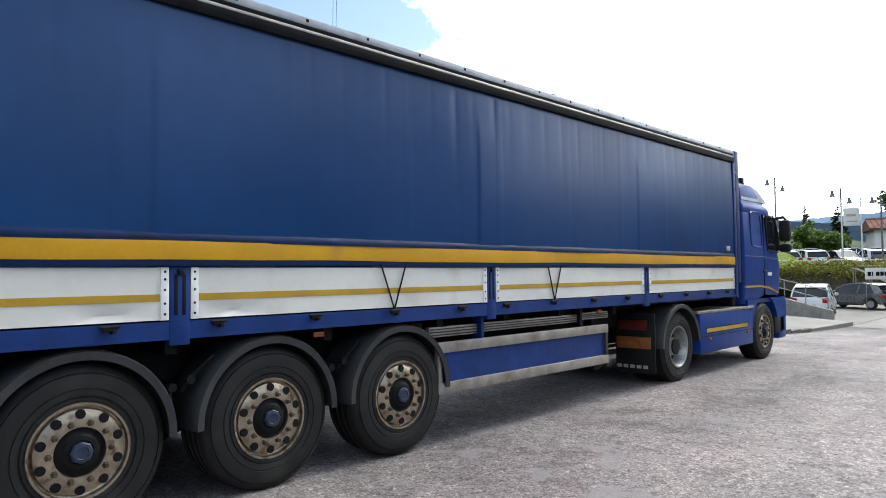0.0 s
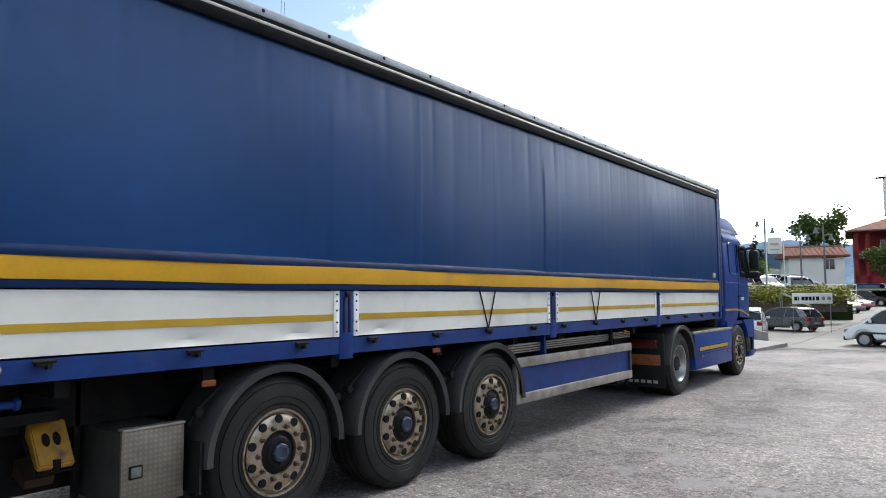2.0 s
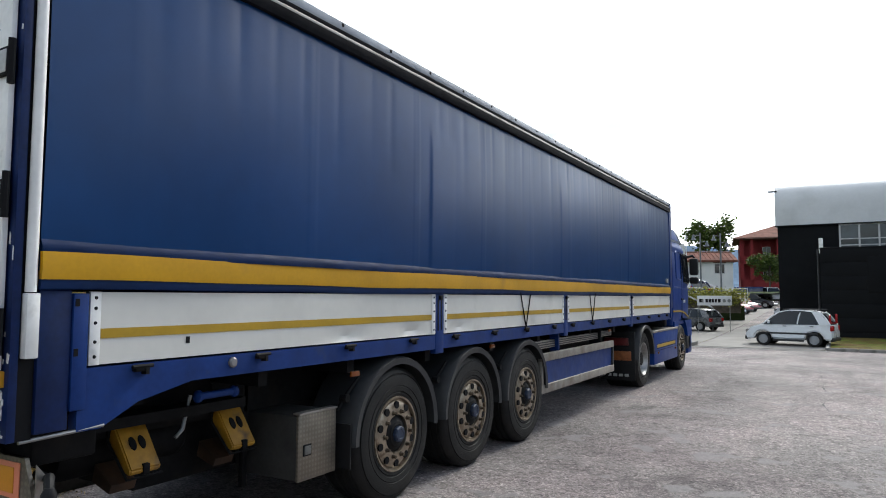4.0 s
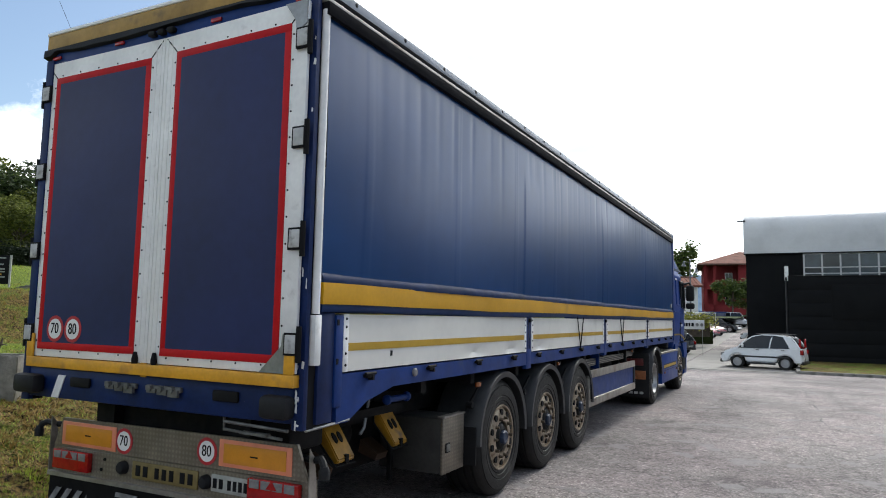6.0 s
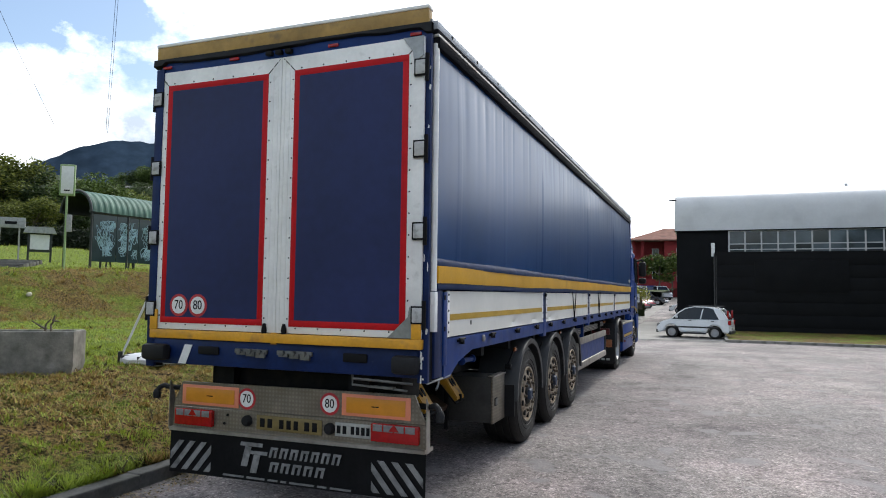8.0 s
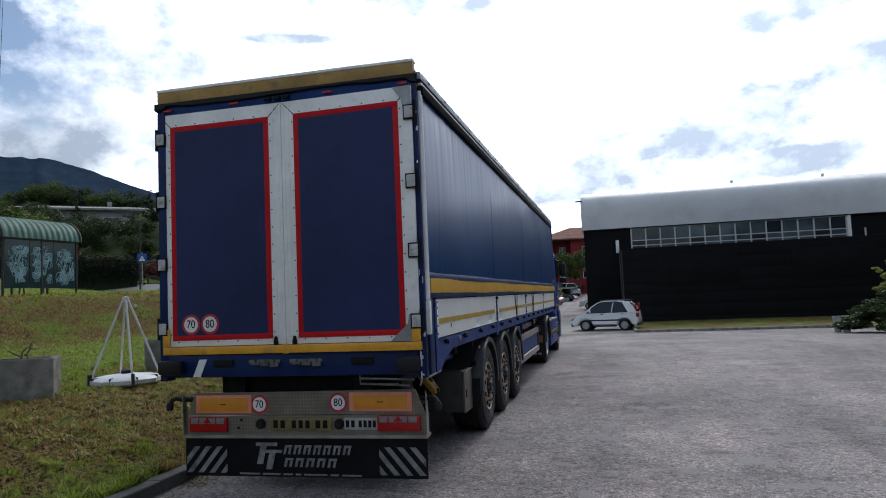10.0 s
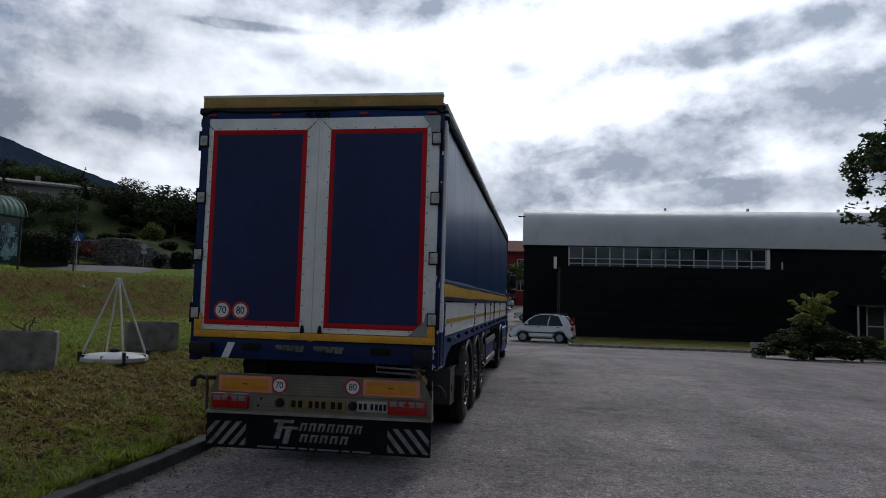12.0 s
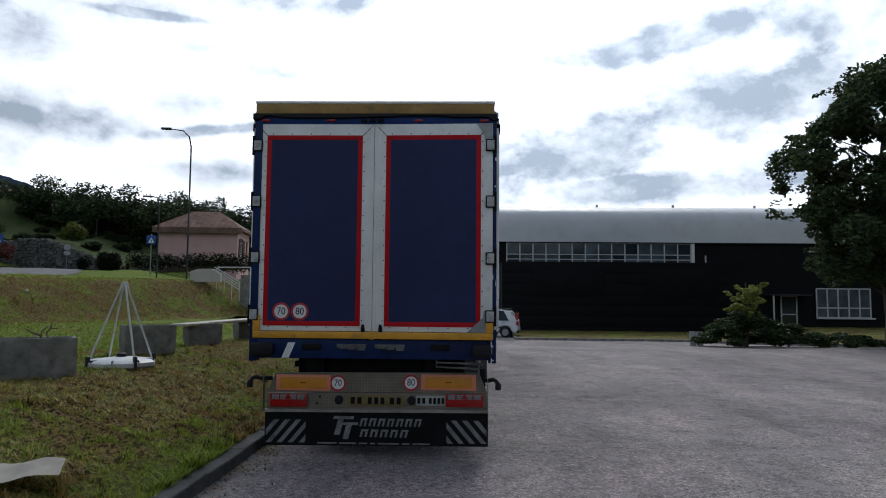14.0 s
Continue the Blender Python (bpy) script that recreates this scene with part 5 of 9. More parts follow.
for x0, x1, zz in ((-1.02, -0.45, 0.0), (0.50, 1.07, 0.018)):
    part("reflector_edge", boxed(x0, x1, 0.163, 0.169, 0.682 + zz, 0.845 + zz, 0.001), M["refl_red"], board)
    part("reflector", boxed(x0 + 0.04, x1 - 0.04, 0.159, 0.163, 0.705 + zz, 0.822 + zz, 0.001), M["refl_orange"], board, "orange marker panel with salmon edge")
    part("mark", boxed((x0 + x1) / 2 - 0.03, (x0 + x1) / 2 + 0.03, 0.157, 0.160, 0.758 + zz, 0.766 + zz), M["ink"], board)
speed_disc(-0.372, 0.762, 0.168, 0.085, "70", board)
speed_disc(0.393, 0.775, 0.168, 0.085, "80", board)
for x0, x1, zz in ((-1.075, -0.69, 0.0), (0.76, 1.145, 0.018)):
    lamp = part("tail_lamp", boxed(x0, x1, 0.135, 0.175, 0.515 + zz, 0.648 + zz, 0.008), M["lamp_red"], board, "red tail lamp with clear upper lenses")
    for k in range(4):
        a = x0 + 0.02 + k * 0.088
        part("lens", boxed(a, a + 0.075, 0.130, 0.137, 0.592 + zz, 0.642 + zz, 0.003), M["lamp_clear"], lamp)
    bm = bmesh.new()
    c = (x0 + x1) / 2
    prism(bm, [(c - 0.04, 0.60 + zz), (c + 0.04, 0.60 + zz), (c, 0.652 + zz)], "y", 0.126, 0.131)
    part("triangle_reflector", bm, M["lamp_red"], lamp)
for x0, x1, z0, z1, key, bars in ((-0.27, 0.33, 0.53, 0.645, "plate_yellow", ((-0.235, 0.055), (-0.165, 0.055), (-0.055, 0.05), (0.012, 0.05), (0.078, 0.05), (0.175, 0.055), (0.245, 0.055))), (0.445, 0.755, 0.54, 0.645, "plate_white", ((0.462, 0.04), (0.512, 0.04), (0.582, 0.036), (0.626, 0.036), (0.670, 0.036), (0.713, 0.034)))):
    plate = part("number_plate", boxed(x0, x1, 0.162, 0.172, z0, z1, 0.004), M[key], board)
    for a, w in bars:
        part("bar", boxed(a, a + w * 0.8, 0.1595, 0.1625, z0 + 0.022, z1 - 0.024, 0.001), M["ink"], plate)
for x in (-0.36, 0.40):
    part("plate_lamp", lathe(bmesh.new(), [(0.045, 0.0), (0.042, -0.03), (0.03, -0.045), (0, -0.05)], (x, 0.172, 0.59), "y", 16), M["black"], board)
for x in (-0.87 + 0.28, -0.59 + 0.03):
    part("bolt", lathe(bmesh.new(), [(0.012, 0), (0.01, -0.008), (0, -0.008)], (x, 0.174, 0.55 if x < -0.57 else 0.62), "y", 8), M["iron"], board)
# side cheeks of the tail board
for s in (-1, 1):
    bm = bmesh.new()
    prism(bm, [(0.17, 0.87), (0.21, 0.82), (0.235, 0.70), (0.235, 0.47), (0.17, 0.47)], "x", s * 1.178 + 0.012, s * 1.178 + 0.018)
    part("board_cheek", bm, M["alu"], board)
    bm = bmesh.new()
    tube(bm, [(s * 1.08, 0.24, 0.80), (s * 1.20, 0.22, 0.80), (s * 1.25, 0.20, 0.815), (s * 1.28, 0.18, 0.80), (s * 1.30, 0.17, 0.765)], 0.022, 8)
    lathe(bm, [(0.0, -0.05), (0.03, -0.045), (0.034, 0.0), (0.02, 0.03), (0.0, 0.03)], (s * 1.30, 0.17, 0.755), "z", 10)
    part("marker_arm", bm, M["black"], board, "black rubber side marker arm")

# rear spray flap
bm = bmesh.new()
rows = []
for i in range(31):
    x = -1.13 + 2.325 * i / 30
    rows.append([bm.verts.new((x, 0.165 + 0.008 * noise.noise((x * 2, z * 3, 5)) - 0.03 * (0.46 - z) ** 2, z + 0.006 * (x + 1.13))) for z in (0.462, 0.40, 0.33, 0.26, 0.19, 0.118)])
for a, b in zip(rows, rows[1:]):
    for j in range(5):
        bm.faces.new((a[j], a[j + 1], b[j + 1], b[j]))
bmesh.ops.solidify(bm, geom=bm.faces[:], thickness=0.008)
flap = part("spray_flap", bm, M["black"], trailer, "full-width black rubber spray flap with pale print")
YF = 0.153
for x0, s in ((-1.115, 1), (0.765, -1)):
    for k in range(-1, 5):
        a = x0 + k * 0.115
        poly = []
        for u, v in ((0.0, 0.0), (0.055, 0.0), (0.055 + 0.20, 0.235), (0.20, 0.235)):
            poly.append((a + u, v))
        lo, hi = x0, x0 + 0.415
        # cut the bar at both ends of the block
        def cut(points, bound, keep_low):
            out = []
            for (u0, v0), (u1, v1) in zip(points, points[1:] + points[:1]):
                in0, in1 = ((u0 <= bound), (u1 <= bound)) if keep_low else ((u0 >= bound), (u1 >= bound))
                if in0:
                    out.append((u0, v0))
                if in0 != in1:
                    t = (bound - u0) / (u1 - u0)
                    out.append((bound, v0 + t * (v1 - v0)))
            return out
        poly = cut(cut(poly, lo, False), hi, True) if len(poly) > 2 else poly
        if len(poly) < 3:
            continue
        if s < 0:
            poly = [(2 * x0 + 0.415 - u, v) for u, v in poly]
        bm = bmesh.new()
        prism(bm, [(u, 0.148 + v + 0.006 * (u + 1.13)) for u, v in poly], "y", YF - 0.001, YF + 0.002)
        part("print_bar", bm, M["flap_print"], flap)
# company mark as plain shapes: two hooked slanted shapes and two lines of slanted bars
def slant_bar(x0, x1, z0, z1, key="flap_print"):
    bm = bmesh.new()
    k = 0.25
    prism(bm, [(x0 + k * (z0 - 0.2), z0), (x1 + k * (z0 - 0.2), z0), (x1 + k * (z1 - 0.2), z1), (x0 + k * (z1 - 0.2), z1)], "y", YF - 0.0015, YF + 0.002)
    part("print_bar", bm, M[key], flap)


slant_bar(-0.46, -0.25, 0.395, 0.425)
slant_bar(-0.41, -0.35, 0.235, 0.392)
slant_bar(-0.36, -0.19, 0.335, 0.362)
slant_bar(-0.31, -0.25, 0.190, 0.332)
for k in range(7):
    a = -0.17 + k * 0.094
    slant_bar(a, a + 0.022, 0.325, 0.405)
    slant_bar(a + 0.022, a + 0.068, 0.385, 0.405)
    slant_bar(a + 0.045, a + 0.066, 0.325, 0.382)
for k in range(5):
    a = -0.14 + k * 0.104
    slant_bar(a, a + 0.024, 0.215, 0.292)
    slant_bar(a + 0.024, a + 0.076, 0.272, 0.292)
    slant_bar(a + 0.050, a + 0.074, 0.215, 0.269)
for a, w in ((-0.56, 0.20), (-0.33, 0.17), (-0.13, 0.09), (-0.01, 0.05), (0.07, 0.22), (0.32, 0.08), (0.43, 0.18)):
    slant_bar(a, a + w, 0.142, 0.157)

# ---- fittings along the nearside ----
M["box_grey"] = material("grimy_grey_steel", (0.040, 0.038, 0.034), 0.6, vary=0.25, scale=5, stain=(0.02, 0.018, 0.016), stain_scale=4)
box_ob = part("toolbox", boxed(0.55, 1.128, 1.945, 2.33, 0.38, 0.815, 0.008), M["box_grey"], trailer, "steel toolbox with tread-plate lid")
part("lid", boxed(1.128, 1.152, 1.94, 2.336, 0.375, 0.82, 0.006), M["tread"], box_ob, "tread-plate lid")
part("lid_rail", boxed(1.10, 1.165, 1.94, 2.336, 0.822, 0.836, 0.003), M["alu"], box_ob)
part("lock", boxed(1.150, 1.158, 1.985, 2.068, 0.540, 0.618, 0.006), M["iron"], box_ob)
part("lock_paddle", boxed(1.157, 1.164, 1.995, 2.058, 0.550, 0.608, 0.004), M["lock"], box_ob)
part("toolbox_hanger", boxed(0.67, 0.71, 1.865, 1.905, 0.30, 1.15, 0.006), M["iron"], trailer)


def chock(y):
    """A folded wedge hung with its face outwards, and a darker one nested under it."""
    bm = bmesh.new()
    prism(bm, [(0.715, 0.868), (0.752, 0.885), (0.912, 0.655), (0.900, 0.628), (0.862, 0.630), (0.70, 0.80)], "y", y - 0.10, y + 0.10)
    bmesh.ops.bevel(bm, geom=bm.edges[:], offset=0.009, segments=2, affect="EDGES")
    ob = part("wheel_chock", bm, M["chock"], trailer, "ochre wheel chock in its holder")
    for k in (-0.030, 0.030):
        hole = lathe(bmesh.new(), [(0.0, -0.004), (0.022, -0.004), (0.020, 0.004), (0.0, 0.004)], (0, 0, 0), "z", 14)
        moved(hole, 0.8235, y + k, 0.788, ry=55, sx=2.0)
        part("hole", hole, M["ink"], ob)
    part("notch", boxed(0.878, 0.918, y - 0.02, y + 0.02, 0.622, 0.682, 0.004), M["ink"], ob)
    bm = bmesh.new()
    prism(bm, [(0.60, 0.66), (0.76, 0.56), (0.74, 0.51), (0.58, 0.56)], "y", y - 0.11, y + 0.05)
    part("lower_chock", bm, M["chock_dark"], ob)
    part("chock_holder", tube(bmesh.new(), [(0.72, y - 0.12, 1.05), (0.72, y - 0.115, 0.80), (0.90, y - 0.115, 0.61), (0.90, y + 0.115, 0.61)], 0.008, 6), M["iron"], ob)


M["chock_dark"] = material("rusty_brown_chock", (0.05, 0.024, 0.010), 0.7, vary=0.3, scale=9)
chock(0.95)
chock(1.69)
bm = bmesh.new()
tube(bm, [(0.86, 1.28, 1.02), (0.86, 1.23, 0.82), (0.86, 1.18, 0.78)], 0.012, 6)
part("handle_rod", bm, M["steel"], trailer)
bm = lathe(bmesh.new(), [(0.02, 1.10), (0.035, 1.11), (0.035, 1.13), (0.022, 1.14), (0.022, 1.37), (0.035, 1.38), (0.035, 1.40), (0.015, 1.41)], (1.12, 0, 1.05), "y", 14)
part("winch_roller", bm, M["blue"], trailer, "blue winch roller")
part("air_tank", lathe(bmesh.new(), [(0.0, 0.62), (0.12, 0.65), (0.15, 0.7), (0.15, 1.45), (0.12, 1.5), (0.0, 1.53)], (0.45, 0, 0.72), "y", 20), M["iron"], trailer)
part("rear_box", boxed(-0.82, 0.95, 0.28, 0.62, 0.80, 1.04, 0.02), M["iron"], trailer)
# black strips put in for the shade of the gaps beside the doors
part("gap_seal", boxed(1.228, 1.246, 0.012, 0.03, 1.3, 3.46), M["ink"], trailer)
part("gap_seal", boxed(-1.246, -1.228, 0.012, 0.03, 1.3, 3.46), M["ink"], trailer)
# dark box added to keep light from the grass side out of the underbody
part("pallet_store", boxed(-1.0, 0.52, 1.15, 2.45, 0.42, 1.05, 0.01), M["iron"], trailer)
part("spare_carrier", boxed(-0.9, 0.9, 0.45, 1.7, 0.90, 0.96), M["iron"], trailer)

# side guard between trailer wheels and tractor
guard = part("side_guard", boxed(1.185, 1.21, 6.12, 9.06, 0.565, 0.85), M["blue"], trailer, "blue side guard panel in an aluminium frame")
part("guard_rail", boxed(1.18, 1.235, 6.09, 9.10, 0.845, 0.945, 0.006), M["alu"], guard)
part("guard_rail", boxed(1.18, 1.235, 6.09, 9.10, 0.465, 0.57, 0.006), M["alu"], guard)
for y in (6.09, 9.03):
    part("guard_post", boxed(1.18, 1.238, y, y + 0.05, 0.57, 0.845, 0.004), M["fender"] if y > 7 else M["alu"], guard)
for y0, y1, z0, z1 in ((6.05, 6.72, 0.99, 1.085), (6.82, 8.52, 1.0, 1.09), (8.58, 9.22, 1.02, 1.10)):
    rail = part("pallet_rail", boxed(1.10, 1.16, y0, y1, z0, z1, 0.005), M["alu"], trailer, "ribbed aluminium rail")
    for k in range(3):
        z = z0 + 0.02 + k * (z1 - z0 - 0.04) / 2
        part("rib", boxed(1.158, 1.168, y0 + 0.01, y1 - 0.01, z - 0.006, z + 0.006), M["fender"], rail)
for y in (6.76, 8.55):
    part("hanger", boxed(1.08, 1.20, y - 0.02, y + 0.02, 0.94, 1.17), M["blue"] if y < 7 else M["iron"], trailer)
part("landing_leg", boxed(0.80, 0.92, 9.22, 9.36, 0.42, 1.15), M["iron"], trailer)
part("landing_foot", boxed(0.74, 0.98, 9.16, 9.42, 0.34, 0.42, 0.02), M["iron"], trailer)
part("landing_leg", boxed(-0.92, -0.80, 9.22, 9.36, 0.42, 1.15), M["iron"], trailer)
bm = bmesh.new()
tube(bm, [(1.12, 9.25, 0.58), (1.14, 9.22, 0.50), (1.12, 9.20, 0.42), (1.05, 9.22, 0.35)], 0.02, 6)
part("crank", bm, M["iron"], trailer)
part("side_valve_box", boxed(1.0, 1.14, 5.98 - 0.14, 5.98, 1.06, 1.14, 0.008), M["iron"], trailer)
part("king_plate", boxed(-1.0, 1.0, 9.6, 13.1, 1.12, 1.18), M["iron"], trailer)

# ---- the tractor unit ----
tractor = thing("truck_tractor", "blue tractor unit with high roof coupled to the trailer", "truck")
part("chassis", boxed(-0.45, 0.45, 10.0, 15.3, 0.55, 0.92), M["iron"], tractor)
part("fifth_wheel", boxed(-0.5, 0.5, 10.5, 11.6, 0.95, 1.12, 0.02), M["iron"], tractor)


def ring(z, back, front, hw, r, n=5):
    pts = []
    for cx, cy, a0 in ((hw - r, front - r, 0), (-hw + r, front - r, 90), (-hw + 0.06, back + 0.06, 180), (hw - 0.06, back + 0.06, 270)):
        rr = r if cy > back + 0.5 else 0.06
        for k in range(n + 1):
            a = radians(a0 + 90 * k / n)
            pts.append((cx + rr * math.cos(a), cy + rr * math.sin(a), z))
    return pts


def loft(rings):
    bm = bmesh.new()
    vs = [[bm.verts.new(p) for p in r] for r in rings]
    for a, b in zip(vs, vs[1:]):
        for k in range(len(a)):
            j = (k + 1) % len(a)
            bm.faces.new((a[k], a[j], b[j], b[k]))
    bm.faces.new(vs[0][::-1])
    bm.faces.new(vs[-1])
    return bm


cab = part("cab", loft([ring(1.02, 13.62, 15.50, 1.19, 0.3), ring(1.25, 13.60, 15.60, 1.225, 0.32), ring(1.65, 13.60, 15.62, 1.235, 0.34), ring(2.0, 13.60, 15.52, 1.235, 0.34),
                        ring(2.55, 13.60, 15.22, 1.215, 0.34), ring(2.66, 13.60, 15.18, 1.20, 0.34)]), M["cab_blue"], tractor, "blue cab with sleeper", smooth=40)
part("roof_spoiler", loft([ring(2.63, 13.60, 15.24, 1.215, 0.4), ring(2.70, 13.60, 15.22, 1.225, 0.4), ring(2.755, 13.60, 15.14, 1.215, 0.4), ring(2.79, 13.60, 15.05, 1.19, 0.4), ring(2.90, 13.60, 14.92, 1.185, 0.42), ring(3.02, 13.60, 14.76, 1.175, 0.42), ring(3.12, 13.60, 14.58, 1.15, 0.42), ring(3.19, 13.61, 14.40, 1.10, 0.38), ring(3.235, 13.64, 14.25, 1.0, 0.3), ring(3.25, 13.7, 14.12, 0.86, 0.24)]),
     M["cab_blue"], tractor, "high blue cab roof", smooth=40)
part("roof_lamp", boxed(0.86, 0.98, 14.30, 14.40, 3.18, 3.31, 0.02), M["black"], tractor, "small black lamp on the roof edge")
part("roof_seam", boxed(-1.2, 1.206, 13.61, 14.9, 2.645, 2.665), M["ink"], cab)
# side glass, door joints, sleeper recess
for s in (1, -1):
    bm = bmesh.new()
    prism(bm, [(14.64, 2.56), (14.70, 2.60), (15.03, 2.60), (15.16, 2.52), (15.30, 2.20), (15.34, 1.99), (15.27, 1.955), (14.76, 1.99), (14.70, 2.04)], "x", s * 1.19, s * 1.240)
    part("side_window", bm, M["dark_glass"], cab, "dark side window")
    part("window_gasket", tube(bmesh.new(), [(s * 1.24, 14.66, 2.60), (s * 1.238, 15.06, 2.62), (s * 1.238, 15.18, 2.53), (s * 1.24, 15.33, 2.18), (s * 1.24, 15.37, 1.97), (s * 1.242, 15.28, 1.935), (s * 1.244, 14.72, 1.975), (s * 1.24, 14.66, 2.60)], 0.014, 6), M["black"], cab)
    part("joint", boxed(s * 1.20, s * 1.2405, 14.54, 14.552, 1.15, 2.62), M["ink"], cab)
    part("crease", tube(bmesh.new(), [(s * 1.232, 13.64, 1.85), (s * 1.236, 14.5, 1.845), (s * 1.232, 15.3, 1.80)], 0.012, 6), M["cab_blue"], cab)
    # sleeper locker with its rounded frame
    loop = [(13.95, 2.12), (13.94, 2.50), (13.96, 2.60), (14.02, 2.64), (14.30, 2.64), (14.38, 2.60), (14.43, 2.45), (14.46, 2.12), (14.44, 2.04), (14.38, 2.01), (14.03, 2.03), (13.97, 2.06), (13.95, 2.12)]
    bm = bmesh.new()
    prism(bm, loop[:-1], "x", s * 1.19, s * 1.226)
    part("sleeper_panel", bm, M["cab_blue"], cab)
    part("locker_frame", tube(bmesh.new(), [(s * (1.232 - 0.02 * max(0.0, z - 2.1)), y, z) for y, z in loop], 0.016, 6), M["cab_blue"], cab)
    # dark inset deflector under the roof edge
    bm = bmesh.new()
    prism(bm, [(13.66, 2.84), (14.86, 2.84), (14.80, 2.90), (14.50, 3.06), (14.22, 3.13), (13.66, 3.13)], "x", s * 1.0, s * 1.194)
    for v in bm.verts:
        v.co.x -= s * 0.045 * max(0.0, (v.co.z - 2.84) / 0.29) if abs(v.co.x) > 1.1 else 0.0
    part("deflector_panel", bm, M["deflector"], cab, "darker inset panel on the roof side")
    part("door_handle", boxed(s * 1.23, s * 1.255, 14.48, 14.66, 1.56, 1.60, 0.008), M["black"], cab)
    part("badge", boxed(s * 1.23, s * 1.240, 14.72, 14.92, 1.50, 1.56, 0.004), M["frame_white"], cab)
    bm = bmesh.new()
    prism(bm, [(13.63, 1.335), (14.35, 1.335), (14.75, 1.30), (15.25, 1.19), (15.27, 1.16), (14.75, 1.265), (14.35, 1.30), (13.63, 1.30)], "x", s * 1.21, s * 1.2405)
    part("cab_stripe", bm, M["stripe"], cab, "ochre line along the cab")
    arm = part("mirror_arm", tube(bmesh.new(), [(s * 1.2, 15.15, 2.56), (s * 1.36, 15.25, 2.60), (s * 1.42, 15.25, 2.52)], 0.03, 8), M["black"], tractor)
    part("mirror", boxed(s * 1.29, s * 1.49, 15.16, 15.30, 2.14, 2.54, 0.05), M["black"], arm, "black door mirror")
    part("mirror", boxed(s * 1.28, s * 1.49, 15.18, 15.32, 1.94, 2.10, 0.05), M["black"], arm)
    # front wing, step and bumper end
    bm = bmesh.new()
    fy, fz = 14.55, 0.52
    outer = [(13.70, 1.10), (15.62, 1.10), (15.66, 0.78), (15.62, 0.72), (15.16, 0.72)]
    arch = [(fy + 0.64 * math.cos(radians(a)), fz + 0.64 * math.sin(radians(a))) for a in range(18, 176, 12)]
    prism(bm, outer + arch + [(13.84, 0.60), (13.70, 0.60)], "x", s * 0.9, s * 1.235)
    part("front_wing", bm, M["cab_blue"], tractor, "blue front wing")
    part("step_box", boxed(s * 0.85, s * 1.22, 15.08, 15.58, 0.42, 0.74, 0.03), M["black"], tractor)
    wheel_parts(tractor, s * 1.20, fy, 0.50, 0.515, 0.295, 0.32, s)
    # drive wheels with round guard
    wheel_parts(tractor, s * 1.20, 11.08, 0.50, 0.515, 0.295, 0.60, s, rear_dish=True)
    fender(tractor, 0.64 if s > 0 else -1.27, 1.27 if s > 0 else -0.64, 11.08, 0.50, 0.60, 5, 178, 0.025)
    # chassis skirt
    sk = part("side_skirt", boxed(s * 0.75, s * 1.255, 11.72, 13.86, 0.335, 0.945, 0.02), M["cab_blue"], tractor, "blue chassis skirt with ochre line")
    part("step_plate", boxed(s * 0.7, s * 1.27, 11.62, 13.90, 0.945, 0.985, 0.008), M["alu"], sk)
    part("skirt_stripe", boxed(s * 1.24, s * 1.259, 11.95, 13.62, 0.645, 0.705), M["stripe"], sk)
    part("stripe_edge", boxed(s * 1.24, s * 1.2575, 11.93, 13.64, 0.628, 0.722), M["hem_blue"], sk)
    part("skirt_joint", boxed(s * 1.24, s * 1.258, 11.74, 13.84, 0.585, 0.593), M["ink"], sk)
    for y in (12.05, 13.62):
        part("marker", boxed(s * 1.25, s * 1.272, y - 0.05, y + 0.05, 0.53, 0.57, 0.005), M["lamp_amber"], sk)
    # flap behind the drive wheels
    fl = part("drive_flap", boxed(s * 0.66, s * 1.26, 10.26, 10.28, 0.19, 1.02, 0.004), M["black"], tractor, "black flap with lamps behind the drive wheel")
    part("lamp", boxed(s * 0.74, s * 1.16, 10.20, 10.26, 0.79, 0.92, 0.01), M["lamp_dim"], fl)
    part("reflector", boxed(s * 0.68, s * 1.20, 10.245, 10.26, 0.53, 0.69, 0.004), material("rusty_reflector", (0.30, 0.10, 0.03), 0.5, vary=0.3, scale=12), fl)
    for k in range(5):
        part("print_bar", boxed(s * 0.68 + (0.10 * k if s > 0 else -0.10 * k), s * 0.68 + (0.10 * k + 0.07 if s > 0 else -0.10 * k - 0.07), 10.255, 10.26, 0.255, 0.30), M["print_grey"], fl)
part("windscreen", loft([[(x, y, z) for x, y, z in r] for r in ([(-1.0, 15.66, 1.72), (1.0, 15.66, 1.72), (1.0, 15.5, 1.72), (-1.0, 15.5, 1.72)], [(-0.95, 15.25, 2.55), (0.95, 15.25, 2.55), (0.95, 15.1, 2.55), (-0.95, 15.1, 2.55)])]), M["dark_glass"], cab)
part("bumper", boxed(-1.22, 1.22, 15.30, 15.72, 0.30, 0.80, 0.06), M["cab_blue"], tractor)
part("grille", boxed(-0.9, 0.9, 15.6, 15.66, 0.85, 1.55, 0.02), M["black"], tractor)
part("sun_visor", boxed(-1.1, 1.1, 15.1, 15.36, 2.54, 2.62, 0.02), M["dark_glass"], cab)
part("air_duct", boxed(-1.1, 1.1, 13.40, 13.58, 1.0, 2.6, 0.03), M["black"], tractor)

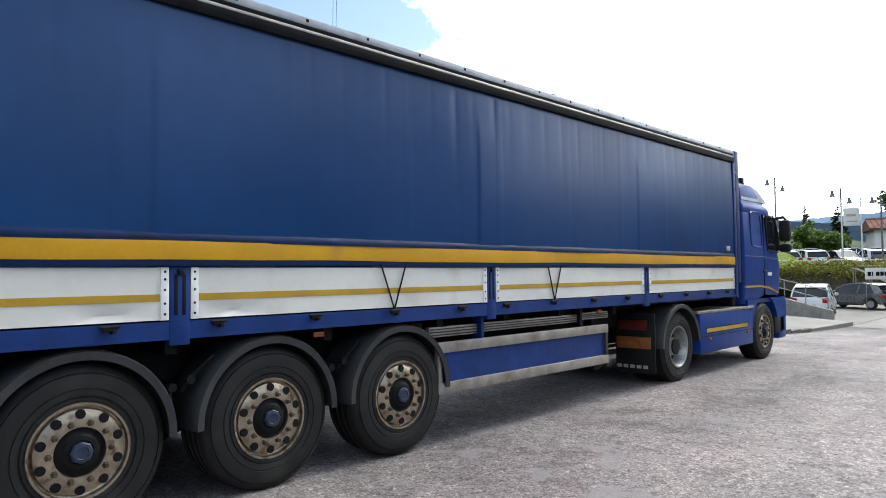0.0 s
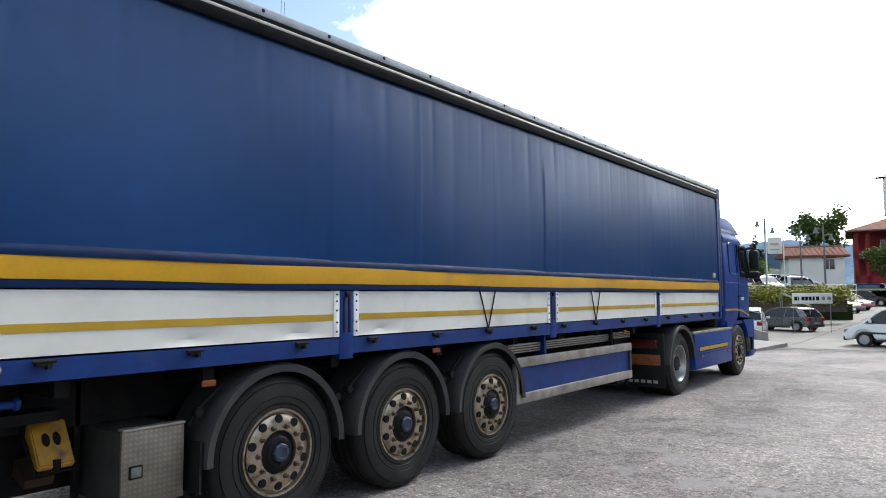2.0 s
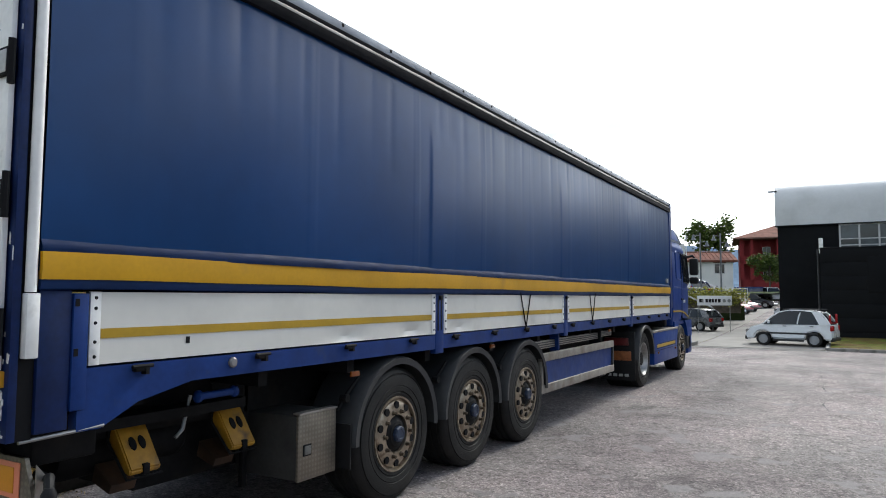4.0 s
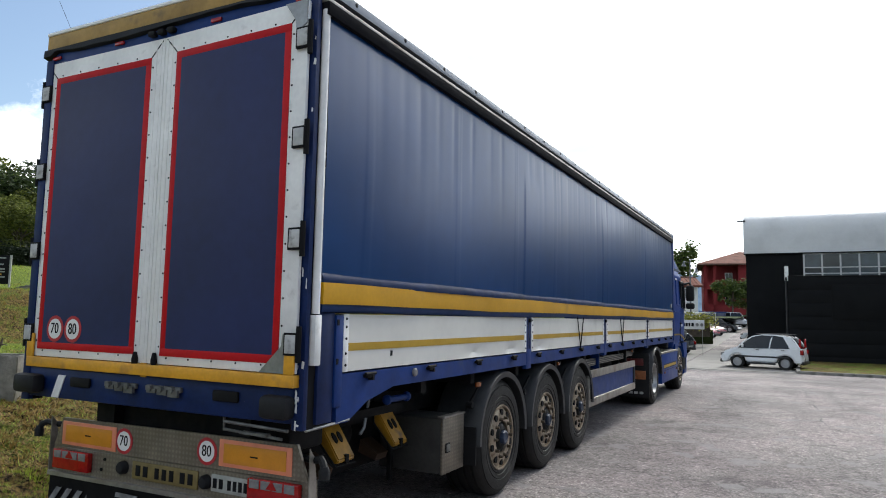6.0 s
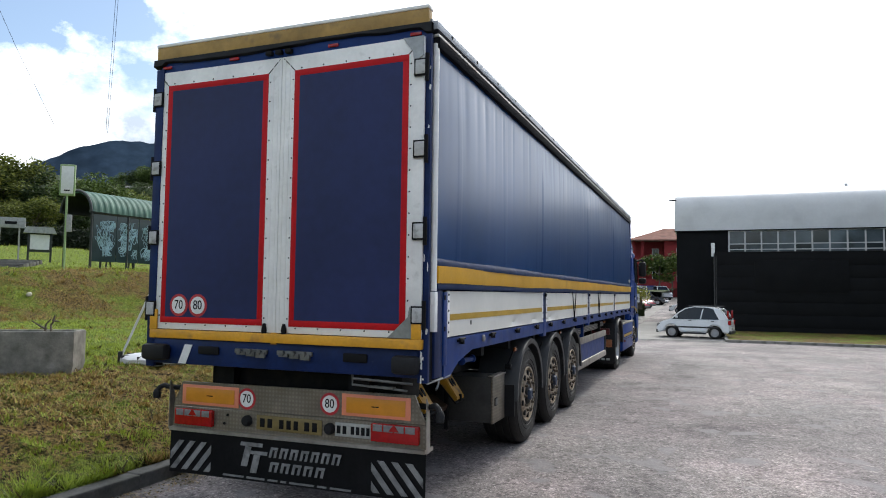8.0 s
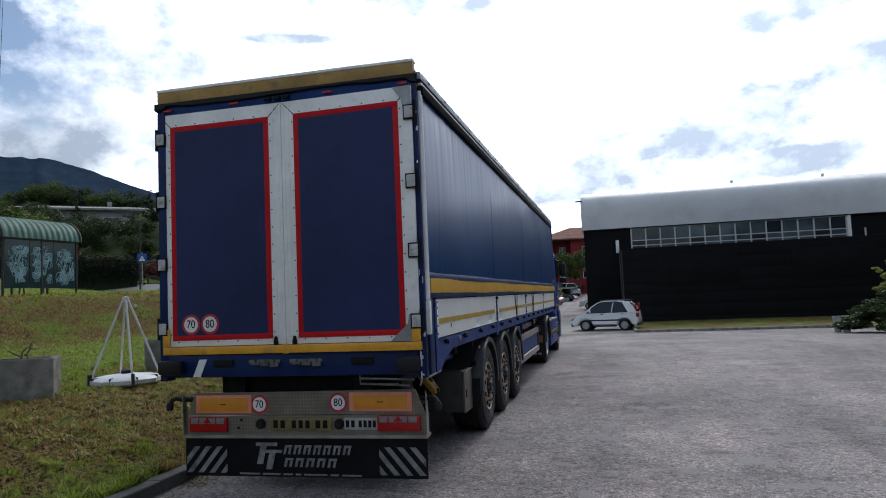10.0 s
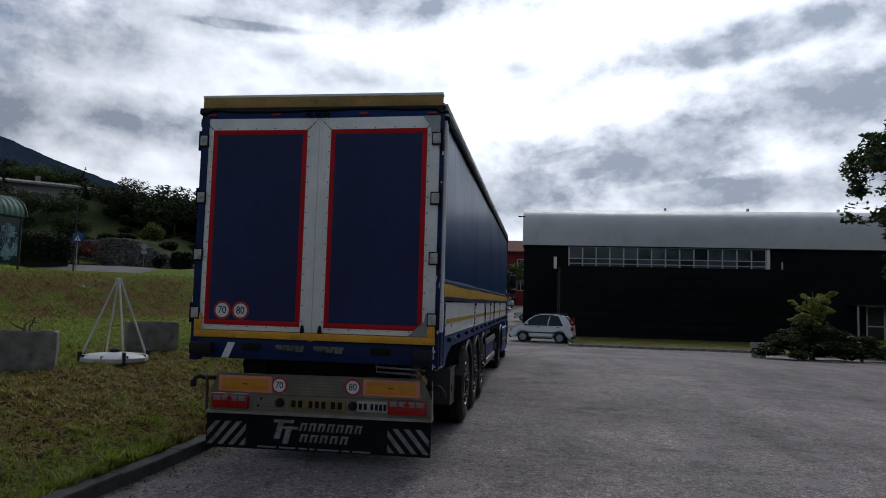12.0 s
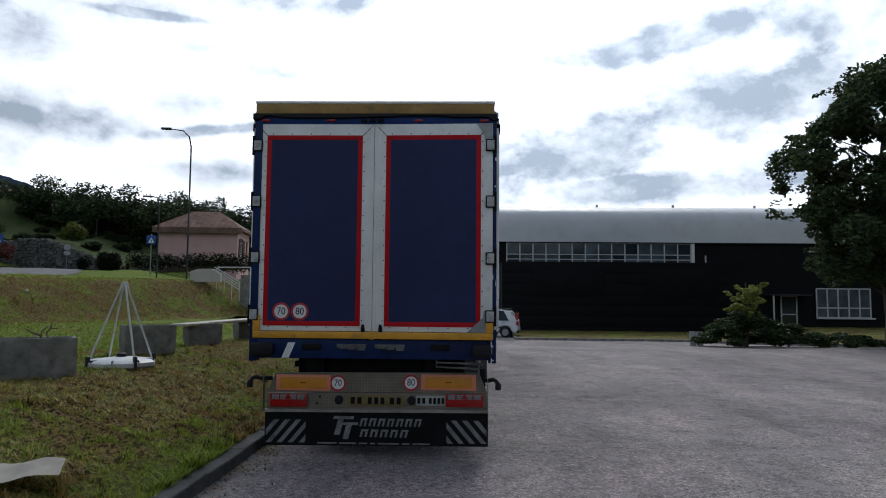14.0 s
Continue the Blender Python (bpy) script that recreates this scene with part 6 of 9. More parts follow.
# ---- the dark hall across the yard ----
M["clad"] = material("dark_slate_cladding", (0.0060, 0.0066, 0.0078), 0.85, vary=0.15, scale=0.8, fine=10, bump=0.1, bump_scale=20, per_object=0.12, spec=0.2)
M["hall_roof"] = material("white_metal_roof", (0.62, 0.62, 0.62), 0.5, vary=0.06, scale=0.5, fine=6, stain=(0.48, 0.48, 0.48), stain_scale=0.6, stain_at=(0.5, 0.85))
M["mullion"] = material("grey_white_window_frame", (0.5, 0.5, 0.5), 0.5, vary=0.1, scale=4)
M["pane"] = material("pale_blue_grey_window_glass", (0.070, 0.088, 0.100), 0.10, vary=0.6, scale=0.6, fine=0, rough_vary=0.03)
M["pane_dark"] = material("dark_blue_grey_window_glass", (0.022, 0.028, 0.032), 0.08, vary=0.3, scale=0.5, fine=0, rough_vary=0.03)

hall = thing("industrial_hall", "dark slate industrial hall with a white barrel roof", "building")
HX0, HX1, HY, HB = 0.98, 62.0, 47.5, -0.55
part("wall", boxed(HX0, HX1, HY, HY + 7.2, HB - 1.5, 6.25), M["clad"], hall, "dark slate wall")
# roof section: almost upright above the wall, then rolling over to the back
prof = [(47.36, 6.22), (47.37, 7.2), (47.42, 7.9), (47.55, 8.35), (47.8, 8.68), (48.3, 8.98), (49.1, 9.24), (50.1, 9.42), (51.1, 9.47), (52.1, 9.42), (53.1, 9.2), (54.0, 8.7), (54.6, 7.8), (54.85, 6.22)]
bm = bmesh.new()
prism(bm, prof, "x", HX0 - 0.12, HX1 + 0.2)
part("roof", bm, M["hall_roof"], hall, "white curved metal roof", smooth=25)
part("eave_trim", boxed(HX0 - 0.14, HX1 + 0.22, 47.33, 47.355, 6.19, 6.26, 0.004), M["ink"], hall)
k = HX0 + 0.85
while k < HX1:
    bm = bmesh.new()
    lo = [(y - 0.008, z + 0.006) for y, z in prof[:9]]
    hi = [(y + 0.01, z - 0.03) for y, z in prof[:9]]
    prism(bm, lo + hi[::-1], "x", k - 0.008, k + 0.008)
    part("roof_seam", bm, M["hall_roof"], hall)
    k += 1.05
# small vents on the ridge
for x in (12.2, 18.6, 25.4):
    part("ridge_vent", boxed(x, x + 0.18, 50.6, 50.8, 9.4, 9.72, 0.02), M["mullion"], hall)
# window strip
WX0, WX1 = 4.47, 19.05
for i in range(15):
    x = WX0 + (WX1 - WX0) * i / 14
    part("mullion", boxed(x - 0.05, x + 0.05, HY - 0.07, HY, 4.55, 6.20), M["mullion"], hall)
for z in (4.88, 5.27, 6.16):
    part("transom", boxed(WX0, WX1, HY - 0.06, HY - 0.002, z - 0.035, z + 0.035), M["mullion"], hall)
for i in range(14):
    x = WX0 + 0.05 + (WX1 - WX0) * i / 14
    for z0, z1 in ((4.60, 5.235), (5.305, 6.125)):
        part("pane", boxed(x, x + (WX1 - WX0) / 14 - 0.1, HY - 0.035, HY - 0.01, z0, z1), M["pane" if (i * 7 + int(z0)) % 4 else "pane_dark"], hall)
part("strip_end", boxed(WX1 + 0.05, WX1 + 0.27, HY - 0.12, HY, 4.6, 6.20), M["frame_white"], hall)
part("wall_vent", boxed(20.15, 20.25, HY - 0.08, HY, 4.65, 5.25, 0.01), M["mullion"], hall)
# lower wing that comes forward, clad in long boards
BX0, BX1, BY, BZ = 3.56, 18.2, 38.0, 4.1
block = part("lower_block", boxed(BX0, BX1, BY, HY, HB - 1.5, BZ), M["clad"], hall)
for k in range(7):
    z = BZ - 0.70 * (k + 1)
    part("cladding_board", boxed(BX0 - 0.02, BX1 + 0.02, BY - 0.035, BY, z + 0.012, z + 0.69, 0.006), M["clad"], block)
part("coping", boxed(BX0 - 0.04, BX1 + 0.04, BY - 0.05, BY + 0.3, BZ, BZ + 0.06, 0.01), M["clad"], block)
for x0, x1 in ((5.6, 10.2), (13.1, 17.6)):
    fr = part("blind_panel", boxed(x0, x1, BY - 0.075, BY - 0.036, 1.88, 3.66, 0.012), M["clad"], block)
    part("panel_edge", boxed(x0 - 0.05, x1 + 0.05, BY - 0.06, BY - 0.036, 3.67, 3.72), M["ink"], fr)
    part("panel_edge", boxed(x0 - 0.05, x1 + 0.05, BY - 0.06, BY - 0.036, 1.80, 1.87), M["ink"], fr)
    part("panel_edge", boxed(x0 - 0.06, x0 - 0.01, BY - 0.06, BY - 0.036, 1.87, 3.67), M["ink"], fr)
part("flue", boxed(3.30, 3.54, HY - 0.35, HY, 4.4, 5.35, 0.02), M["frame_white"], hall, "white wall duct")
part("downpipe", tube(bmesh.new(), [(3.44, BY + 0.3, -0.6), (3.44, BY + 0.3, 4.1)], 0.05, 8), M["fender"], hall)
part("gutter_bracket", boxed(HX0 - 0.5, HX0, 47.6, 47.7, 8.5, 8.58), M["iron"], hall)
# entrance bay to the right
for x0, x1 in ((28.75, 32.9),):
    win = part("window", boxed(x0, x1, HY - 0.06, HY + 0.02, 0.45, 2.7), M["pane"], hall, "large window in pale frames")
    for i in range(6):
        x = x0 + (x1 - x0) * i / 5
        part("frame", boxed(x - 0.05, x + 0.05, HY - 0.11, HY - 0.05, 0.45, 2.7), M["mullion"], win)
    for z in (0.45, 1.2, 2.7):
        part("frame", boxed(x0, x1, HY - 0.10, HY - 0.055, z - 0.05, z + 0.05), M["mullion"], win)
d = part("door", boxed(26.0, 27.2, HY - 0.05, HY + 0.02, HB, 2.1), M["pane_dark"], hall, "glazed entrance door")
for x in (26.0, 27.2):
    part("frame", boxed(x - 0.05, x + 0.05, HY - 0.1, HY - 0.04, HB, 2.1), M["mullion"], d)
for z in (0.62, 2.05):
    part("frame", boxed(25.95, 27.25, HY - 0.1, HY - 0.04, z, z + 0.09), M["mullion"], d)
part("canopy", boxed(24.8, 27.9, HY - 1.1, HY, 2.12, 2.22, 0.01), M["fender"], hall)
part("canopy_post", boxed(24.95, 25.07, HY - 1.05, HY - 0.93, HB, 2.12, 0.01), M["mullion"], hall)
part("sill", boxed(28.7, 33.2, HY - 0.2, HY - 0.04, 0.32, 0.44, 0.01), M["mullion"], hall)

# ---- trees, cars, houses: makers ----
def leaf_material(name, a, b):
    mat = bpy.data.materials.new(name)
    mat.use_nodes = True
    nodes, links = links_of(mat.node_tree)
    bsdf = nodes["Principled BSDF"]
    g = nodes.new("ShaderNodeNewGeometry")
    r = nodes.new("ShaderNodeValToRGB")
    r.color_ramp.elements[0].color, r.color_ramp.elements[1].color = (*a, 1), (*b, 1)
    links.new(g.outputs["Random Per Island"], r.inputs[0])
    links.new(r.outputs[0], bsdf.inputs["Base Color"])
    # thin leaves let some light through
    thin = nodes.new("ShaderNodeBsdfTranslucent")
    links.new(r.outputs[0], thin.inputs["Color"])
    both = nodes.new("ShaderNodeMixShader")
    both.inputs[0].default_value = 0.28
    links.new(bsdf.outputs[0], both.inputs[1])
    links.new(thin.outputs[0], both.inputs[2])
    links.new(both.outputs[0], nodes["Material Output"].inputs["Surface"])
    bsdf.inputs["Roughness"].default_value = 0.6
    bsdf.inputs["Specular IOR Level"].default_value = 0.25
    return mat


M["leaf_dark"] = leaf_material("dark_oak_leaves", (0.014, 0.025, 0.009), (0.072, 0.105, 0.034))
M["leaf_oak"] = leaf_material("oak_leaves", (0.018, 0.032, 0.012), (0.092, 0.128, 0.046))
M["leaf_mid"] = leaf_material("mid_green_leaves", (0.022, 0.042, 0.010), (0.115, 0.165, 0.032))
# leaf_wood has the shade inside the dense wood put into its colour
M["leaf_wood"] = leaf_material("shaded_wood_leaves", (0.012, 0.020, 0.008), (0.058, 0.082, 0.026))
M["leaf_bright"] = leaf_material("bright_green_leaves", (0.045, 0.08, 0.016), (0.16, 0.24, 0.05))
M["leaf_olive"] = leaf_material("olive_leaves", (0.036, 0.052, 0.010), (0.20, 0.22, 0.045))
M["leaf_lime"] = leaf_material("yellow_green_needles", (0.13, 0.16, 0.028), (0.40, 0.43, 0.10))
M["leaf_conifer"] = leaf_material("dark_conifer_needles", (0.008, 0.016, 0.008), (0.022, 0.036, 0.016))
M["leaf_rust"] = leaf_material("reddish_shrub_leaves", (0.05, 0.012, 0.010), (0.13, 0.035, 0.02))
M["hedge"] = leaf_material("clipped_hedge_leaves", (0.11, 0.13, 0.02), (0.40, 0.38, 0.07))
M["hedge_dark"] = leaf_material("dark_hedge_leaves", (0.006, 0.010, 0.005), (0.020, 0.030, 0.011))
M["bark"] = material("grey_brown_bark", (0.10, 0.08, 0.06), 0.9, vary=0.35, scale=6, fine=40, bump=0.6, bump_scale=30)


def leaves(name, blobs, count, size, seed, mat, parent, gap=-0.18, gap_scale=0.5, flat=0.35, label=""):
    """Many small bent leaves in and round a set of (x, y, z, rx, ry, rz) clumps, with gaps between."""
    rng = random.Random(seed)
    weight = [b[3] * b[4] + b[4] * b[5] + b[3] * b[5] for b in blobs]
    verts, faces = [], []
    tries = 0
    while len(faces) < count and tries < count * 4:
        tries += 1
        bx, by, bz, rx, ry, rz = rng.choices(blobs, weight)[0]
        d = Vector((rng.gauss(0, 1), rng.gauss(0, 1), rng.gauss(0, 1))).normalized()
        k = rng.random() ** 0.4
        k *= 1.0 + 0.28 * noise.noise((d.x * 2.2 + bx, d.y * 2.2 + by, d.z * 2.2 + seed))
        p = Vector((bx + d.x * rx * k, by + d.y * ry * k, bz + d.z * rz * k))
        if noise.noise((p.x * gap_scale + seed, p.y * gap_scale, p.z * gap_scale)) < gap:
            continue
        s = size * rng.uniform(0.6, 1.35)
        a = Vector((rng.gauss(0, 1), rng.gauss(0, 1), rng.gauss(0, flat))).normalized()
        b = a.cross(Vector((rng.gauss(0, 1), rng.gauss(0, 1), rng.gauss(0, 1)))).normalized()
        n = len(verts)
        verts += [p - a * s, p - b * s * 0.45, p + a * s, p + b * s * 0.45]
        faces.append((n, n + 1, n + 2, n + 3))
    me = bpy.data.meshes.new(name)
    me.from_pydata(verts, [], faces)
    return part(name, me, mat, parent, label)


def tree(name, label, height, crown, mat, seed, leaf=0.3, count=3000, trunk_r=0.18, trunk_h=None, limbs=6, group="", gap=-0.2, gap_scale=0.4):
    """A tapered trunk with limbs and a crown of clumps of leaves; crown: (radius, z0, z1)."""
    rng = random.Random(seed)
    t = thing(name, label, "tree", group)
    radius, z0, z1 = crown
    th = trunk_h or z0 + (z1 - z0) * 0.6
    bm = bmesh.new()
    pts = [(0.05 * rng.uniform(-1, 1) * k, 0.05 * rng.uniform(-1, 1) * k, th * k / 6 - (0.4 if k == 0 else 0)) for k in range(7)]
    tube(bm, pts, trunk_r, 8, trunk_r * 0.35)
    part("trunk", bm, M["bark"], t)
    blobs = []
    for k in range(limbs):
        a = 2 * math.pi * k / limbs + rng.uniform(-0.4, 0.4)
        zs = z0 * 0.9 + (th - z0 * 0.9) * rng.uniform(0.1, 0.8)
        reach = radius * rng.uniform(0.55, 0.85)
        ze = zs + (z1 - zs) * rng.uniform(0.25, 0.6)
        bm = bmesh.new()
        tube(bm, [(0, 0, zs), (reach * 0.5 * math.cos(a), reach * 0.5 * math.sin(a), (zs + ze) / 2 + 0.2), (reach * math.cos(a), reach * math.sin(a), ze)], trunk_r * 0.42, 6, trunk_r * 0.1)
        part("limb", bm, M["bark"], t)
        r = radius * rng.uniform(0.34, 0.5)
        blobs.append((reach * math.cos(a), reach * math.sin(a), ze, r, r, r * 0.85))
    for k in range(limbs + 3):
        z = z0 + (z1 - z0) * rng.uniform(0.15, 0.85)
        f = math.sqrt(max(0.05, 1 - ((z - (z0 * 0.55 + z1 * 0.45)) / ((z1 - z0) * 0.58)) ** 2))
        a = rng.uniform(0, 2 * math.pi)
        q = radius * f * rng.uniform(0.15, 0.62)
        r = radius * rng.uniform(0.3, 0.46)
        blobs.append((q * math.cos(a), q * math.sin(a), z, r, r, r * 0.8))
    leaves("crown", blobs, count, leaf, seed, mat, t, gap, gap_scale)
    return t


def conifer(name, label, height, radius, mat, seed, leaf=0.28, count=2600, group=""):
    rng = random.Random(seed)
    t = thing(name, label, "tree", group)
    part("trunk", tube(bmesh.new(), [(0, 0, -0.3), (0, 0, height * 0.5), (0, 0, height * 0.97)], 0.16, 8, 0.03), M["bark"], t)
    blobs = []
    for k in range(11):
        f = k / 10
        z = height * (0.12 + 0.86 * f)
        r = radius * (1 - f) ** 0.85 + 0.15
        for j in range(5 if f < 0.7 else 2):
            a = rng.uniform(0, 6.28)
            blobs.append((0.5 * r * math.cos(a), 0.5 * r * math.sin(a), z, r * 0.55, r * 0.55, height * 0.05))
    leaves("crown", blobs, count, leaf, seed, mat, t, -0.3, 0.8)
    return t


M["car_white"] = material("white_car_paint", (0.70, 0.71, 0.72), 0.25, vary=0.03, fine=0, coat=0.6)
M["car_grey"] = material("dark_grey_car_paint", (0.13, 0.132, 0.138), 0.28, 0.3, vary=0.05, fine=0, coat=0.6)
M["car_black"] = material("black_car_paint", (0.012, 0.012, 0.014), 0.2, vary=0.05, fine=0, coat=0.6)
M["car_red"] = material("red_car_paint", (0.30, 0.012, 0.015), 0.25, vary=0.05, fine=0, coat=0.6)
M["car_blue"] = material("blue_car_paint", (0.015, 0.03, 0.10), 0.25, vary=0.05, fine=0, coat=0.6)
M["trim"] = material("black_plastic_trim", (0.02, 0.02, 0.021), 0.5, vary=0.1)
M["alloy"] = material("silver_alloy", (0.38, 0.38, 0.39), 0.35, 0.7, vary=0.1)


def car(label, paint, length=4.1, width=1.74, height=1.47, hatch=True, van=False, group="parked cars", name="car", nose=0.95):
    """A small road car that faces +y: lower body, glass house, roof, wheels, lamps, bumpers, plates."""
    t = thing(name, label, "car", group)
    L, W, H = length / 2, width / 2, height
    belt = H * 0.62
    fw, rw, wr = L - 0.78, -L + 0.72, 0.30
    def arch(cy):
        return [(cy + 0.36 * math.cos(radians(a)), 0.30 + 0.36 * math.sin(radians(a))) for a in range(180, -1, -20)]
    bonnet = belt - 0.06
    poly = [(-L + 0.02, 0.28), (-L, 0.55), (-L + 0.04, belt - 0.12), (-L + 0.10, belt + 0.03), (-L + 0.6, belt + 0.02), (L - nose - 0.12, belt - 0.01), (L - 0.25, bonnet - 0.12), (L - 0.05, bonnet - 0.28), (L, 0.48), (L - 0.03, 0.24)]
    poly = poly + arch(fw)[::-1] + arch(rw)[::-1]
    bm = bmesh.new()
    prism(bm, poly, "x", -W, W)
    for v in bm.verts:
        edge = max(0.0, (abs(v.co.y) - L + 0.55) / 0.55)
        v.co.x *= 1 - 0.12 * edge ** 2 - 0.04 * max(0.0, (v.co.z - 0.6) / 0.4)
    bmesh.ops.bevel(bm, geom=[e for e in bm.edges if e.calc_face_angle(0) > 0.7], offset=0.06, segments=3, affect="EDGES")
    body = part("body", bm, M[paint], t, smooth=40)
    r0, r1 = (-L + 0.10, L - nose - 0.16)
    top0, top1 = (-L + (0.52 if hatch else 0.75), L - nose - 0.86)
    if van:
        r0, top0, top1 = -L + 0.06, -L + 0.14, L - nose - 0.55
    w0, w1 = W * 0.93, W * 0.76
    def lean(z):
        """Half width of the cabin at a height: it leans in towards the roof."""
        k = max(0.0, min(1.0, (z - belt) / (H - belt)))
        return w0 + (w1 - w0) * k ** 1.3
    mid = (top0 + top1) / 2
    over = [(top0, H - 0.14), (top0 + 0.24, H - 0.075), (mid - 0.1, H - 0.022), (mid + 0.4, H - 0.02), (top1, H - 0.075)]
    bm = bmesh.new()
    prism(bm, [(r1, belt - 0.04)] + over[::-1] + [(r0, belt - 0.02)], "x", -1, 1)
    for v in bm.verts:
        v.co.x *= lean(v.co.z)
    part("glasshouse", bm, M["dark_glass"], t, smooth=25)
    # the roof skin runs on over the tail as a small lip
    skin = [(top0 - 0.09, H - 0.14)] + over[1:-1] + [(top1 + 0.04, H - 0.10)]
    bm = bmesh.new()
    prism(bm, [(y, z + 0.022) for y, z in skin[::-1]] + [(y, z - 0.03) for y, z in skin], "x", -1, 1)
    for v in bm.verts:
        v.co.x *= lean(v.co.z) + 0.012
    bmesh.ops.bevel(bm, geom=[e for e in bm.edges if e.calc_face_angle(0) > 0.9], offset=0.014, segments=2, affect="EDGES")
    part("roof", bm, M[paint], t, smooth=40)
    # painted rear quarters and pillars
    for s in (-1, 1):
        deep = 1.5 if van else 0.42
        bm = bmesh.new()
        prism(bm, [(r0 - 0.02, belt - 0.03), (r0 + deep, belt - 0.03), (top0 + 0.3 + (0.9 if van else 0), H - 0.075), (top0 - 0.02, H - 0.14)], "x", -0.012, 0.012)
        for v in bm.verts:
            v.co.x += s * (lean(v.co.z) + 0.002)
        part("quarter_panel", bm, M[paint], t)
    for s in (-1, 1):
        for f in (0.0, 0.48, 1.0):
            yb, yt = r0 + (r1 - r0) * f, top0 + (top1 - top0) * f
            bm = tube(bmesh.new(), [(s * (w0 - 0.012), yb, belt - 0.03), (s * (lean((belt + H) / 2) - 0.012), (yb + yt) / 2, (belt + H) / 2), (s * (w1 - 0.01), yt, H - 0.09)], 0.032, 6)
            part("pillar", bm, M[paint], t)
        for cy in (fw, rw):
            wheel = part("wheel", lathe(bmesh.new(), [(0.06, -0.2 * s), (0.06, -0.04 * s)], (s * W * 0.97, cy, wr), "x", 10), M["trim"], t)
            part("tyre", lathe(bmesh.new(), [(0.19, -0.19 * s), (wr - 0.02, -0.19 * s), (wr, -0.16 * s), (wr, -0.03 * s), (wr - 0.02, 0.0), (0.20, 0.004 * s), (0.19, -0.02 * s)], (s * W * 0.97, cy, wr), "x", 24), M["tyre"], wheel)
            part("rim", lathe(bmesh.new(), [(0.20, -0.01 * s), (0.19, 0.004 * s), (0.17, -0.02 * s), (0.08, -0.005 * s), (0.0, -0.005 * s)], (s * W * 0.97, cy, wr), "x", 14), M["alloy"], wheel)
        part("tail_lamp", boxed(s * W * 0.62, s * W * 0.93, -L - 0.005, -L + 0.12, belt - 0.28, belt - 0.06, 0.02), M["lamp_red"], t)
        part("headlamp", boxed(s * W * 0.5, s * W * 0.88, L - 0.22, L - 0.02, 0.56, 0.70, 0.03), M["lamp_clear"], t)
        part("mirror", boxed(s * (W + 0.0), s * (W + 0.16), r1 - 0.32, r1 - 0.22, belt + 0.0, belt + 0.13, 0.02), M[paint], t)
        part("sill", boxed(s * (W - 0.05), s * (W + 0.006), rw + 0.4, fw - 0.4, 0.22, 0.31, 0.01), M["trim"], t)
        for f in (0.12, 0.52):
            part("door_handle", boxed(s * (W - 0.03), s * (W + 0.012), r0 + (r1 - r0) * (f + 0.12), r0 + (r1 - r0) * (f + 0.12) + 0.14, belt - 0.12, belt - 0.09), M["trim"], t)
    part("bumper", boxed(-W * 0.86, W * 0.86, -L - 0.03, -L + 0.12, 0.26, 0.42, 0.03), M["trim"], t)
    part("bumper", boxed(-W * 0.84, W * 0.84, L - 0.14, L + 0.02, 0.24, 0.40, 0.03), M["trim"], t)
    part("number_plate", boxed(-0.26, 0.26, -L - 0.036, -L, 0.46, 0.56), M["plate_white"], t)
    return t


def facade_window(parent, x, z, w, h, y, depth, frame="mullion"):
    win = part("window", boxed(x - w / 2, x + w / 2, y - 0.02 * depth, y + 0.10 * depth, z, z + h), M["dark_glass"], parent)
    for a, b, c, d in ((x - w / 2 - 0.08, x - w / 2, z - 0.08, z + h + 0.08), (x + w / 2, x + w / 2 + 0.08, z - 0.08, z + h + 0.08), (x - w / 2, x + w / 2, z - 0.08, z), (x - w / 2, x + w / 2, z + h, z + h + 0.08), (x - 0.03, x + 0.03, z, z + h)):
        part("frame", boxed(a, b, y - 0.06 * depth, y + 0.02 * depth, c, d), M[frame], win)
    return win


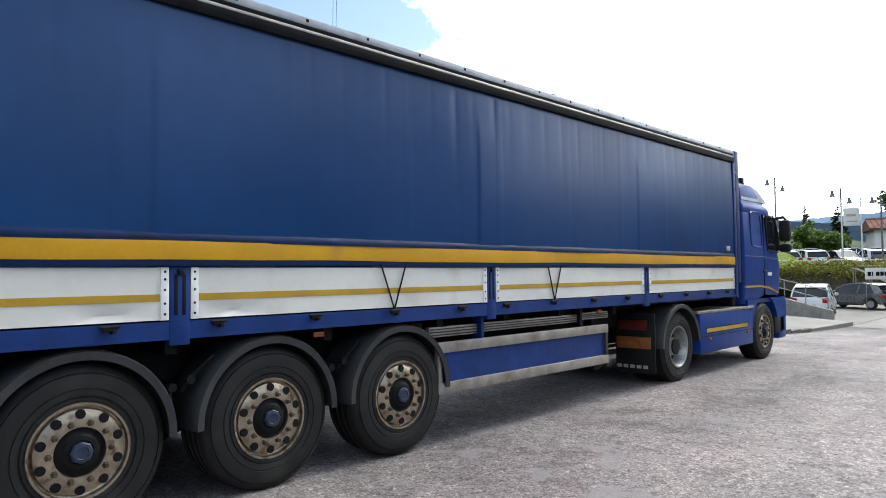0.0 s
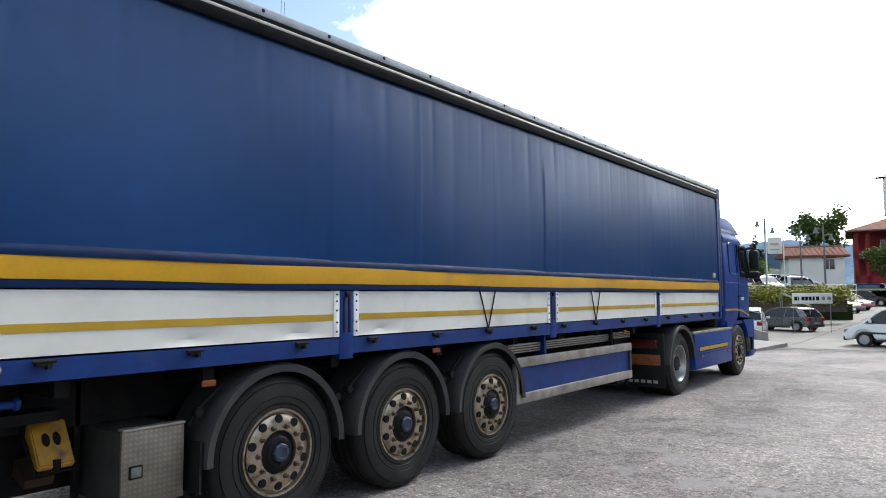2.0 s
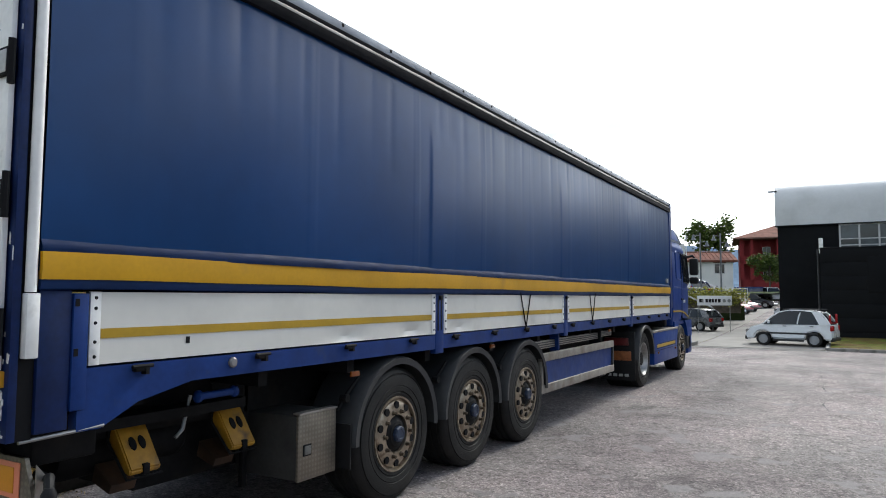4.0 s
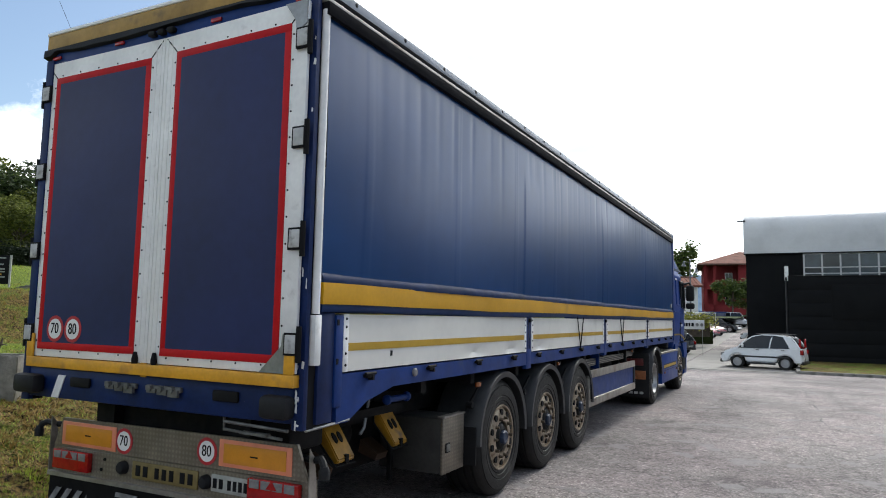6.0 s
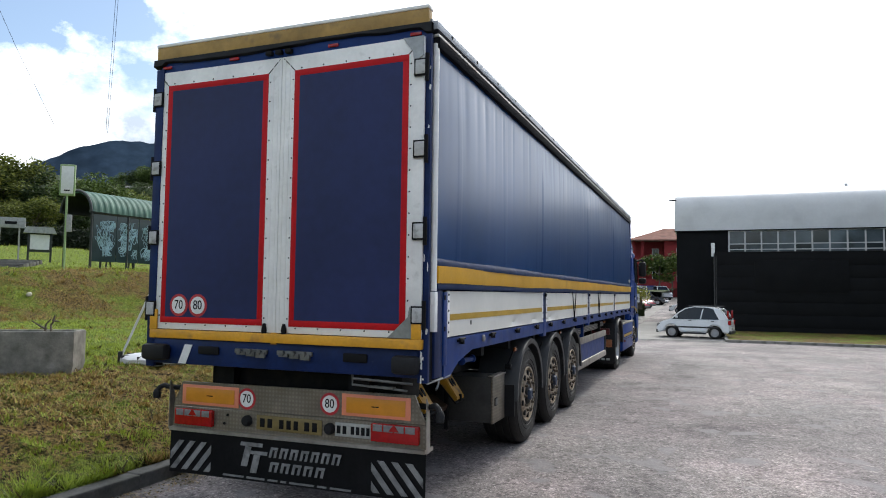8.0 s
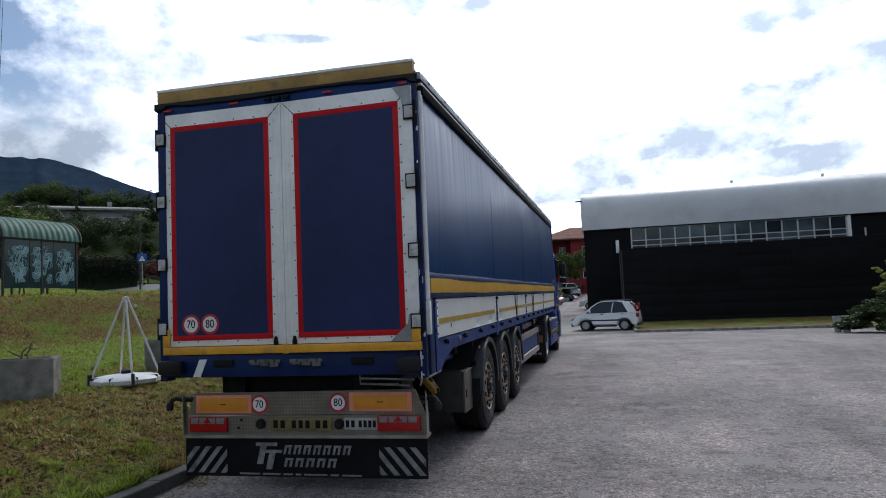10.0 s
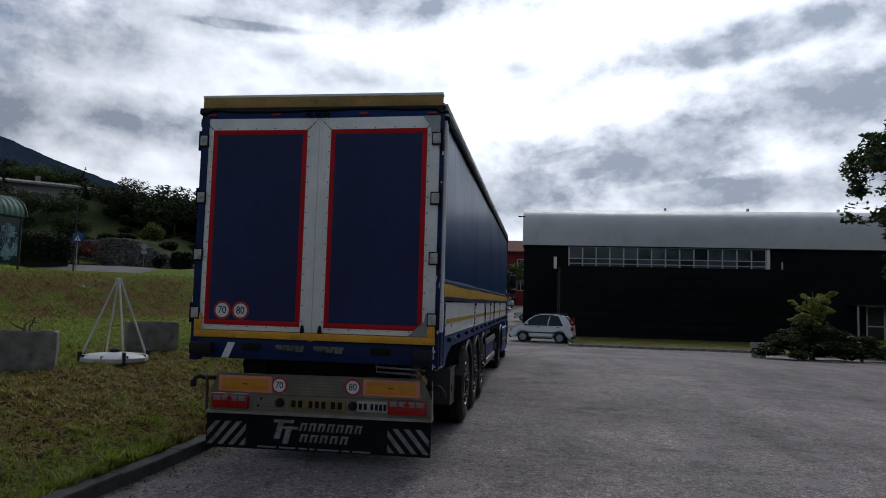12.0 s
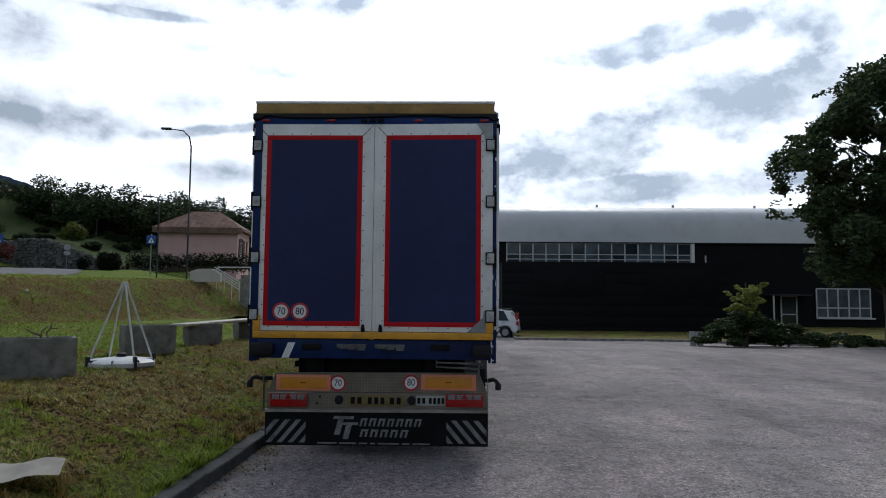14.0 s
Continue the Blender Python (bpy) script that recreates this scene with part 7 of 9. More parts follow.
def hip_house(label, w, d, h, wall, roof, rise, eave=0.6, ridge=0.4, windows=(), name="house", chimney=True):
    """A house with a hipped tiled roof, its front facing -y, base at z = 0."""
    t = thing(name, label, "house")
    part("wall", boxed(-w / 2, w / 2, 0, d, -2.0, h), M[wall], t)
    bm = bmesh.new()
    e = eave
    lo = [(-w / 2 - e, -e, h), (w / 2 + e, -e, h), (w / 2 + e, d + e, h), (-w / 2 - e, d + e, h)]
    top = [(-w * ridge / 2, d / 2, h + rise), (w * ridge / 2, d / 2, h + rise)]
    a = [bm.verts.new(p) for p in lo]
    a2 = [bm.verts.new((p[0], p[1], p[2] - 0.22)) for p in lo]
    b = [bm.verts.new(p) for p in top]
    bm.faces.new((a[0], a[1], b[1], b[0]))
    bm.faces.new((a[2], a[3], b[0], b[1]))
    bm.faces.new((a[1], a[2], b[1]))
    bm.faces.new((a[3], a[0], b[0]))
    for k in range(4):
        bm.faces.new((a2[k], a2[(k + 1) % 4], a[(k + 1) % 4], a[k]))
    bm.faces.new(a2[::-1])
    part("roof", bm, M[roof], t, smooth=0)
    n = int((w + 2 * e) / 0.5)
    for k in range(1, n):
        x = -w / 2 - e + (w + 2 * e) * k / n
        edge = (w / 2 + e) - abs(x)
        reach = min(1.0, edge / (w / 2 + e - w * ridge / 2))
        y1, z1 = -e + (d / 2 + e) * reach, h + rise * reach
        part("tile_ridge", tube(bmesh.new(), [(x, -e, h + 0.02), (x, y1, z1 + 0.02)], 0.045, 5), M[roof], t)
    if chimney:
        part("chimney", boxed(w * 0.12, w * 0.12 + 0.6, d * 0.5, d * 0.5 + 0.6, h + rise * 0.5, h + rise + 0.7), M[wall], t)
    for x, z, ww, hh in windows:
        facade_window(t, x, z, ww, hh, 0.0, 1.0)
    return t


def tile_material(name, colour):
    mat = material(name, colour, 0.85, vary=0.25, scale=1.5, fine=8, stain=tuple(c * 0.55 for c in colour), stain_scale=1.0, spec=0.2)
    return mat


M["tile_red"] = tile_material("red_clay_tiles", (0.17, 0.062, 0.042))
M["tile_brown"] = tile_material("brown_clay_tiles", (0.20, 0.12, 0.095))
M["tile_grey"] = tile_material("grey_slate_roof", (0.30, 0.29, 0.27))
M["pink"] = material("pink_render", (0.60, 0.38, 0.36), 0.9, vary=0.08, scale=1.0, spec=0.2)
M["wine"] = material("wine_red_render", (0.20, 0.028, 0.03), 0.9, vary=0.12, scale=0.8, spec=0.2)
M["cream"] = material("cream_render", (0.55, 0.51, 0.44), 0.9, vary=0.08, scale=0.8, spec=0.2)
M["grey_render"] = material("grey_render", (0.34, 0.33, 0.31), 0.9, vary=0.12, scale=0.8, spec=0.2)

# ---- beyond the cab: ramp, parked cars, hedge, lamps, houses ----
def put(t, x, y, z=None, yaw=0.0, scale=1.0):
    t.matrix_basis = pose(x, y, lot_height(x, y) if z is None else z, 0, 0, yaw) @ Matrix.Diagonal((scale, scale, scale, 1))
    return t


def again(t, x, y, z=None, yaw=0.0, scale=1.0):
    m = pose(x, y, lot_height(x, y) if z is None else z, 0, 0, yaw)
    c = copy_thing(t, m)
    c.matrix_basis = m @ Matrix.Diagonal((scale, scale, scale, 1))
    return c


# island of pale pavement and the ramp with its rail
bm = bmesh.new()
prism(bm, [(-1.45, 20.6), (-1.45, 25.5), (-1.2, 30.6), (-4.5, 33.5), (-14.0, 36.0), (-14.0, 20.6)], "z", -0.9, -0.34)
structure("pavement", bm, M["paving"], "pale raised pavement beyond the cab", "pavement")
ramp = thing("ramp_wall", "sloping concrete ramp wall with a white tube rail", "ramp")
bm = bmesh.new()
prism(bm, [(-7.6, -0.6), (-2.7, -0.6), (-2.7, -0.10), (-7.6, 1.1)], "y", 0.0, 0.22)
part("wall", bm, M["concrete"], ramp)
for k in range(6):
    x = -7.4 + k * 0.9
    z = 1.05 - (x + 7.6) * 0.245
    part("rail_post", tube(bmesh.new(), [(x, 0.11, z - 0.1), (x, 0.11, z + 0.85)], 0.025, 8), M["steel"], ramp)
for dz in (0.85, 0.45):
    part("rail", tube(bmesh.new(), [(-7.5, 0.11, 1.05 + dz), (-2.8, 0.11, -0.12 + dz + 0.0)], 0.02, 8), M["print_grey"], ramp)
ramp.matrix_basis = pose(0.0, 33.4, 0, 0, 0, -6)
# company banner across two posts, with plain bars for its lettering
ban = thing("banner_sign", "white banner sign on steel posts", "sign")
part("panel", boxed(0, 2.1, 0.0, 0.04, 1.25, 1.80, 0.01), M["disc_white"], ban)
for k, w in enumerate((0.16, 0.06, 0.16, 0.16, 0.14, 0.12, 0.16)):
    part("bar", boxed(0.10 + k * 0.19, 0.10 + k * 0.19 + w, -0.006, 0.0, 1.42, 1.62), M["ink"], ban)
for k in range(2):
    part("badge", lathe(bmesh.new(), [(0.1, 0.0), (0.1, -0.006), (0.0, -0.006)], (1.62 + 0.3 * k, 0.0, 1.52), "y", 16), M["steel"], ban)
for x in (0.05, 2.0):
    part("post", tube(bmesh.new(), [(x, 0.06, -0.4), (x, 0.06, 1.8)], 0.018, 8), M["steel"], ban)
ban.matrix_basis = pose(-2.65, 39.2, -0.1, 0, 0, 38)
for k in range(2):
    stair = thing("handrail", "white tube handrail running down the slope", "railing", "handrails")
    part("rail", tube(bmesh.new(), [(-3.9, 42.3 + k * 0.5, 1.75), (-2.2, 41.2 + k * 0.5, 1.0)], 0.02, 8), M["print_grey"], stair)
    for f in (0.0, 0.5, 1.0):
        x, y, z = -3.9 + 1.7 * f, 42.3 + k * 0.5 - 1.1 * f, 1.75 - 0.75 * f
        part("post", tube(bmesh.new(), [(x, y, z - 1.6), (x, y, z)], 0.025, 8), M["steel"], stair)

# parked cars in the yard
grey_hatch = put(car("dark grey hatchback parked in the yard", "car_grey", 4.2, 1.78, 1.44, nose=1.05), -3.73, 42.0, None, 69, 0.92)
silver_small = put(car("small white hatchback by the ramp", "car_white", 3.6, 1.62, 1.46), -4.15, 36.4, None, 10)
white_car = put(car("white hatchback in the yard row", "car_white", 4.0, 1.72, 1.47), -4.3, 59.3, None, -124)
again(white_car, 1.95, 57.2, 0.04, 90)
red_car = put(car("red hatchback in the yard row", "car_red", 4.0, 1.72, 1.45), -4.1, 63.0, None, -124)
again(red_car, -3.9, 67.2, None, -124)
put(car("black estate car far down the yard", "car_black", 4.5, 1.8, 1.48), -3.4, 74.5, None, -100)
van = put(car("small white van far down the yard", "car_white", 4.1, 1.7, 1.85, van=True, name="van"), -2.9, 90.0, None, -150)
panda = put(car("small white and grey hatchback with a dark waistband", "car_white", 3.54, 1.6, 1.58, nose=0.62), 2.45, 32.5, None, 80)
part("waistband", boxed(-0.806, 0.806, -1.2, 0.9, 0.52, 0.60, 0.01), M["trim"], panda)
for s in (-1, 1):
    part("upright_lamp", boxed(s * 0.63, s * 0.70, -1.69, -1.60, 1.0, 1.40, 0.02), M["lamp_red"], panda)
    part("roof_rail", tube(bmesh.new(), [(s * 0.58, -1.3, 1.60), (s * 0.58, 0.2, 1.60)], 0.02, 6), M["trim"], panda)
box_ob = thing("container", "low blue skip container in the yard", "container")
part("body", boxed(-1.6, 1.6, -1.1, 1.1, 0.0, 1.15, 0.04), M["car_blue"], box_ob)
for k in range(7):
    part("rib", boxed(-1.5 + k * 0.48, -1.42 + k * 0.48, -1.14, -1.09, 0.05, 1.1), M["car_blue"], box_ob)
part("rim", boxed(-1.65, 1.65, -1.16, 1.16, 1.10, 1.2, 0.02), M["blue"], box_ob)
box_ob.matrix_basis = pose(-5.4, 90.5, 1.0, 0, 0, 8) @ Matrix.Diagonal((0.98, 1, 1.55, 1))

# clipped hedge on a low bank and the upper car park behind
bm = bmesh.new()
prism(bm, [(-30, 0.0), (-0.9, 9.0), (-3.0, 13.0), (-34, 30.0), (-34, 0.0)], "z", -1.0, 1.0)
moved(bm, -0.9, 44.6, 0)
structure("terrace", bm, M["hill"], "low grassed bank under the upper car park", "bank")
hedge = thing("hedge", "clipped yellow-green hedge along the upper car park", "hedge")
blobs = []
for k in range(46):
    f = k / 45
    x, y = -16.5 + 14.8 * f, 40.8 + 9.8 * f
    blobs.append((x, y + 0.3 * noise.noise((k * 0.7, 0, 0)), 1.6 + 0.14 * noise.noise((k * 0.9, 1, 0)), 0.55, 0.6, 0.75))
leaves("foliage", blobs, 11000, 0.10, 4, M["hedge"], hedge, -0.6)
part("stem", boxed(-0.12, 0.12, -8.8, 8.8, 0.5, 1.5, m=pose(-9.1, 45.7, 0, 0, 0, -56.5)), M["bark"], hedge)
rng = random.Random(21)
blue_up = put(car("dark blue hatchback in the upper car park", "car_blue", 4.1, 1.74, 1.46), -6.6, 58.5, 1.5, 40)
for k, src in enumerate((white_car, silver_small, white_car, blue_up, silver_small, white_car, grey_hatch, silver_small)):
    x, y = -17.5 + 1.55 * k, 45.6 + 1.42 * k
    again(src, x + rng.uniform(-0.2, 0.2), y + 3.0 + rng.uniform(-0.2, 0.2), 1.72, (40 if k % 3 else 220) + rng.uniform(-4, 4), 0.94)
for k, src in enumerate((white_car, silver_small, white_car, white_car, silver_small, white_car)):
    again(src, -17.0 + 2.0 * k + rng.uniform(-0.3, 0.3), 56.5 + 1.5 * k + rng.uniform(-0.3, 0.3), 2.0, 130 + 180 * (k % 2) + rng.uniform(-8, 8), 0.94)
fence = thing("fence", "blue and white tube fence along the upper car park", "fence")
for k in range(14):
    f = k / 13
    part("post", tube(bmesh.new(), [(-16 + 14.2 * f, 43.2 + 12.6 * f, 0.9), (-16 + 14.2 * f, 43.2 + 12.6 * f, 2.35)], 0.03, 6), M["car_white"], fence)
for z in (1.9, 2.3):
    part("rail", tube(bmesh.new(), [(-16, 43.2, z), (-1.8, 55.8, z)], 0.025, 6), M["car_white"], fence)


M["lamp_grey"] = material("grey_lamp_paint", (0.15, 0.16, 0.17), 0.5, vary=0.15, scale=3, spec=0.3)


def double_lamp(h, arm_yaw):
    t = thing("street_lamp", "grey street lamp with two bell-shaped heads", "street lamp", "car park lamps")
    part("pole", tube(bmesh.new(), [(0, 0, 0), (0, 0, h)], 0.075, 10, 0.055), M["lamp_grey"], t)
    for s, dz in ((-1, -0.35), (1, -0.85)):
        part("arm", tube(bmesh.new(), [(0, 0, h + dz + 0.1), (s * 0.30, 0, h + dz + 0.16), (s * 0.5, 0, h + dz + 0.12)], 0.025, 8), M["lamp_grey"], t)
        part("lamp_head", lathe(bmesh.new(), [(0.0, 0.30), (0.06, 0.28), (0.09, 0.12), (0.13, 0.0), (0.21, -0.12), (0.19, -0.12), (0.0, -0.08)], (s * 0.5, 0, h + dz - 0.08), "z", 18), M["lamp_grey"], t)
    return t


lamp = double_lamp(5.9, 0)
lamp.matrix_basis = pose(-6.9, 52.6, 1.2, 0, 0, 25)
for x, y in ((-4.9, 54.0), (-3.6, 55.2), (-11.6, 54.3)):
    copy_thing(lamp, pose(x, y, 0.7 if x > -6 else 2.6, 0, 0, 25))
flag = thing("flag_sign", "pale grey dealer sign board on tall poles", "sign")
for x in (0.0, 1.1):
    part("pole", tube(bmesh.new(), [(x, 0, 0), (x, 0, 5.2)], 0.04, 8), M["car_white"], flag)
part("board", boxed(0.10, 1.0, -0.03, 0.03, 3.45, 4.6, 0.01), M["disc_white"], flag)
part("bar", boxed(0.25, 0.85, -0.036, -0.03, 3.70, 3.76), M["print_grey"], flag)
part("bar", boxed(0.25, 0.80, -0.036, -0.03, 4.05, 4.20), M["pink"], flag)
flag.matrix_basis = pose(-6.4, 50.6, 1.0, 0, 0, 25)

# houses behind
M["plaster"] = material("white_house_plaster", (0.72, 0.71, 0.68), 0.8, vary=0.06, scale=0.8, fine=6, spec=0.2)
white_house = hip_house("long white house with a red tiled roof", 5.8, 5, 2.3, "plaster", "tile_red", 1.15, 0.5, 1.15, [(1.3, 0.7, 1.1, 1.1)], chimney=False)
part("ridge_cap", tube(bmesh.new(), [(-3.3, 2.5, 3.47), (3.3, 2.5, 3.47)], 0.11, 6), M["tile_brown"], white_house)
part("shutter", boxed(0.55, 2.05, -0.12, -0.04, 1.95, 2.1), M["tile_brown"], white_house)
white_house.matrix_basis = pose(-9.7, 88.6, 3.9, 0, 0, 22)
# wine-red block with open loggias
block = thing("apartment_house", "wine-red house with open loggias and a hipped roof", "house")
part("wall", boxed(2.6, 16, 0, 12, -4, 7.6), M["wine"], block)
part("wall", boxed(-2.2, 2.6, 2.2, 12, -4, 7.6), M["wine"], block)
for x in (-2.2, -0.9):
    part("pillar", boxed(x, x + 0.45, 0.0, 0.45, -4, 7.6), M["wine"], block)
for z in (0.4, 3.8):
    part("balcony", boxed(-2.2, 2.6, 0.0, 2.2, z, z + 0.3), M["wine"], block)
    part("parapet", boxed(-2.2, 2.6, 0.0, 0.15, z + 0.3, z + 1.1), M["wine"], block)
    facade_window(block, 1.4, z + 0.5, 0.9, 2.0, 2.2, 1.0)
for x in (5.0, 8.5, 12.0):
    for z in (1.2, 4.6):
        facade_window(block, x, z, 1.1, 1.6, 0.0, 1.0)
bm = bmesh.new()
a = [bm.verts.new(p) for p in ((-3.1, -0.9, 7.6), (17, -0.9, 7.6), (17, 13, 7.6), (-3.1, 13, 7.6))]
b = [bm.verts.new(p) for p in ((3.0, 6.0, 9.9), (11.0, 6.0, 9.9))]
for f in ((a[0], a[1], b[1], b[0]), (a[2], a[3], b[0], b[1]), (a[1], a[2], b[1]), (a[3], a[0], b[0])):
    bm.faces.new(f)
bm.faces.new((a[3], a[2], a[1], a[0]))
part("roof", bm, M["tile_red"], block, smooth=0)
part("eave", boxed(-3.1, 17, -0.95, 13, 7.42, 7.6), M["tile_brown"], block)
block.matrix_basis = pose(-5.8, 106.0, 2.6, 0, 0, 8)

# trees of the front distance
t = tree("tree", "broad dark green tree behind the houses", 13, (5.2, 3.0, 12.5), M["leaf_mid"], 31, 0.34, 5200, 0.3, limbs=8)
t.matrix_basis = pose(-14.6, 121, 3.2, 0, 0, 0) @ Matrix.Diagonal((0.8, 0.8, 1.0, 1))
c = conifer("conifer", "dark conifer behind the car park", 9.5, 2.3, M["leaf_conifer"], 33, 0.26, 2600, "conifers")
c.matrix_basis = pose(-18.3, 84, 2.2, 0, 0, 0) @ Matrix.Diagonal((0.75, 0.75, 0.72, 1))
again(c, -23.2, 79, 2.2, 40, 0.6)
again(c, -17.0, 92, 2.6, 100, 0.75)
again(c, -28, 90, 2.6, 160, 0.6)
shrub = tree("tree", "low bright green tree behind the car park", 5, (2.3, 0.8, 4.6), M["leaf_bright"], 35, 0.24, 2600, 0.12, limbs=6, group="trees by the car park")
shrub.matrix_basis = pose(-15.8, 78, 2.2, 0, 0, 0)
for x, y, sc in ((-14.6, 79, 0.8), (-17.6, 73, 0.75), (-20.5, 70, 0.8)):
    again(shrub, x, y, 2.1, x * 40, sc)
again(t, -3.0, 91, 2.0, 30, 0.44)
again(t, -1.6, 95, 2.0, 130, 0.42)
# ---- planted strip: oak, golden shrub, junipers ----
oak = thing("tree", "large dark green broadleaf tree on the planted strip", "tree")
rng = random.Random(77)
bm = bmesh.new()
tube(bm, [(0, 0, -0.3), (0.05, 0, 1.2), (-0.05, 0.05, 3.0), (0.1, 0, 5.5), (0.0, 0.1, 8.5), (0.2, 0, 11.0)], 0.17, 10, 0.05)
part("trunk", bm, M["bark"], oak)
blobs = []
for z, r in ((3.5, 2.5), (4.5, 3.6), (5.6, 4.2), (7.0, 4.4), (8.4, 4.1), (9.8, 3.6), (11.2, 2.8), (12.6, 1.6)):
    n = max(3, int(r * 2.3))
    for k in range(n):
        a = 2 * math.pi * k / n + rng.uniform(-0.5, 0.5) + z
        q = r * rng.uniform(0.55, 0.95)
        s = rng.uniform(0.75, 1.35)
        blobs.append((q * math.cos(a), q * math.sin(a), z + rng.uniform(-0.6, 0.6), s, s, s * 0.8))
        if k % 2 == 0:
            bm = bmesh.new()
            tube(bm, [(0, 0, z - 1.2), (q * 0.5 * math.cos(a), q * 0.5 * math.sin(a), z - 0.4), (q * math.cos(a), q * math.sin(a), z)], 0.07, 6, 0.015)
            part("limb", bm, M["bark"], oak)
    blobs.append((0, 0, z, r * 0.5, r * 0.5, 0.9))
leaves("crown", blobs, 52000, 0.14, 78, M["leaf_oak"], oak, 0.02, 0.8, 0.6)
oak.matrix_basis = pose(19.75, 23.8, -0.2, 0, 0, 0) @ Matrix.Diagonal((0.96, 0.96, 0.94, 1))
copy_thing(oak, pose(26.5, 24.5, -0.4, 0, 0, 130))
gold = thing("golden_shrub", "yellow-green tiered shrub above dark juniper", "shrub")
blobs, bm = [], bmesh.new()
tube(bm, [(0, 0, 0), (0.05, 0, 1.2), (0, 0.05, 2.7)], 0.06, 8, 0.02)
part("trunk", bm, M["bark"], gold)
twigs = random.Random(19)
for k in range(34):
    z = twigs.uniform(0.9, 2.5)
    a = twigs.uniform(0, 6.28)
    reach = twigs.uniform(0.35, 0.75) + 0.28 * max(0.0, z - 1.5)
    rise = twigs.uniform(0.15, 0.6)
    bm = bmesh.new()
    tube(bm, [(0, 0, z), (reach * 0.5 * math.cos(a), reach * 0.5 * math.sin(a), z + rise * 0.65), (reach * math.cos(a), reach * math.sin(a), z + rise)], 0.014, 5, 0.005)
    part("branch", bm, M["bark"], gold)
    for f in (0.45, 0.7, 0.95, 1.1):
        blobs.append((reach * f * math.cos(a), reach * f * math.sin(a), z + rise * f + twigs.uniform(-0.03, 0.05), 0.12, 0.12, 0.06))
leaves("foliage", blobs, 8500, 0.05, 5, M["leaf_lime"], gold, -0.5, 1.2, 0.3)
gold.matrix_basis = pose(12.8, 21.9, -0.25, 0, 0, 0)


def juniper(label, blobs, count, seed, x, y):
    t = thing("juniper", label, "shrub", "junipers on the strip")
    part("stem", tube(bmesh.new(), [(0, 0, -0.1), (0.1, 0, 0.3), (0.3, 0.1, 0.5)], 0.06, 6, 0.02), M["bark"], t)
    leaves("foliage", blobs, count, 0.075, seed, M["leaf_dark"], t, -0.35, 1.4, 0.25)
    t.matrix_basis = pose(x, y, lot_height(x, y) + 0.08, 0, 0, 0)
    return t


def mound(w, d, h, n, seed):
    r = random.Random(seed)
    out = []
    for k in range(n):
        u, v = r.uniform(-1, 1), r.uniform(-1, 1)
        if u * u + v * v > 1:
            continue
        z = h * (1 - (u * u + v * v)) * r.uniform(0.5, 1.0)
        out.append((u * w, v * d, z + 0.08, 0.38, 0.38, 0.13))
    return out


juniper("spreading dark green juniper under the golden shrub", mound(1.9, 1.4, 1.4, 90, 3), 18000, 6, 12.6, 21.7)
juniper("low spreading juniper beside the kerb", mound(1.6, 1.0, 1.0, 50, 4), 9000, 7, 15.0, 23.0)
juniper("low spreading juniper beside the kerb", mound(1.7, 0.8, 0.55, 40, 5), 6000, 8, 17.2, 23.3)
juniper("low spreading juniper beside the kerb", mound(1.6, 0.8, 0.5, 40, 6), 6000, 9, 20.6, 22.6)
slats = thing("slat_panels", "pale slatted panels leaning by the juniper", "panel")
for k in range(2):
    part("panel", boxed(k * 0.30, k * 0.30 + 0.26, -0.03, 0.03, 0.0, 0.62, 0.01), M["print_grey"], slats)
slats.matrix_basis = pose(10.95, 23.4, -0.30, -12, 0, 0)

# ---- the verge: planters, bench, tripod, litter ----
def concrete_planter(label, w, d, h):
    t = thing("planter", label, "planter", "concrete planters")
    bm = bmesh.new()
    o = [(-w / 2, -d / 2), (w / 2, -d / 2), (w / 2, d / 2), (-w / 2, d / 2)]
    rings = []
    for z, g in ((0.0, 0.03), (0.12, 0.0), (h, -0.0), (h, 0.055), (h - 0.09, 0.06)):
        rings.append([bm.verts.new((x - math.copysign(g, x), y - math.copysign(g, y), z)) for x, y in o])
    for a, b in zip(rings, rings[1:]):
        for k in range(4):
            bm.faces.new((a[k], a[(k + 1) % 4], b[(k + 1) % 4], b[k]))
    bm.faces.new(rings[0][::-1])
    bmesh.ops.bevel(bm, geom=[e for e in bm.edges if not e.is_boundary], offset=0.008, segments=2, affect="EDGES")
    part("trough", bm, M["concrete_old"], t, smooth=30)
    part("soil", boxed(-w / 2 + 0.05, w / 2 - 0.05, -d / 2 + 0.05, d / 2 - 0.05, h - 0.12, h - 0.07), M["soil"], t)
    return t


M["concrete_old"] = material("stained_old_concrete", (0.27, 0.255, 0.23), 0.9, vary=0.25, scale=3.5, fine=30, stain=(0.10, 0.096, 0.082), stain_scale=6, stain_at=(0.46, 0.80), bump=0.5, bump_scale=50, spec=0.2)
M["soil"] = material("dry_soil", (0.07, 0.05, 0.035), 1.0, vary=0.4, scale=12, bump=0.8, bump_scale=40, spec=0.1)
M["plastic_white"] = material("grey_white_plastic", (0.55, 0.56, 0.57), 0.45, vary=0.08, scale=5, stain=(0.38, 0.38, 0.37), stain_scale=5, stain_at=(0.55, 0.8))
M["pole_white"] = material("white_painted_pole", (0.60, 0.60, 0.58), 0.5, vary=0.1, scale=8, stain=(0.35, 0.33, 0.3), stain_scale=9, stain_at=(0.6, 0.8))
M["plank"] = material("pale_weathered_plank", (0.50, 0.45, 0.37), 0.8, vary=0.15, scale=4, fine=50)
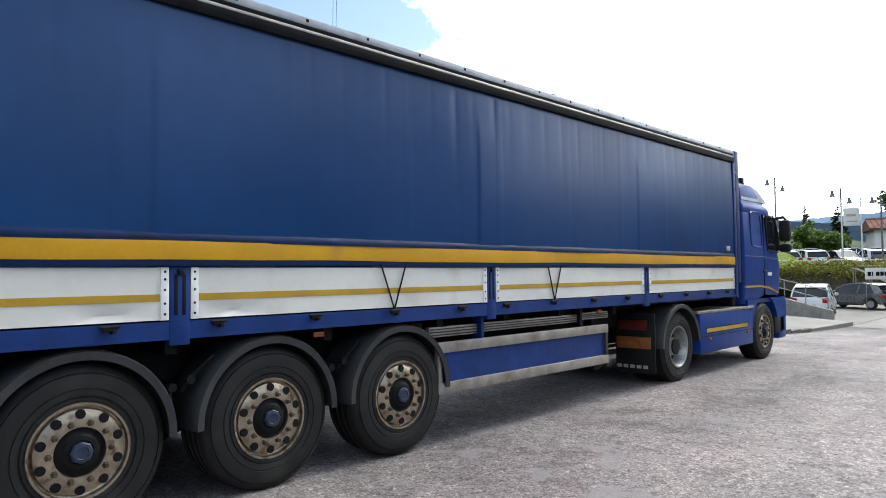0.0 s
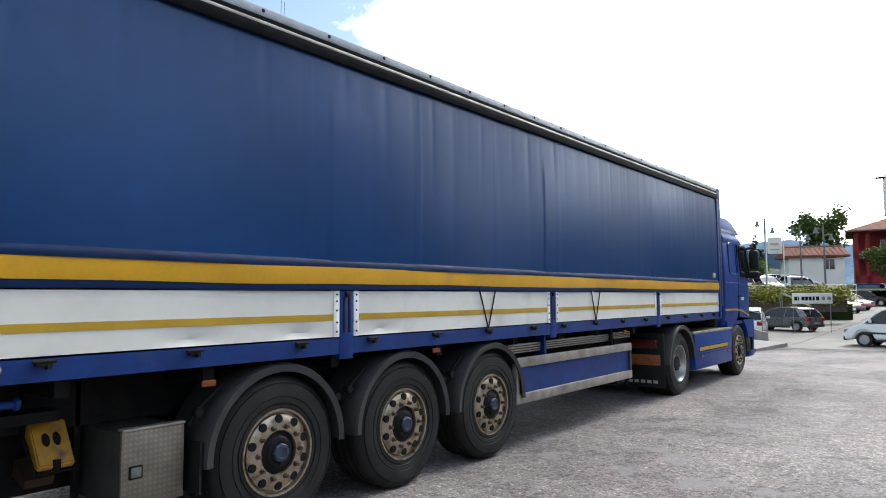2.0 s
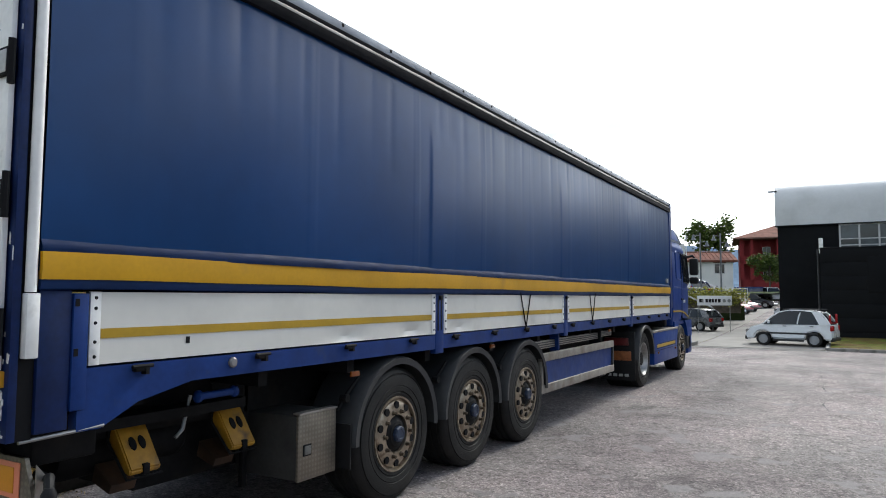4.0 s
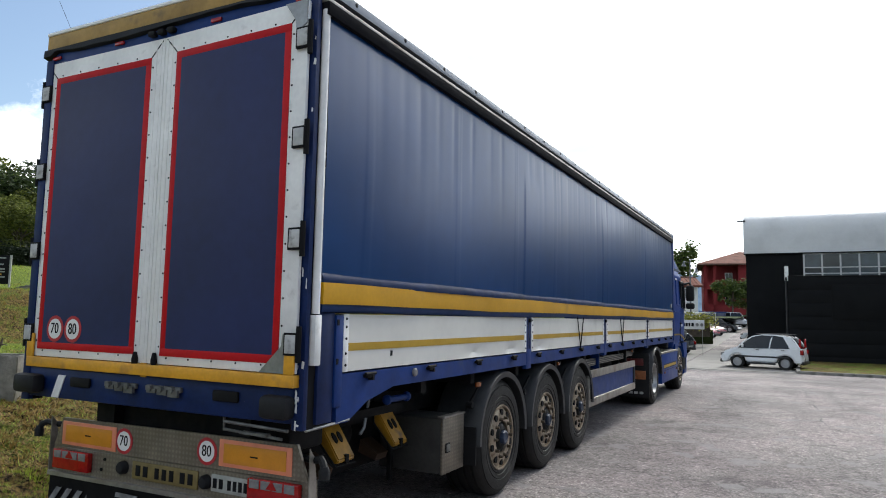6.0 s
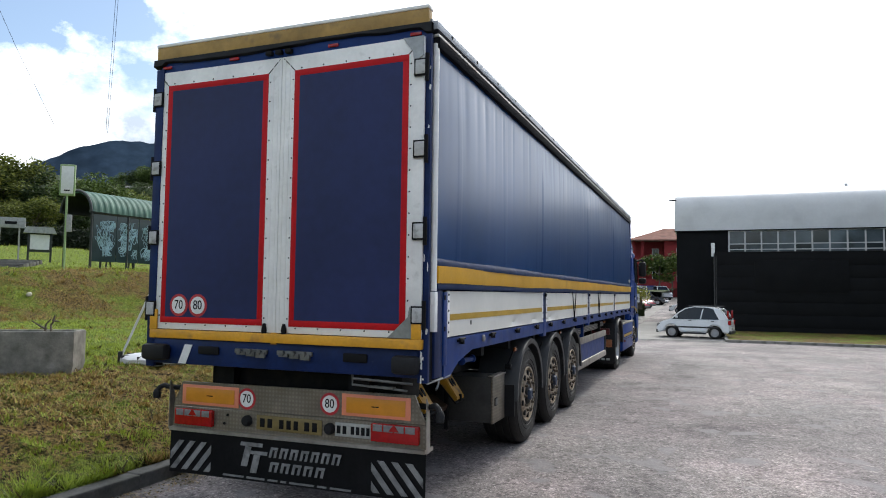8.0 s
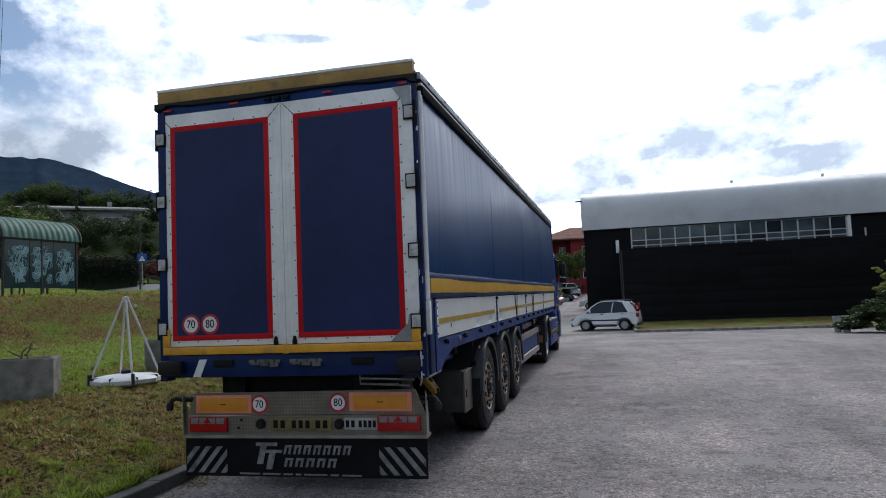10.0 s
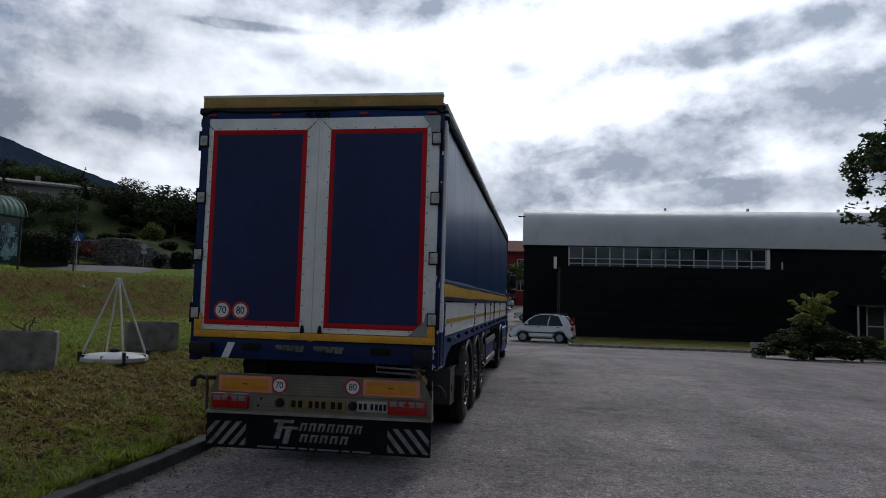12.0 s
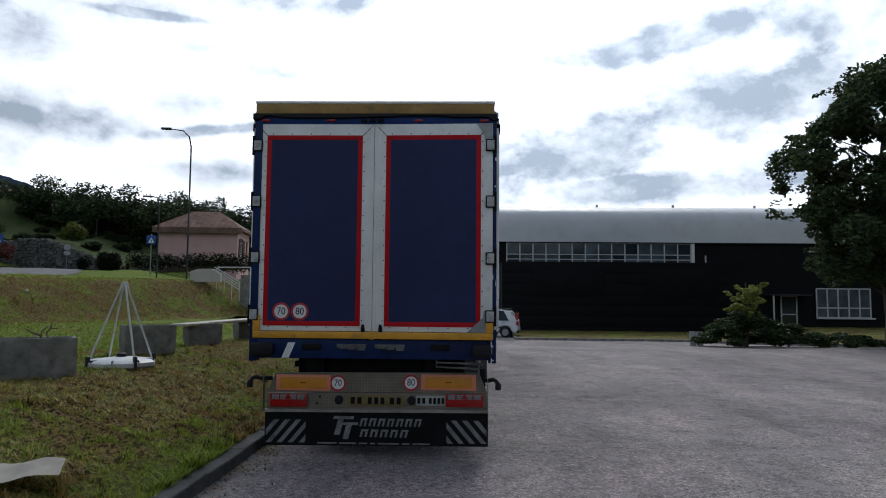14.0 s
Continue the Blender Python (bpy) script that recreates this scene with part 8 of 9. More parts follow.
M["paper"] = material("crumpled_pale_cardboard", (0.55, 0.51, 0.45), 0.85, vary=0.1, scale=5)
M["green_roof"] = material("pale_green_ribbed_roof", (0.16, 0.30, 0.23), 0.5, vary=0.12, scale=3)
M["lime_frame"] = material("light_green_frame", (0.24, 0.34, 0.14), 0.5, vary=0.1, scale=5)
M["sign_blue"] = material("blue_road_sign", (0.012, 0.07, 0.35), 0.4, vary=0.08, scale=5)
M["dark_metal"] = material("dark_green_black_metal", (0.018, 0.022, 0.020), 0.5, vary=0.2, scale=6)
M["stone"] = material("grey_wall_stone", (0.17, 0.165, 0.15), 0.95, vary=0.3, scale=2, fine=14, bump=0.6, bump_scale=12, per_object=0.5, spec=0.15)


def on_lawn(t, x, y, yaw=0.0, dz=0.0):
    t.matrix_basis = pose(x, y, lawn_height(x, y) + dz, 0, 0, yaw)
    return t


on_lawn(concrete_planter("stained long concrete planter with a bare shrub stump", 1.15, 0.48, 0.54), -4.58, 1.48, 33, -0.02)
stump = thing("shrub_stump", "bare crooked shrub stump in the planter", "shrub")
for pts in ([(0, 0, 0), (-0.03, 0, 0.08), (-0.02, 0, 0.16), (0.05, 0, 0.22)], [(0.02, 0, 0), (0.06, 0, 0.07), (0.03, 0.02, 0.14), (0.09, 0, 0.2), (0.17, 0, 0.19)], [(-0.02, 0, 0.1), (-0.12, 0.02, 0.13), (-0.22, 0, 0.19)], [(0.08, 0, 0.19), (0.10, 0, 0.27)]):
    part("branch", tube(bmesh.new(), pts, 0.017, 6, 0.006), M["bark"], stump)
stump.matrix_basis = pose(-4.42, 1.60, lawn_height(-4.58, 1.48) + 0.44, 0, 0, 10)
on_lawn(concrete_planter("shorter concrete planter behind the tripod", 0.82, 0.46, 0.50), -4.47, 4.62, 38)
on_lawn(concrete_planter("concrete block planter under the plank seat", 0.68, 0.42, 0.44), -4.45, 7.05, 38)
on_lawn(concrete_planter("concrete block planter under the plank seat", 0.72, 0.42, 0.44), -4.15, 9.3, 38)
bench = thing("plank_seat", "pale plank laid across two concrete planters", "bench")
part("plank", boxed(-0.45, 3.3, -0.2, 0.2, 0.0, 0.05, 0.008), M["plank"], bench)
zb = (lawn_height(-4.55, 7.0) + lawn_height(-4.15, 9.3)) / 2 + 0.44
bench.matrix_basis = pose(-4.60, 6.95, zb, 0, -0.8, 78)

tripod = thing("tripod_stand", "white tripod of poles on a round grey-white plastic base", "stand")
bm = lathe(bmesh.new(), [(0.0, 0.0), (0.46, 0.0), (0.50, 0.03), (0.50, 0.085), (0.45, 0.12), (0.12, 0.155), (0.0, 0.16)], (0, 0, 0), "z", 8)
part("base", bm, M["plastic_white"], tripod)
for k in range(4):
    a = math.pi * k / 4 + 0.2
    part("base_joint", boxed(-0.47, 0.47, -0.006, 0.006, 0.02, 0.128, m=pose(0, 0, 0, 0, 0, math.degrees(a))), M["fender"], tripod)
part("hub", lathe(bmesh.new(), [(0.07, 0.12), (0.07, 0.2), (0.04, 0.22), (0, 0.22)], (0, 0, 0), "z", 12), M["black"], tripod)
for k in range(4):
    a = math.pi / 2 * k + 0.85
    part("leg", tube(bmesh.new(), [(0.47 * math.cos(a), 0.47 * math.sin(a), 0.1), (0.03 * math.cos(a), 0.03 * math.sin(a), 1.24)], 0.016, 8), M["pole_white"], tripod)
    part("clamp", boxed(-0.03, 0.03, -0.02, 0.02, -0.06, 0.10, m=pose(0.48 * math.cos(a), 0.48 * math.sin(a), 0.08, 0, 0, math.degrees(a))), M["fender"], tripod)
part("top_ring", lathe(bmesh.new(), [(0.05, 1.2), (0.05, 1.27), (0.0, 1.28)], (0, 0, 0), "z", 10), M["pole_white"], tripod)
on_lawn(tripod, -4.18, 3.16, 0, -0.01)

for k, (x, y, yaw, w, d) in enumerate(((-2.48, -2.0, 25, 0.85, 0.55), (-2.08, -2.52, -5, 0.6, 0.36))):
    lit = thing("cardboard_sheet", "crumpled sheet of pale cardboard lying on the grass", "litter", "litter")
    bm = bmesh.new()
    grid = [[bm.verts.new((w * (i / 12 - 0.5) + 0.02 * noise.noise((i, j, k)), d * (j / 8 - 0.5) + 0.03 * noise.noise((i * 0.6, j, 3 + k)), 0.05 + 0.05 * noise.noise((i * 0.35, j * 0.5, 9 + k)) + 0.015 * i / 12)) for j in range(9)] for i in range(13)]
    for a, b in zip(grid, grid[1:]):
        for j in range(8):
            bm.faces.new((a[j], b[j], b[j + 1], a[j + 1]))
    bmesh.ops.solidify(bm, geom=bm.faces[:], thickness=0.006)
    part("sheet", bm, M["paper"], lit, smooth=25)
    on_lawn(lit, x, y, yaw, 0.0)
for x, y, s in ((-15.2, 9.6, 0.08), (-13.7, 15.5, 0.07)):
    rock = thing("stone", "pale loose stone on the grass bank", "stone", "loose stones")
    bm = bmesh.new()
    bmesh.ops.create_icosphere(bm, subdivisions=2, radius=s)
    for v in bm.verts:
        v.co *= 1 + 0.3 * noise.noise(v.co * 8 + Vector((x, y, 0)))
    part("body", bm, M["plank"], rock)
    on_lawn(rock, x, y, 0, s * 0.5)

# grass blades: dense near the walk, thinner further off
def blades(name, count, xr, yr, size, seed, mats, label, cut=None):
    rng = random.Random(seed)
    verts, faces, index = [], [], []
    while len(faces) < count:
        x, y = rng.uniform(*xr), rng.uniform(*yr)
        if cut and not cut(x, y, rng):
            continue
        z = lawn_height(x, y)
        h = size * rng.uniform(0.5, 1.4)
        a = rng.uniform(0, 6.28) if rng.random() < 0.5 else 9 * noise.noise((x * 2.2, y * 2.2, 6.0))
        tuft = max(0.25, 1.0 + 1.9 * noise.noise((x * 5.0, y * 5.0, 2.0)))
        h *= tuft
        lean = rng.uniform(0.2, 1.6) * h
        w = 0.13 * h
        dx, dy = math.cos(a), math.sin(a)
        n = len(verts)
        verts += [(x - dy * w, y + dx * w, z - 0.01), (x + dy * w, y - dx * w, z - 0.01), (x + dx * lean, y + dy * lean, z + h)]
        faces.append((n, n + 1, n + 2))
        straw = noise.noise((x * 0.9 + 3, y * 0.9, 0.5)) + 0.5 * noise.noise((x * 3.1, y * 3.1, 1.5)) + rng.gauss(0, 0.12)
        bank = foot_x(y) - x
        if 0 < bank < 3.2:
            straw += 0.38
        if -4.3 < x < -1.75:
            straw += 0.26 * min(1.0, (x + 4.3) / 0.6) - (0.42 if x > -2.35 + 0.5 * noise.noise((y * 0.9, 3.0, 1.0)) else 0.0)
        if foot_x(y) < x < -4.6 or bank > 4.2:
            straw -= 0.42
        # blades in the hollows take the dark colour as painted shade
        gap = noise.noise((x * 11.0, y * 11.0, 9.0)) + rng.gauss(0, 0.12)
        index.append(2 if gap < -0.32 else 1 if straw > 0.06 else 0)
    me = bpy.data.meshes.new(name)
    me.from_pydata(verts, [], faces)
    for m in mats:
        me.materials.append(m)
    me.polygons.foreach_set("material_index", index)
    ob = part(name, me, None)
    tagged(ob, label, "grass", "", "stuff")
    return ob


M["blade_green"] = leaf_material("grass_blades", (0.15, 0.205, 0.022), (0.36, 0.43, 0.055))
# colour with the shade between tufts put in; also serves the kerb litter
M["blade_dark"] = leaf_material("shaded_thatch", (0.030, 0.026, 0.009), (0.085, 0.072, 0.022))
M["blade_straw"] = leaf_material("straw_blades", (0.17, 0.105, 0.032), (0.42, 0.29, 0.092))
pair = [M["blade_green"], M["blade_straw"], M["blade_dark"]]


def hay(name, count, xr, yr, seed, label, keep):
    """Long cut stalks lying in loose tufts."""
    rng = random.Random(seed)
    verts, faces, index = [], [], []
    while len(index) < 2 * count:
        x, y = rng.uniform(*xr), rng.uniform(*yr)
        heap = noise.noise((x * 8.5, y * 8.5, 1.0))
        if heap < rng.uniform(-0.35, 0.25) or not keep(x, y):
            continue
        z = lawn_height(x, y)
        a = rng.uniform(0, 6.28) * 0.5 + 6 * noise.noise((x * 1.7, y * 1.7, 4.0))
        ln, w = rng.uniform(0.025, 0.07), rng.uniform(0.002, 0.0042)
        dx, dy = math.cos(a), math.sin(a)
        lift = rng.uniform(0.008, 0.045)
        n = len(verts)
        for f, h in ((-1.0, 0.002), (0.1, lift), (1.0, lift * rng.uniform(0.1, 0.9))):
            verts += [(x + dx * ln * f - dy * w, y + dy * ln * f + dx * w, z + h), (x + dx * ln * f + dy * w, y + dy * ln * f - dx * w, z + h)]
        faces += [(n, n + 1, n + 3, n + 2), (n + 2, n + 3, n + 5, n + 4)]
        kind = 2 if rng.random() < 0.12 else 1 if rng.random() < 0.62 else 0
        index += [kind, kind]
    me = bpy.data.meshes.new(name)
    me.from_pydata(verts, [], faces)
    for m in pair:
        me.materials.append(m)
    me.polygons.foreach_set("material_index", index)
    tagged(part(name, me, None), label, "grass", "", "stuff")


hay("cut_hay", 21000, (-4.6, -2.1), (-4.5, 9.0), 21, "dry cut hay lying in tufts on the slope", lambda x, y: x < -2.3 + 0.3 * noise.noise((y * 1.1, 3.0, 1.0)) and noise.noise((x * 0.9 + 5, y * 0.55, 2.0)) + 0.4 * noise.noise((x * 2.6, y * 2.6, 4.0)) > -0.12)
hay("cut_hay", 24000, (-19.0, -7.4), (-1.0, 26.0), 22, "dry cut hay lying on the bank", lambda x, y: 0.0 < foot_x(y) - x < 3.6)
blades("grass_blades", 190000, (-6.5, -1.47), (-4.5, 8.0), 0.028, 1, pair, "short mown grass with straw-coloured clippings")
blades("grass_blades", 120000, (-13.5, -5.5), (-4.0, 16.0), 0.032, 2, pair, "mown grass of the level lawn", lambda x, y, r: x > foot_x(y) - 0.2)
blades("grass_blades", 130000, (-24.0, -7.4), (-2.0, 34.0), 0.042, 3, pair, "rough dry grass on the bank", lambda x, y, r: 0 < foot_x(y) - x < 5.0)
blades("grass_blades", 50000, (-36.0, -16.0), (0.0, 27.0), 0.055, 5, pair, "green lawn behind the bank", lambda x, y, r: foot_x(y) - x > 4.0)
blades("grass_blades", 15000, (-1.55, -1.44), (-6.0, 12.0), 0.05, 4, pair, "grass tufts along the kerb")


def kerb_litter(count, seed):
    """Dead leaves, stalks and grit swept together along the foot of the kerb."""
    rng = random.Random(seed)
    verts, faces, index = [], [], []
    while len(faces) < count:
        y = rng.uniform(-7.5, 9.0)
        x = -1.28 + abs(rng.gauss(0, 0.16)) + 0.10 * max(0.0, noise.noise((y * 1.4, 2.0, 6.0)))
        if noise.noise((x * 3.0, y * 2.2, 3.0)) < rng.uniform(-0.5, 0.3):
            continue
        z = lot_height(x, y) + 0.004
        a, stalk = rng.uniform(0, 6.28), rng.random() < 0.3
        ln, w = (rng.uniform(0.02, 0.06), 0.002) if stalk else (rng.uniform(0.005, 0.016), rng.uniform(0.004, 0.009))
        dx, dy, lift = math.cos(a), math.sin(a), rng.uniform(0.002, 0.012)
        n = len(verts)
        verts += [(x - dx * ln - dy * w, y - dy * ln + dx * w, z), (x - dx * ln + dy * w, y - dy * ln - dx * w, z + 0.001), (x + dx * ln + dy * w, y + dy * ln - dx * w, z + lift), (x + dx * ln - dy * w, y + dy * ln + dx * w, z + lift)]
        faces.append((n, n + 1, n + 2, n + 3))
        index.append(0 if stalk else rng.choice((1, 1, 2)))
    me = bpy.data.meshes.new("kerb_litter")
    me.from_pydata(verts, [], faces)
    for m in (M["blade_straw"], M["blade_dark"], M["concrete"]):
        me.materials.append(m)
    me.polygons.foreach_set("material_index", index)
    tagged(part("kerb_litter", me, None), "dead leaves, stalks and grit along the kerb", "litter", "", "stuff")


kerb_litter(5200, 61)

# ---- along the street ----
shelter = thing("bus_shelter", "green bus shelter with a ribbed barrel roof and scribbled glass", "bus shelter")
LEN, DEEP = 3.1, 1.5
for x in (0.0, LEN / 2, LEN):
    for y in (0.0, DEEP):
        part("post", tube(bmesh.new(), [(x, y, 0), (x, y, 2.15)], 0.045, 8), M["dark_metal"], shelter)
bm = bmesh.new()
n = 54
rows = []
for i in range(n + 1):
    x = -0.15 + (LEN + 0.3) * i / n
    rr = 0.86 + (0.025 if (i // 2) % 2 else 0.0)
    rows.append([bm.verts.new((x, DEEP / 2 - rr * math.cos(math.pi * j / 14), 2.12 + 0.80 * rr / 0.86 * math.sin(math.pi * j / 14))) for j in range(15)])
for a, b in zip(rows, rows[1:]):
    for j in range(14):
        bm.faces.new((a[j], b[j], b[j + 1], a[j + 1]))
bmesh.ops.solidify(bm, geom=bm.faces[:], thickness=0.03)
part("roof", bm, M["green_roof"], shelter, "pale green ribbed barrel roof", smooth=20)
# added dark shell paints the shade under the barrel roof
bm = bmesh.new()
ends = [[bm.verts.new((x, DEEP / 2 - 0.80 * math.cos(math.pi * j / 14), 2.10 + 0.74 * math.sin(math.pi * j / 14))) for j in range(15)] for x in (-0.13, LEN + 0.13)]
for j in range(14):
    bm.faces.new((ends[0][j], ends[0][j + 1], ends[1][j + 1], ends[1][j]))
bmesh.ops.solidify(bm, geom=bm.faces[:], thickness=0.01)
part("roof_lining", bm, M["dark_metal"], shelter)
for x in (-0.12, LEN + 0.12):
    part("roof_hoop", tube(bmesh.new(), [(x, DEEP / 2 - 0.86 * math.cos(math.pi * j / 14), 2.12 + 0.80 * math.sin(math.pi * j / 14)) for j in range(15)], 0.05, 8), M["dark_metal"], shelter)
part("beam", boxed(-0.1, LEN + 0.1, -0.05, 0.05, 2.08, 2.18), M["dark_metal"], shelter)
part("beam", boxed(-0.1, LEN + 0.1, DEEP - 0.05, DEEP + 0.05, 2.08, 2.18), M["dark_metal"], shelter)
M["shelter_glass"] = material("scratched_green_glass", (0.022, 0.040, 0.040), 0.15, vary=0.3, scale=2.0, fine=0, rough_vary=0.06)
M["scribble"] = material("pale_blue_spray_paint", (0.34, 0.50, 0.55), 0.7, vary=0.15)
rng = random.Random(6)
for k in range(3):
    x0 = 0.06 + k * (LEN - 0.1) / 3
    pane = part("pane", boxed(x0, x0 + LEN / 3 - 0.06, -0.01, 0.01, 0.30, 2.05), M["shelter_glass"], shelter, "glass pane with pale blue scribbles")
    for j in range(28):
        cx, cz = x0 + rng.uniform(0.12, 0.78), rng.uniform(0.6, 1.75)
        wide, tall, turn = rng.uniform(0.05, 0.13), rng.uniform(0.08, 0.20), rng.uniform(0.8, 1.5)
        pts = []
        for q in range(26):
            a = q * 0.45
            pts.append((max(x0 + 0.05, min(x0 + 0.93, cx + wide * math.cos(a * turn) + 0.007 * q)), -0.016, max(0.4, min(1.98, cz + tall * math.sin(a * 1.3 + j)))))
        part("scribble", tube(bmesh.new(), pts, rng.uniform(0.006, 0.013), 4), M["scribble"], pane)
seat = part("seat", boxed(0.75, 2.35, 0.2, 0.55, 0.42, 0.47, 0.01), M["dark_metal"], shelter)
for x in (1.05, 2.05):
    part("seat_leg", tube(bmesh.new(), [(x - 0.12, 0.38, 0.0), (x - 0.06, 0.38, 0.44)], 0.03, 6), M["dark_metal"], seat)
    part("seat_leg", tube(bmesh.new(), [(x + 0.12, 0.38, 0.0), (x + 0.06, 0.38, 0.44)], 0.03, 6), M["dark_metal"], seat)
shelter.matrix_basis = pose(-17.95, 14.05, lawn_height(-17.9, 15.5) - 0.02, 0, 0, 85)

stop = thing("bus_stop_sign", "tall bus stop sign with white panel and green frame", "sign")
part("pole", tube(bmesh.new(), [(0, 0, 0), (0, 0, 3.3)], 0.04, 8), M["lime_frame"], stop)
part("frame", boxed(-0.26, 0.26, -0.06, 0.06, 2.35, 3.36, 0.02), M["lime_frame"], stop)
part("panel", boxed(-0.21, 0.21, -0.07, 0.07, 2.42, 3.30, 0.01), M["disc_white"], stop)
part("bar", boxed(-0.1, 0.1, -0.075, -0.068, 2.5, 2.54), M["ink"], stop)
part("timetable", boxed(-0.02, 0.20, -0.03, 0.03, 1.2, 1.75, 0.01), M["print_grey"], stop)
stop.matrix_basis = pose(-16.9, 12.1, lawn_height(-16.9, 12.1) + 0.0, 0, 0, 38) @ Matrix.Diagonal((0.9, 0.9, 1.05, 1))

board = thing("notice_board", "roofed wooden notice board with a white sheet", "notice board")
for x in (-0.42, 0.42):
    part("post", boxed(x - 0.04, x + 0.04, -0.04, 0.04, 0, 1.0), M["dark_metal"], board)
part("frame", boxed(-0.45, 0.45, -0.05, 0.05, 0.32, 0.95, 0.01), M["dark_metal"], board)
part("sheet", boxed(-0.36, 0.36, -0.058, -0.048, 0.40, 0.88), M["disc_white"], board)
bm = bmesh.new()
prism(bm, [(-0.62, 0.92), (0.62, 0.92), (0.5, 1.12), (-0.5, 1.12)], "y", -0.25, 0.25)
part("roof", bm, M["print_grey"], board)
board.matrix_basis = pose(-26.9, 19.0, lawn_height(-26.9, 19.0) + 0.03, 0, 0, 50) @ Matrix.Diagonal((1.12, 1.12, 1.5, 1))
dark_board = thing("sign_board", "dark information board with pale lines of print", "sign")
part("panel", boxed(-0.42, 0.42, -0.04, 0.04, 0.12, 1.2, 0.01), M["ink"], dark_board)
for x in (-0.44, 0.44):
    part("post", boxed(x - 0.03, x + 0.03, -0.05, 0.05, 0, 1.22), M["print_grey"], dark_board)
for k, z in enumerate((1.08, 0.98, 0.84, 0.66, 0.56, 0.46, 0.36, 0.26)):
    part("bar", boxed(-0.34, -0.34 + (0.62, 0.4, 0.55, 0.6, 0.6, 0.5, 0.62, 0.45)[k], -0.046, -0.04, z, z + 0.05), (M["orange"] if k == 5 else M["print_grey"]), dark_board)
dark_board.matrix_basis = pose(-20.3, 10.6, lawn_height(-20.3, 10.6) + 0.12, 0, 0, 45) @ Matrix.Diagonal((0.86, 0.86, 0.9, 1))
small = thing("small_sign", "small white sign on a short post", "sign")
part("post", boxed(-0.03, 0.03, -0.03, 0.03, 0, 0.35), M["plank"], small)
part("panel", boxed(-0.15, 0.15, -0.04, -0.03, 0.32, 0.58), M["print_grey"], small)
small.matrix_basis = pose(-21.3, 9.6, lawn_height(-21.3, 9.6), 0, 0, 45)
direction = thing("direction_sign", "long grey-white direction sign on three posts", "sign")
part("panel", boxed(-1.05, 1.05, -0.03, 0.03, 1.05, 1.55, 0.01), M["print_grey"], direction)
for k in range(2):
    part("bar", boxed(-0.7 + k * 0.9, -0.2 + k * 0.9, -0.036, -0.03, 1.22, 1.36), M["ink"], direction)
for x in (-0.8, 0.0, 0.8):
    part("post", tube(bmesh.new(), [(x, 0.05, -0.7), (x, 0.05, 1.5)], 0.04, 6), M["print_grey"], direction)
direction.matrix_basis = pose(-28.2, 17.9, lawn_height(-28.2, 17.9) + 0.5, 0, 0, 45)
path = thing("garden_steps", "shallow grey log steps climbing the grass", "steps")
for k in range(9):
    part("step", boxed(-0.75, 0.75, 0.36 * k, 0.36 * k + 0.3, 0.045 * k - 0.1, 0.045 * k + 0.07, 0.02), M["stone"], path)
path.matrix_basis = pose(-19.9, 11.6, lawn_height(-20, 11.6), 0, 0, 35)

hedge_wall = thing("hedge", "long dark clipped hedge along the far side of the street", "hedge")
blobs = []
for k in range(60):
    f = k / 59
    blobs.append((-46 + 12.5 * f, 14 + 27 * f, 4.8 + 0.1 * noise.noise((k * 0.4, 0, 0)), 0.75, 0.75, 1.25))
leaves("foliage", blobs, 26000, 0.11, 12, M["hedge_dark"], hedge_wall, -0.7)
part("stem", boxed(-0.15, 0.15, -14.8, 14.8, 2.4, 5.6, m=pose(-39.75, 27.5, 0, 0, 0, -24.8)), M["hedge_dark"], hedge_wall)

# lamps and road signs
def road_lamp(h, reach, label):
    t = thing("street_lamp", label, "street lamp", "street lamps")
    pts = [(0, 0, 0), (0, 0, h * 0.5), (0, 0, h * 0.88), (-0.1 * reach, 0, h * 0.95), (-0.4 * reach, 0, h * 0.99), (-reach, 0, h)]
    part("pole", tube(bmesh.new(), pts, 0.055, 10, 0.03), M["fender"], t)
    part("lamp_head", boxed(-reach - 0.55, -reach + 0.05, -0.13, 0.13, h - 0.05, h + 0.06, 0.03), M["fender"], t)
    return t


big = road_lamp(8.9, 1.2, "tall street lamp with a curved arm")
big.matrix_basis = pose(-15.2, 32.4, lawn_height(-15.2, 32.4), 0, 0, 8)
low = road_lamp(5.4, 0.5, "short street lamp with a flat head")
low.matrix_basis = pose(-19.25, 37.4, lawn_height(-19.5, 37.4), 0, 0, 8)
copy_thing(low, pose(-28.6, 35.0, lawn_height(-28.6, 35.0) - 0.1, 0, 0, 40))


def crossing_sign():
    t = thing("crossing_sign", "square blue pedestrian crossing sign on a grey post", "road sign", "crossing signs")
    part("post", tube(bmesh.new(), [(0, 0, 0), (0, 0, 2.9)], 0.035, 8), M["steel"], t)
    p = part("plate", boxed(-0.29, 0.29, -0.05, -0.03, 2.2, 2.78, 0.01), M["sign_blue"], t)
    bm = bmesh.new()
    prism(bm, [(-0.19, 2.30), (0.19, 2.30), (0.0, 2.66)], "y", -0.056, -0.049)
    part("triangle", bm, M["disc_white"], p)
    part("figure_bar", boxed(-0.025, 0.025, -0.06, -0.055, 2.34, 2.52), M["ink"], p)
    return t


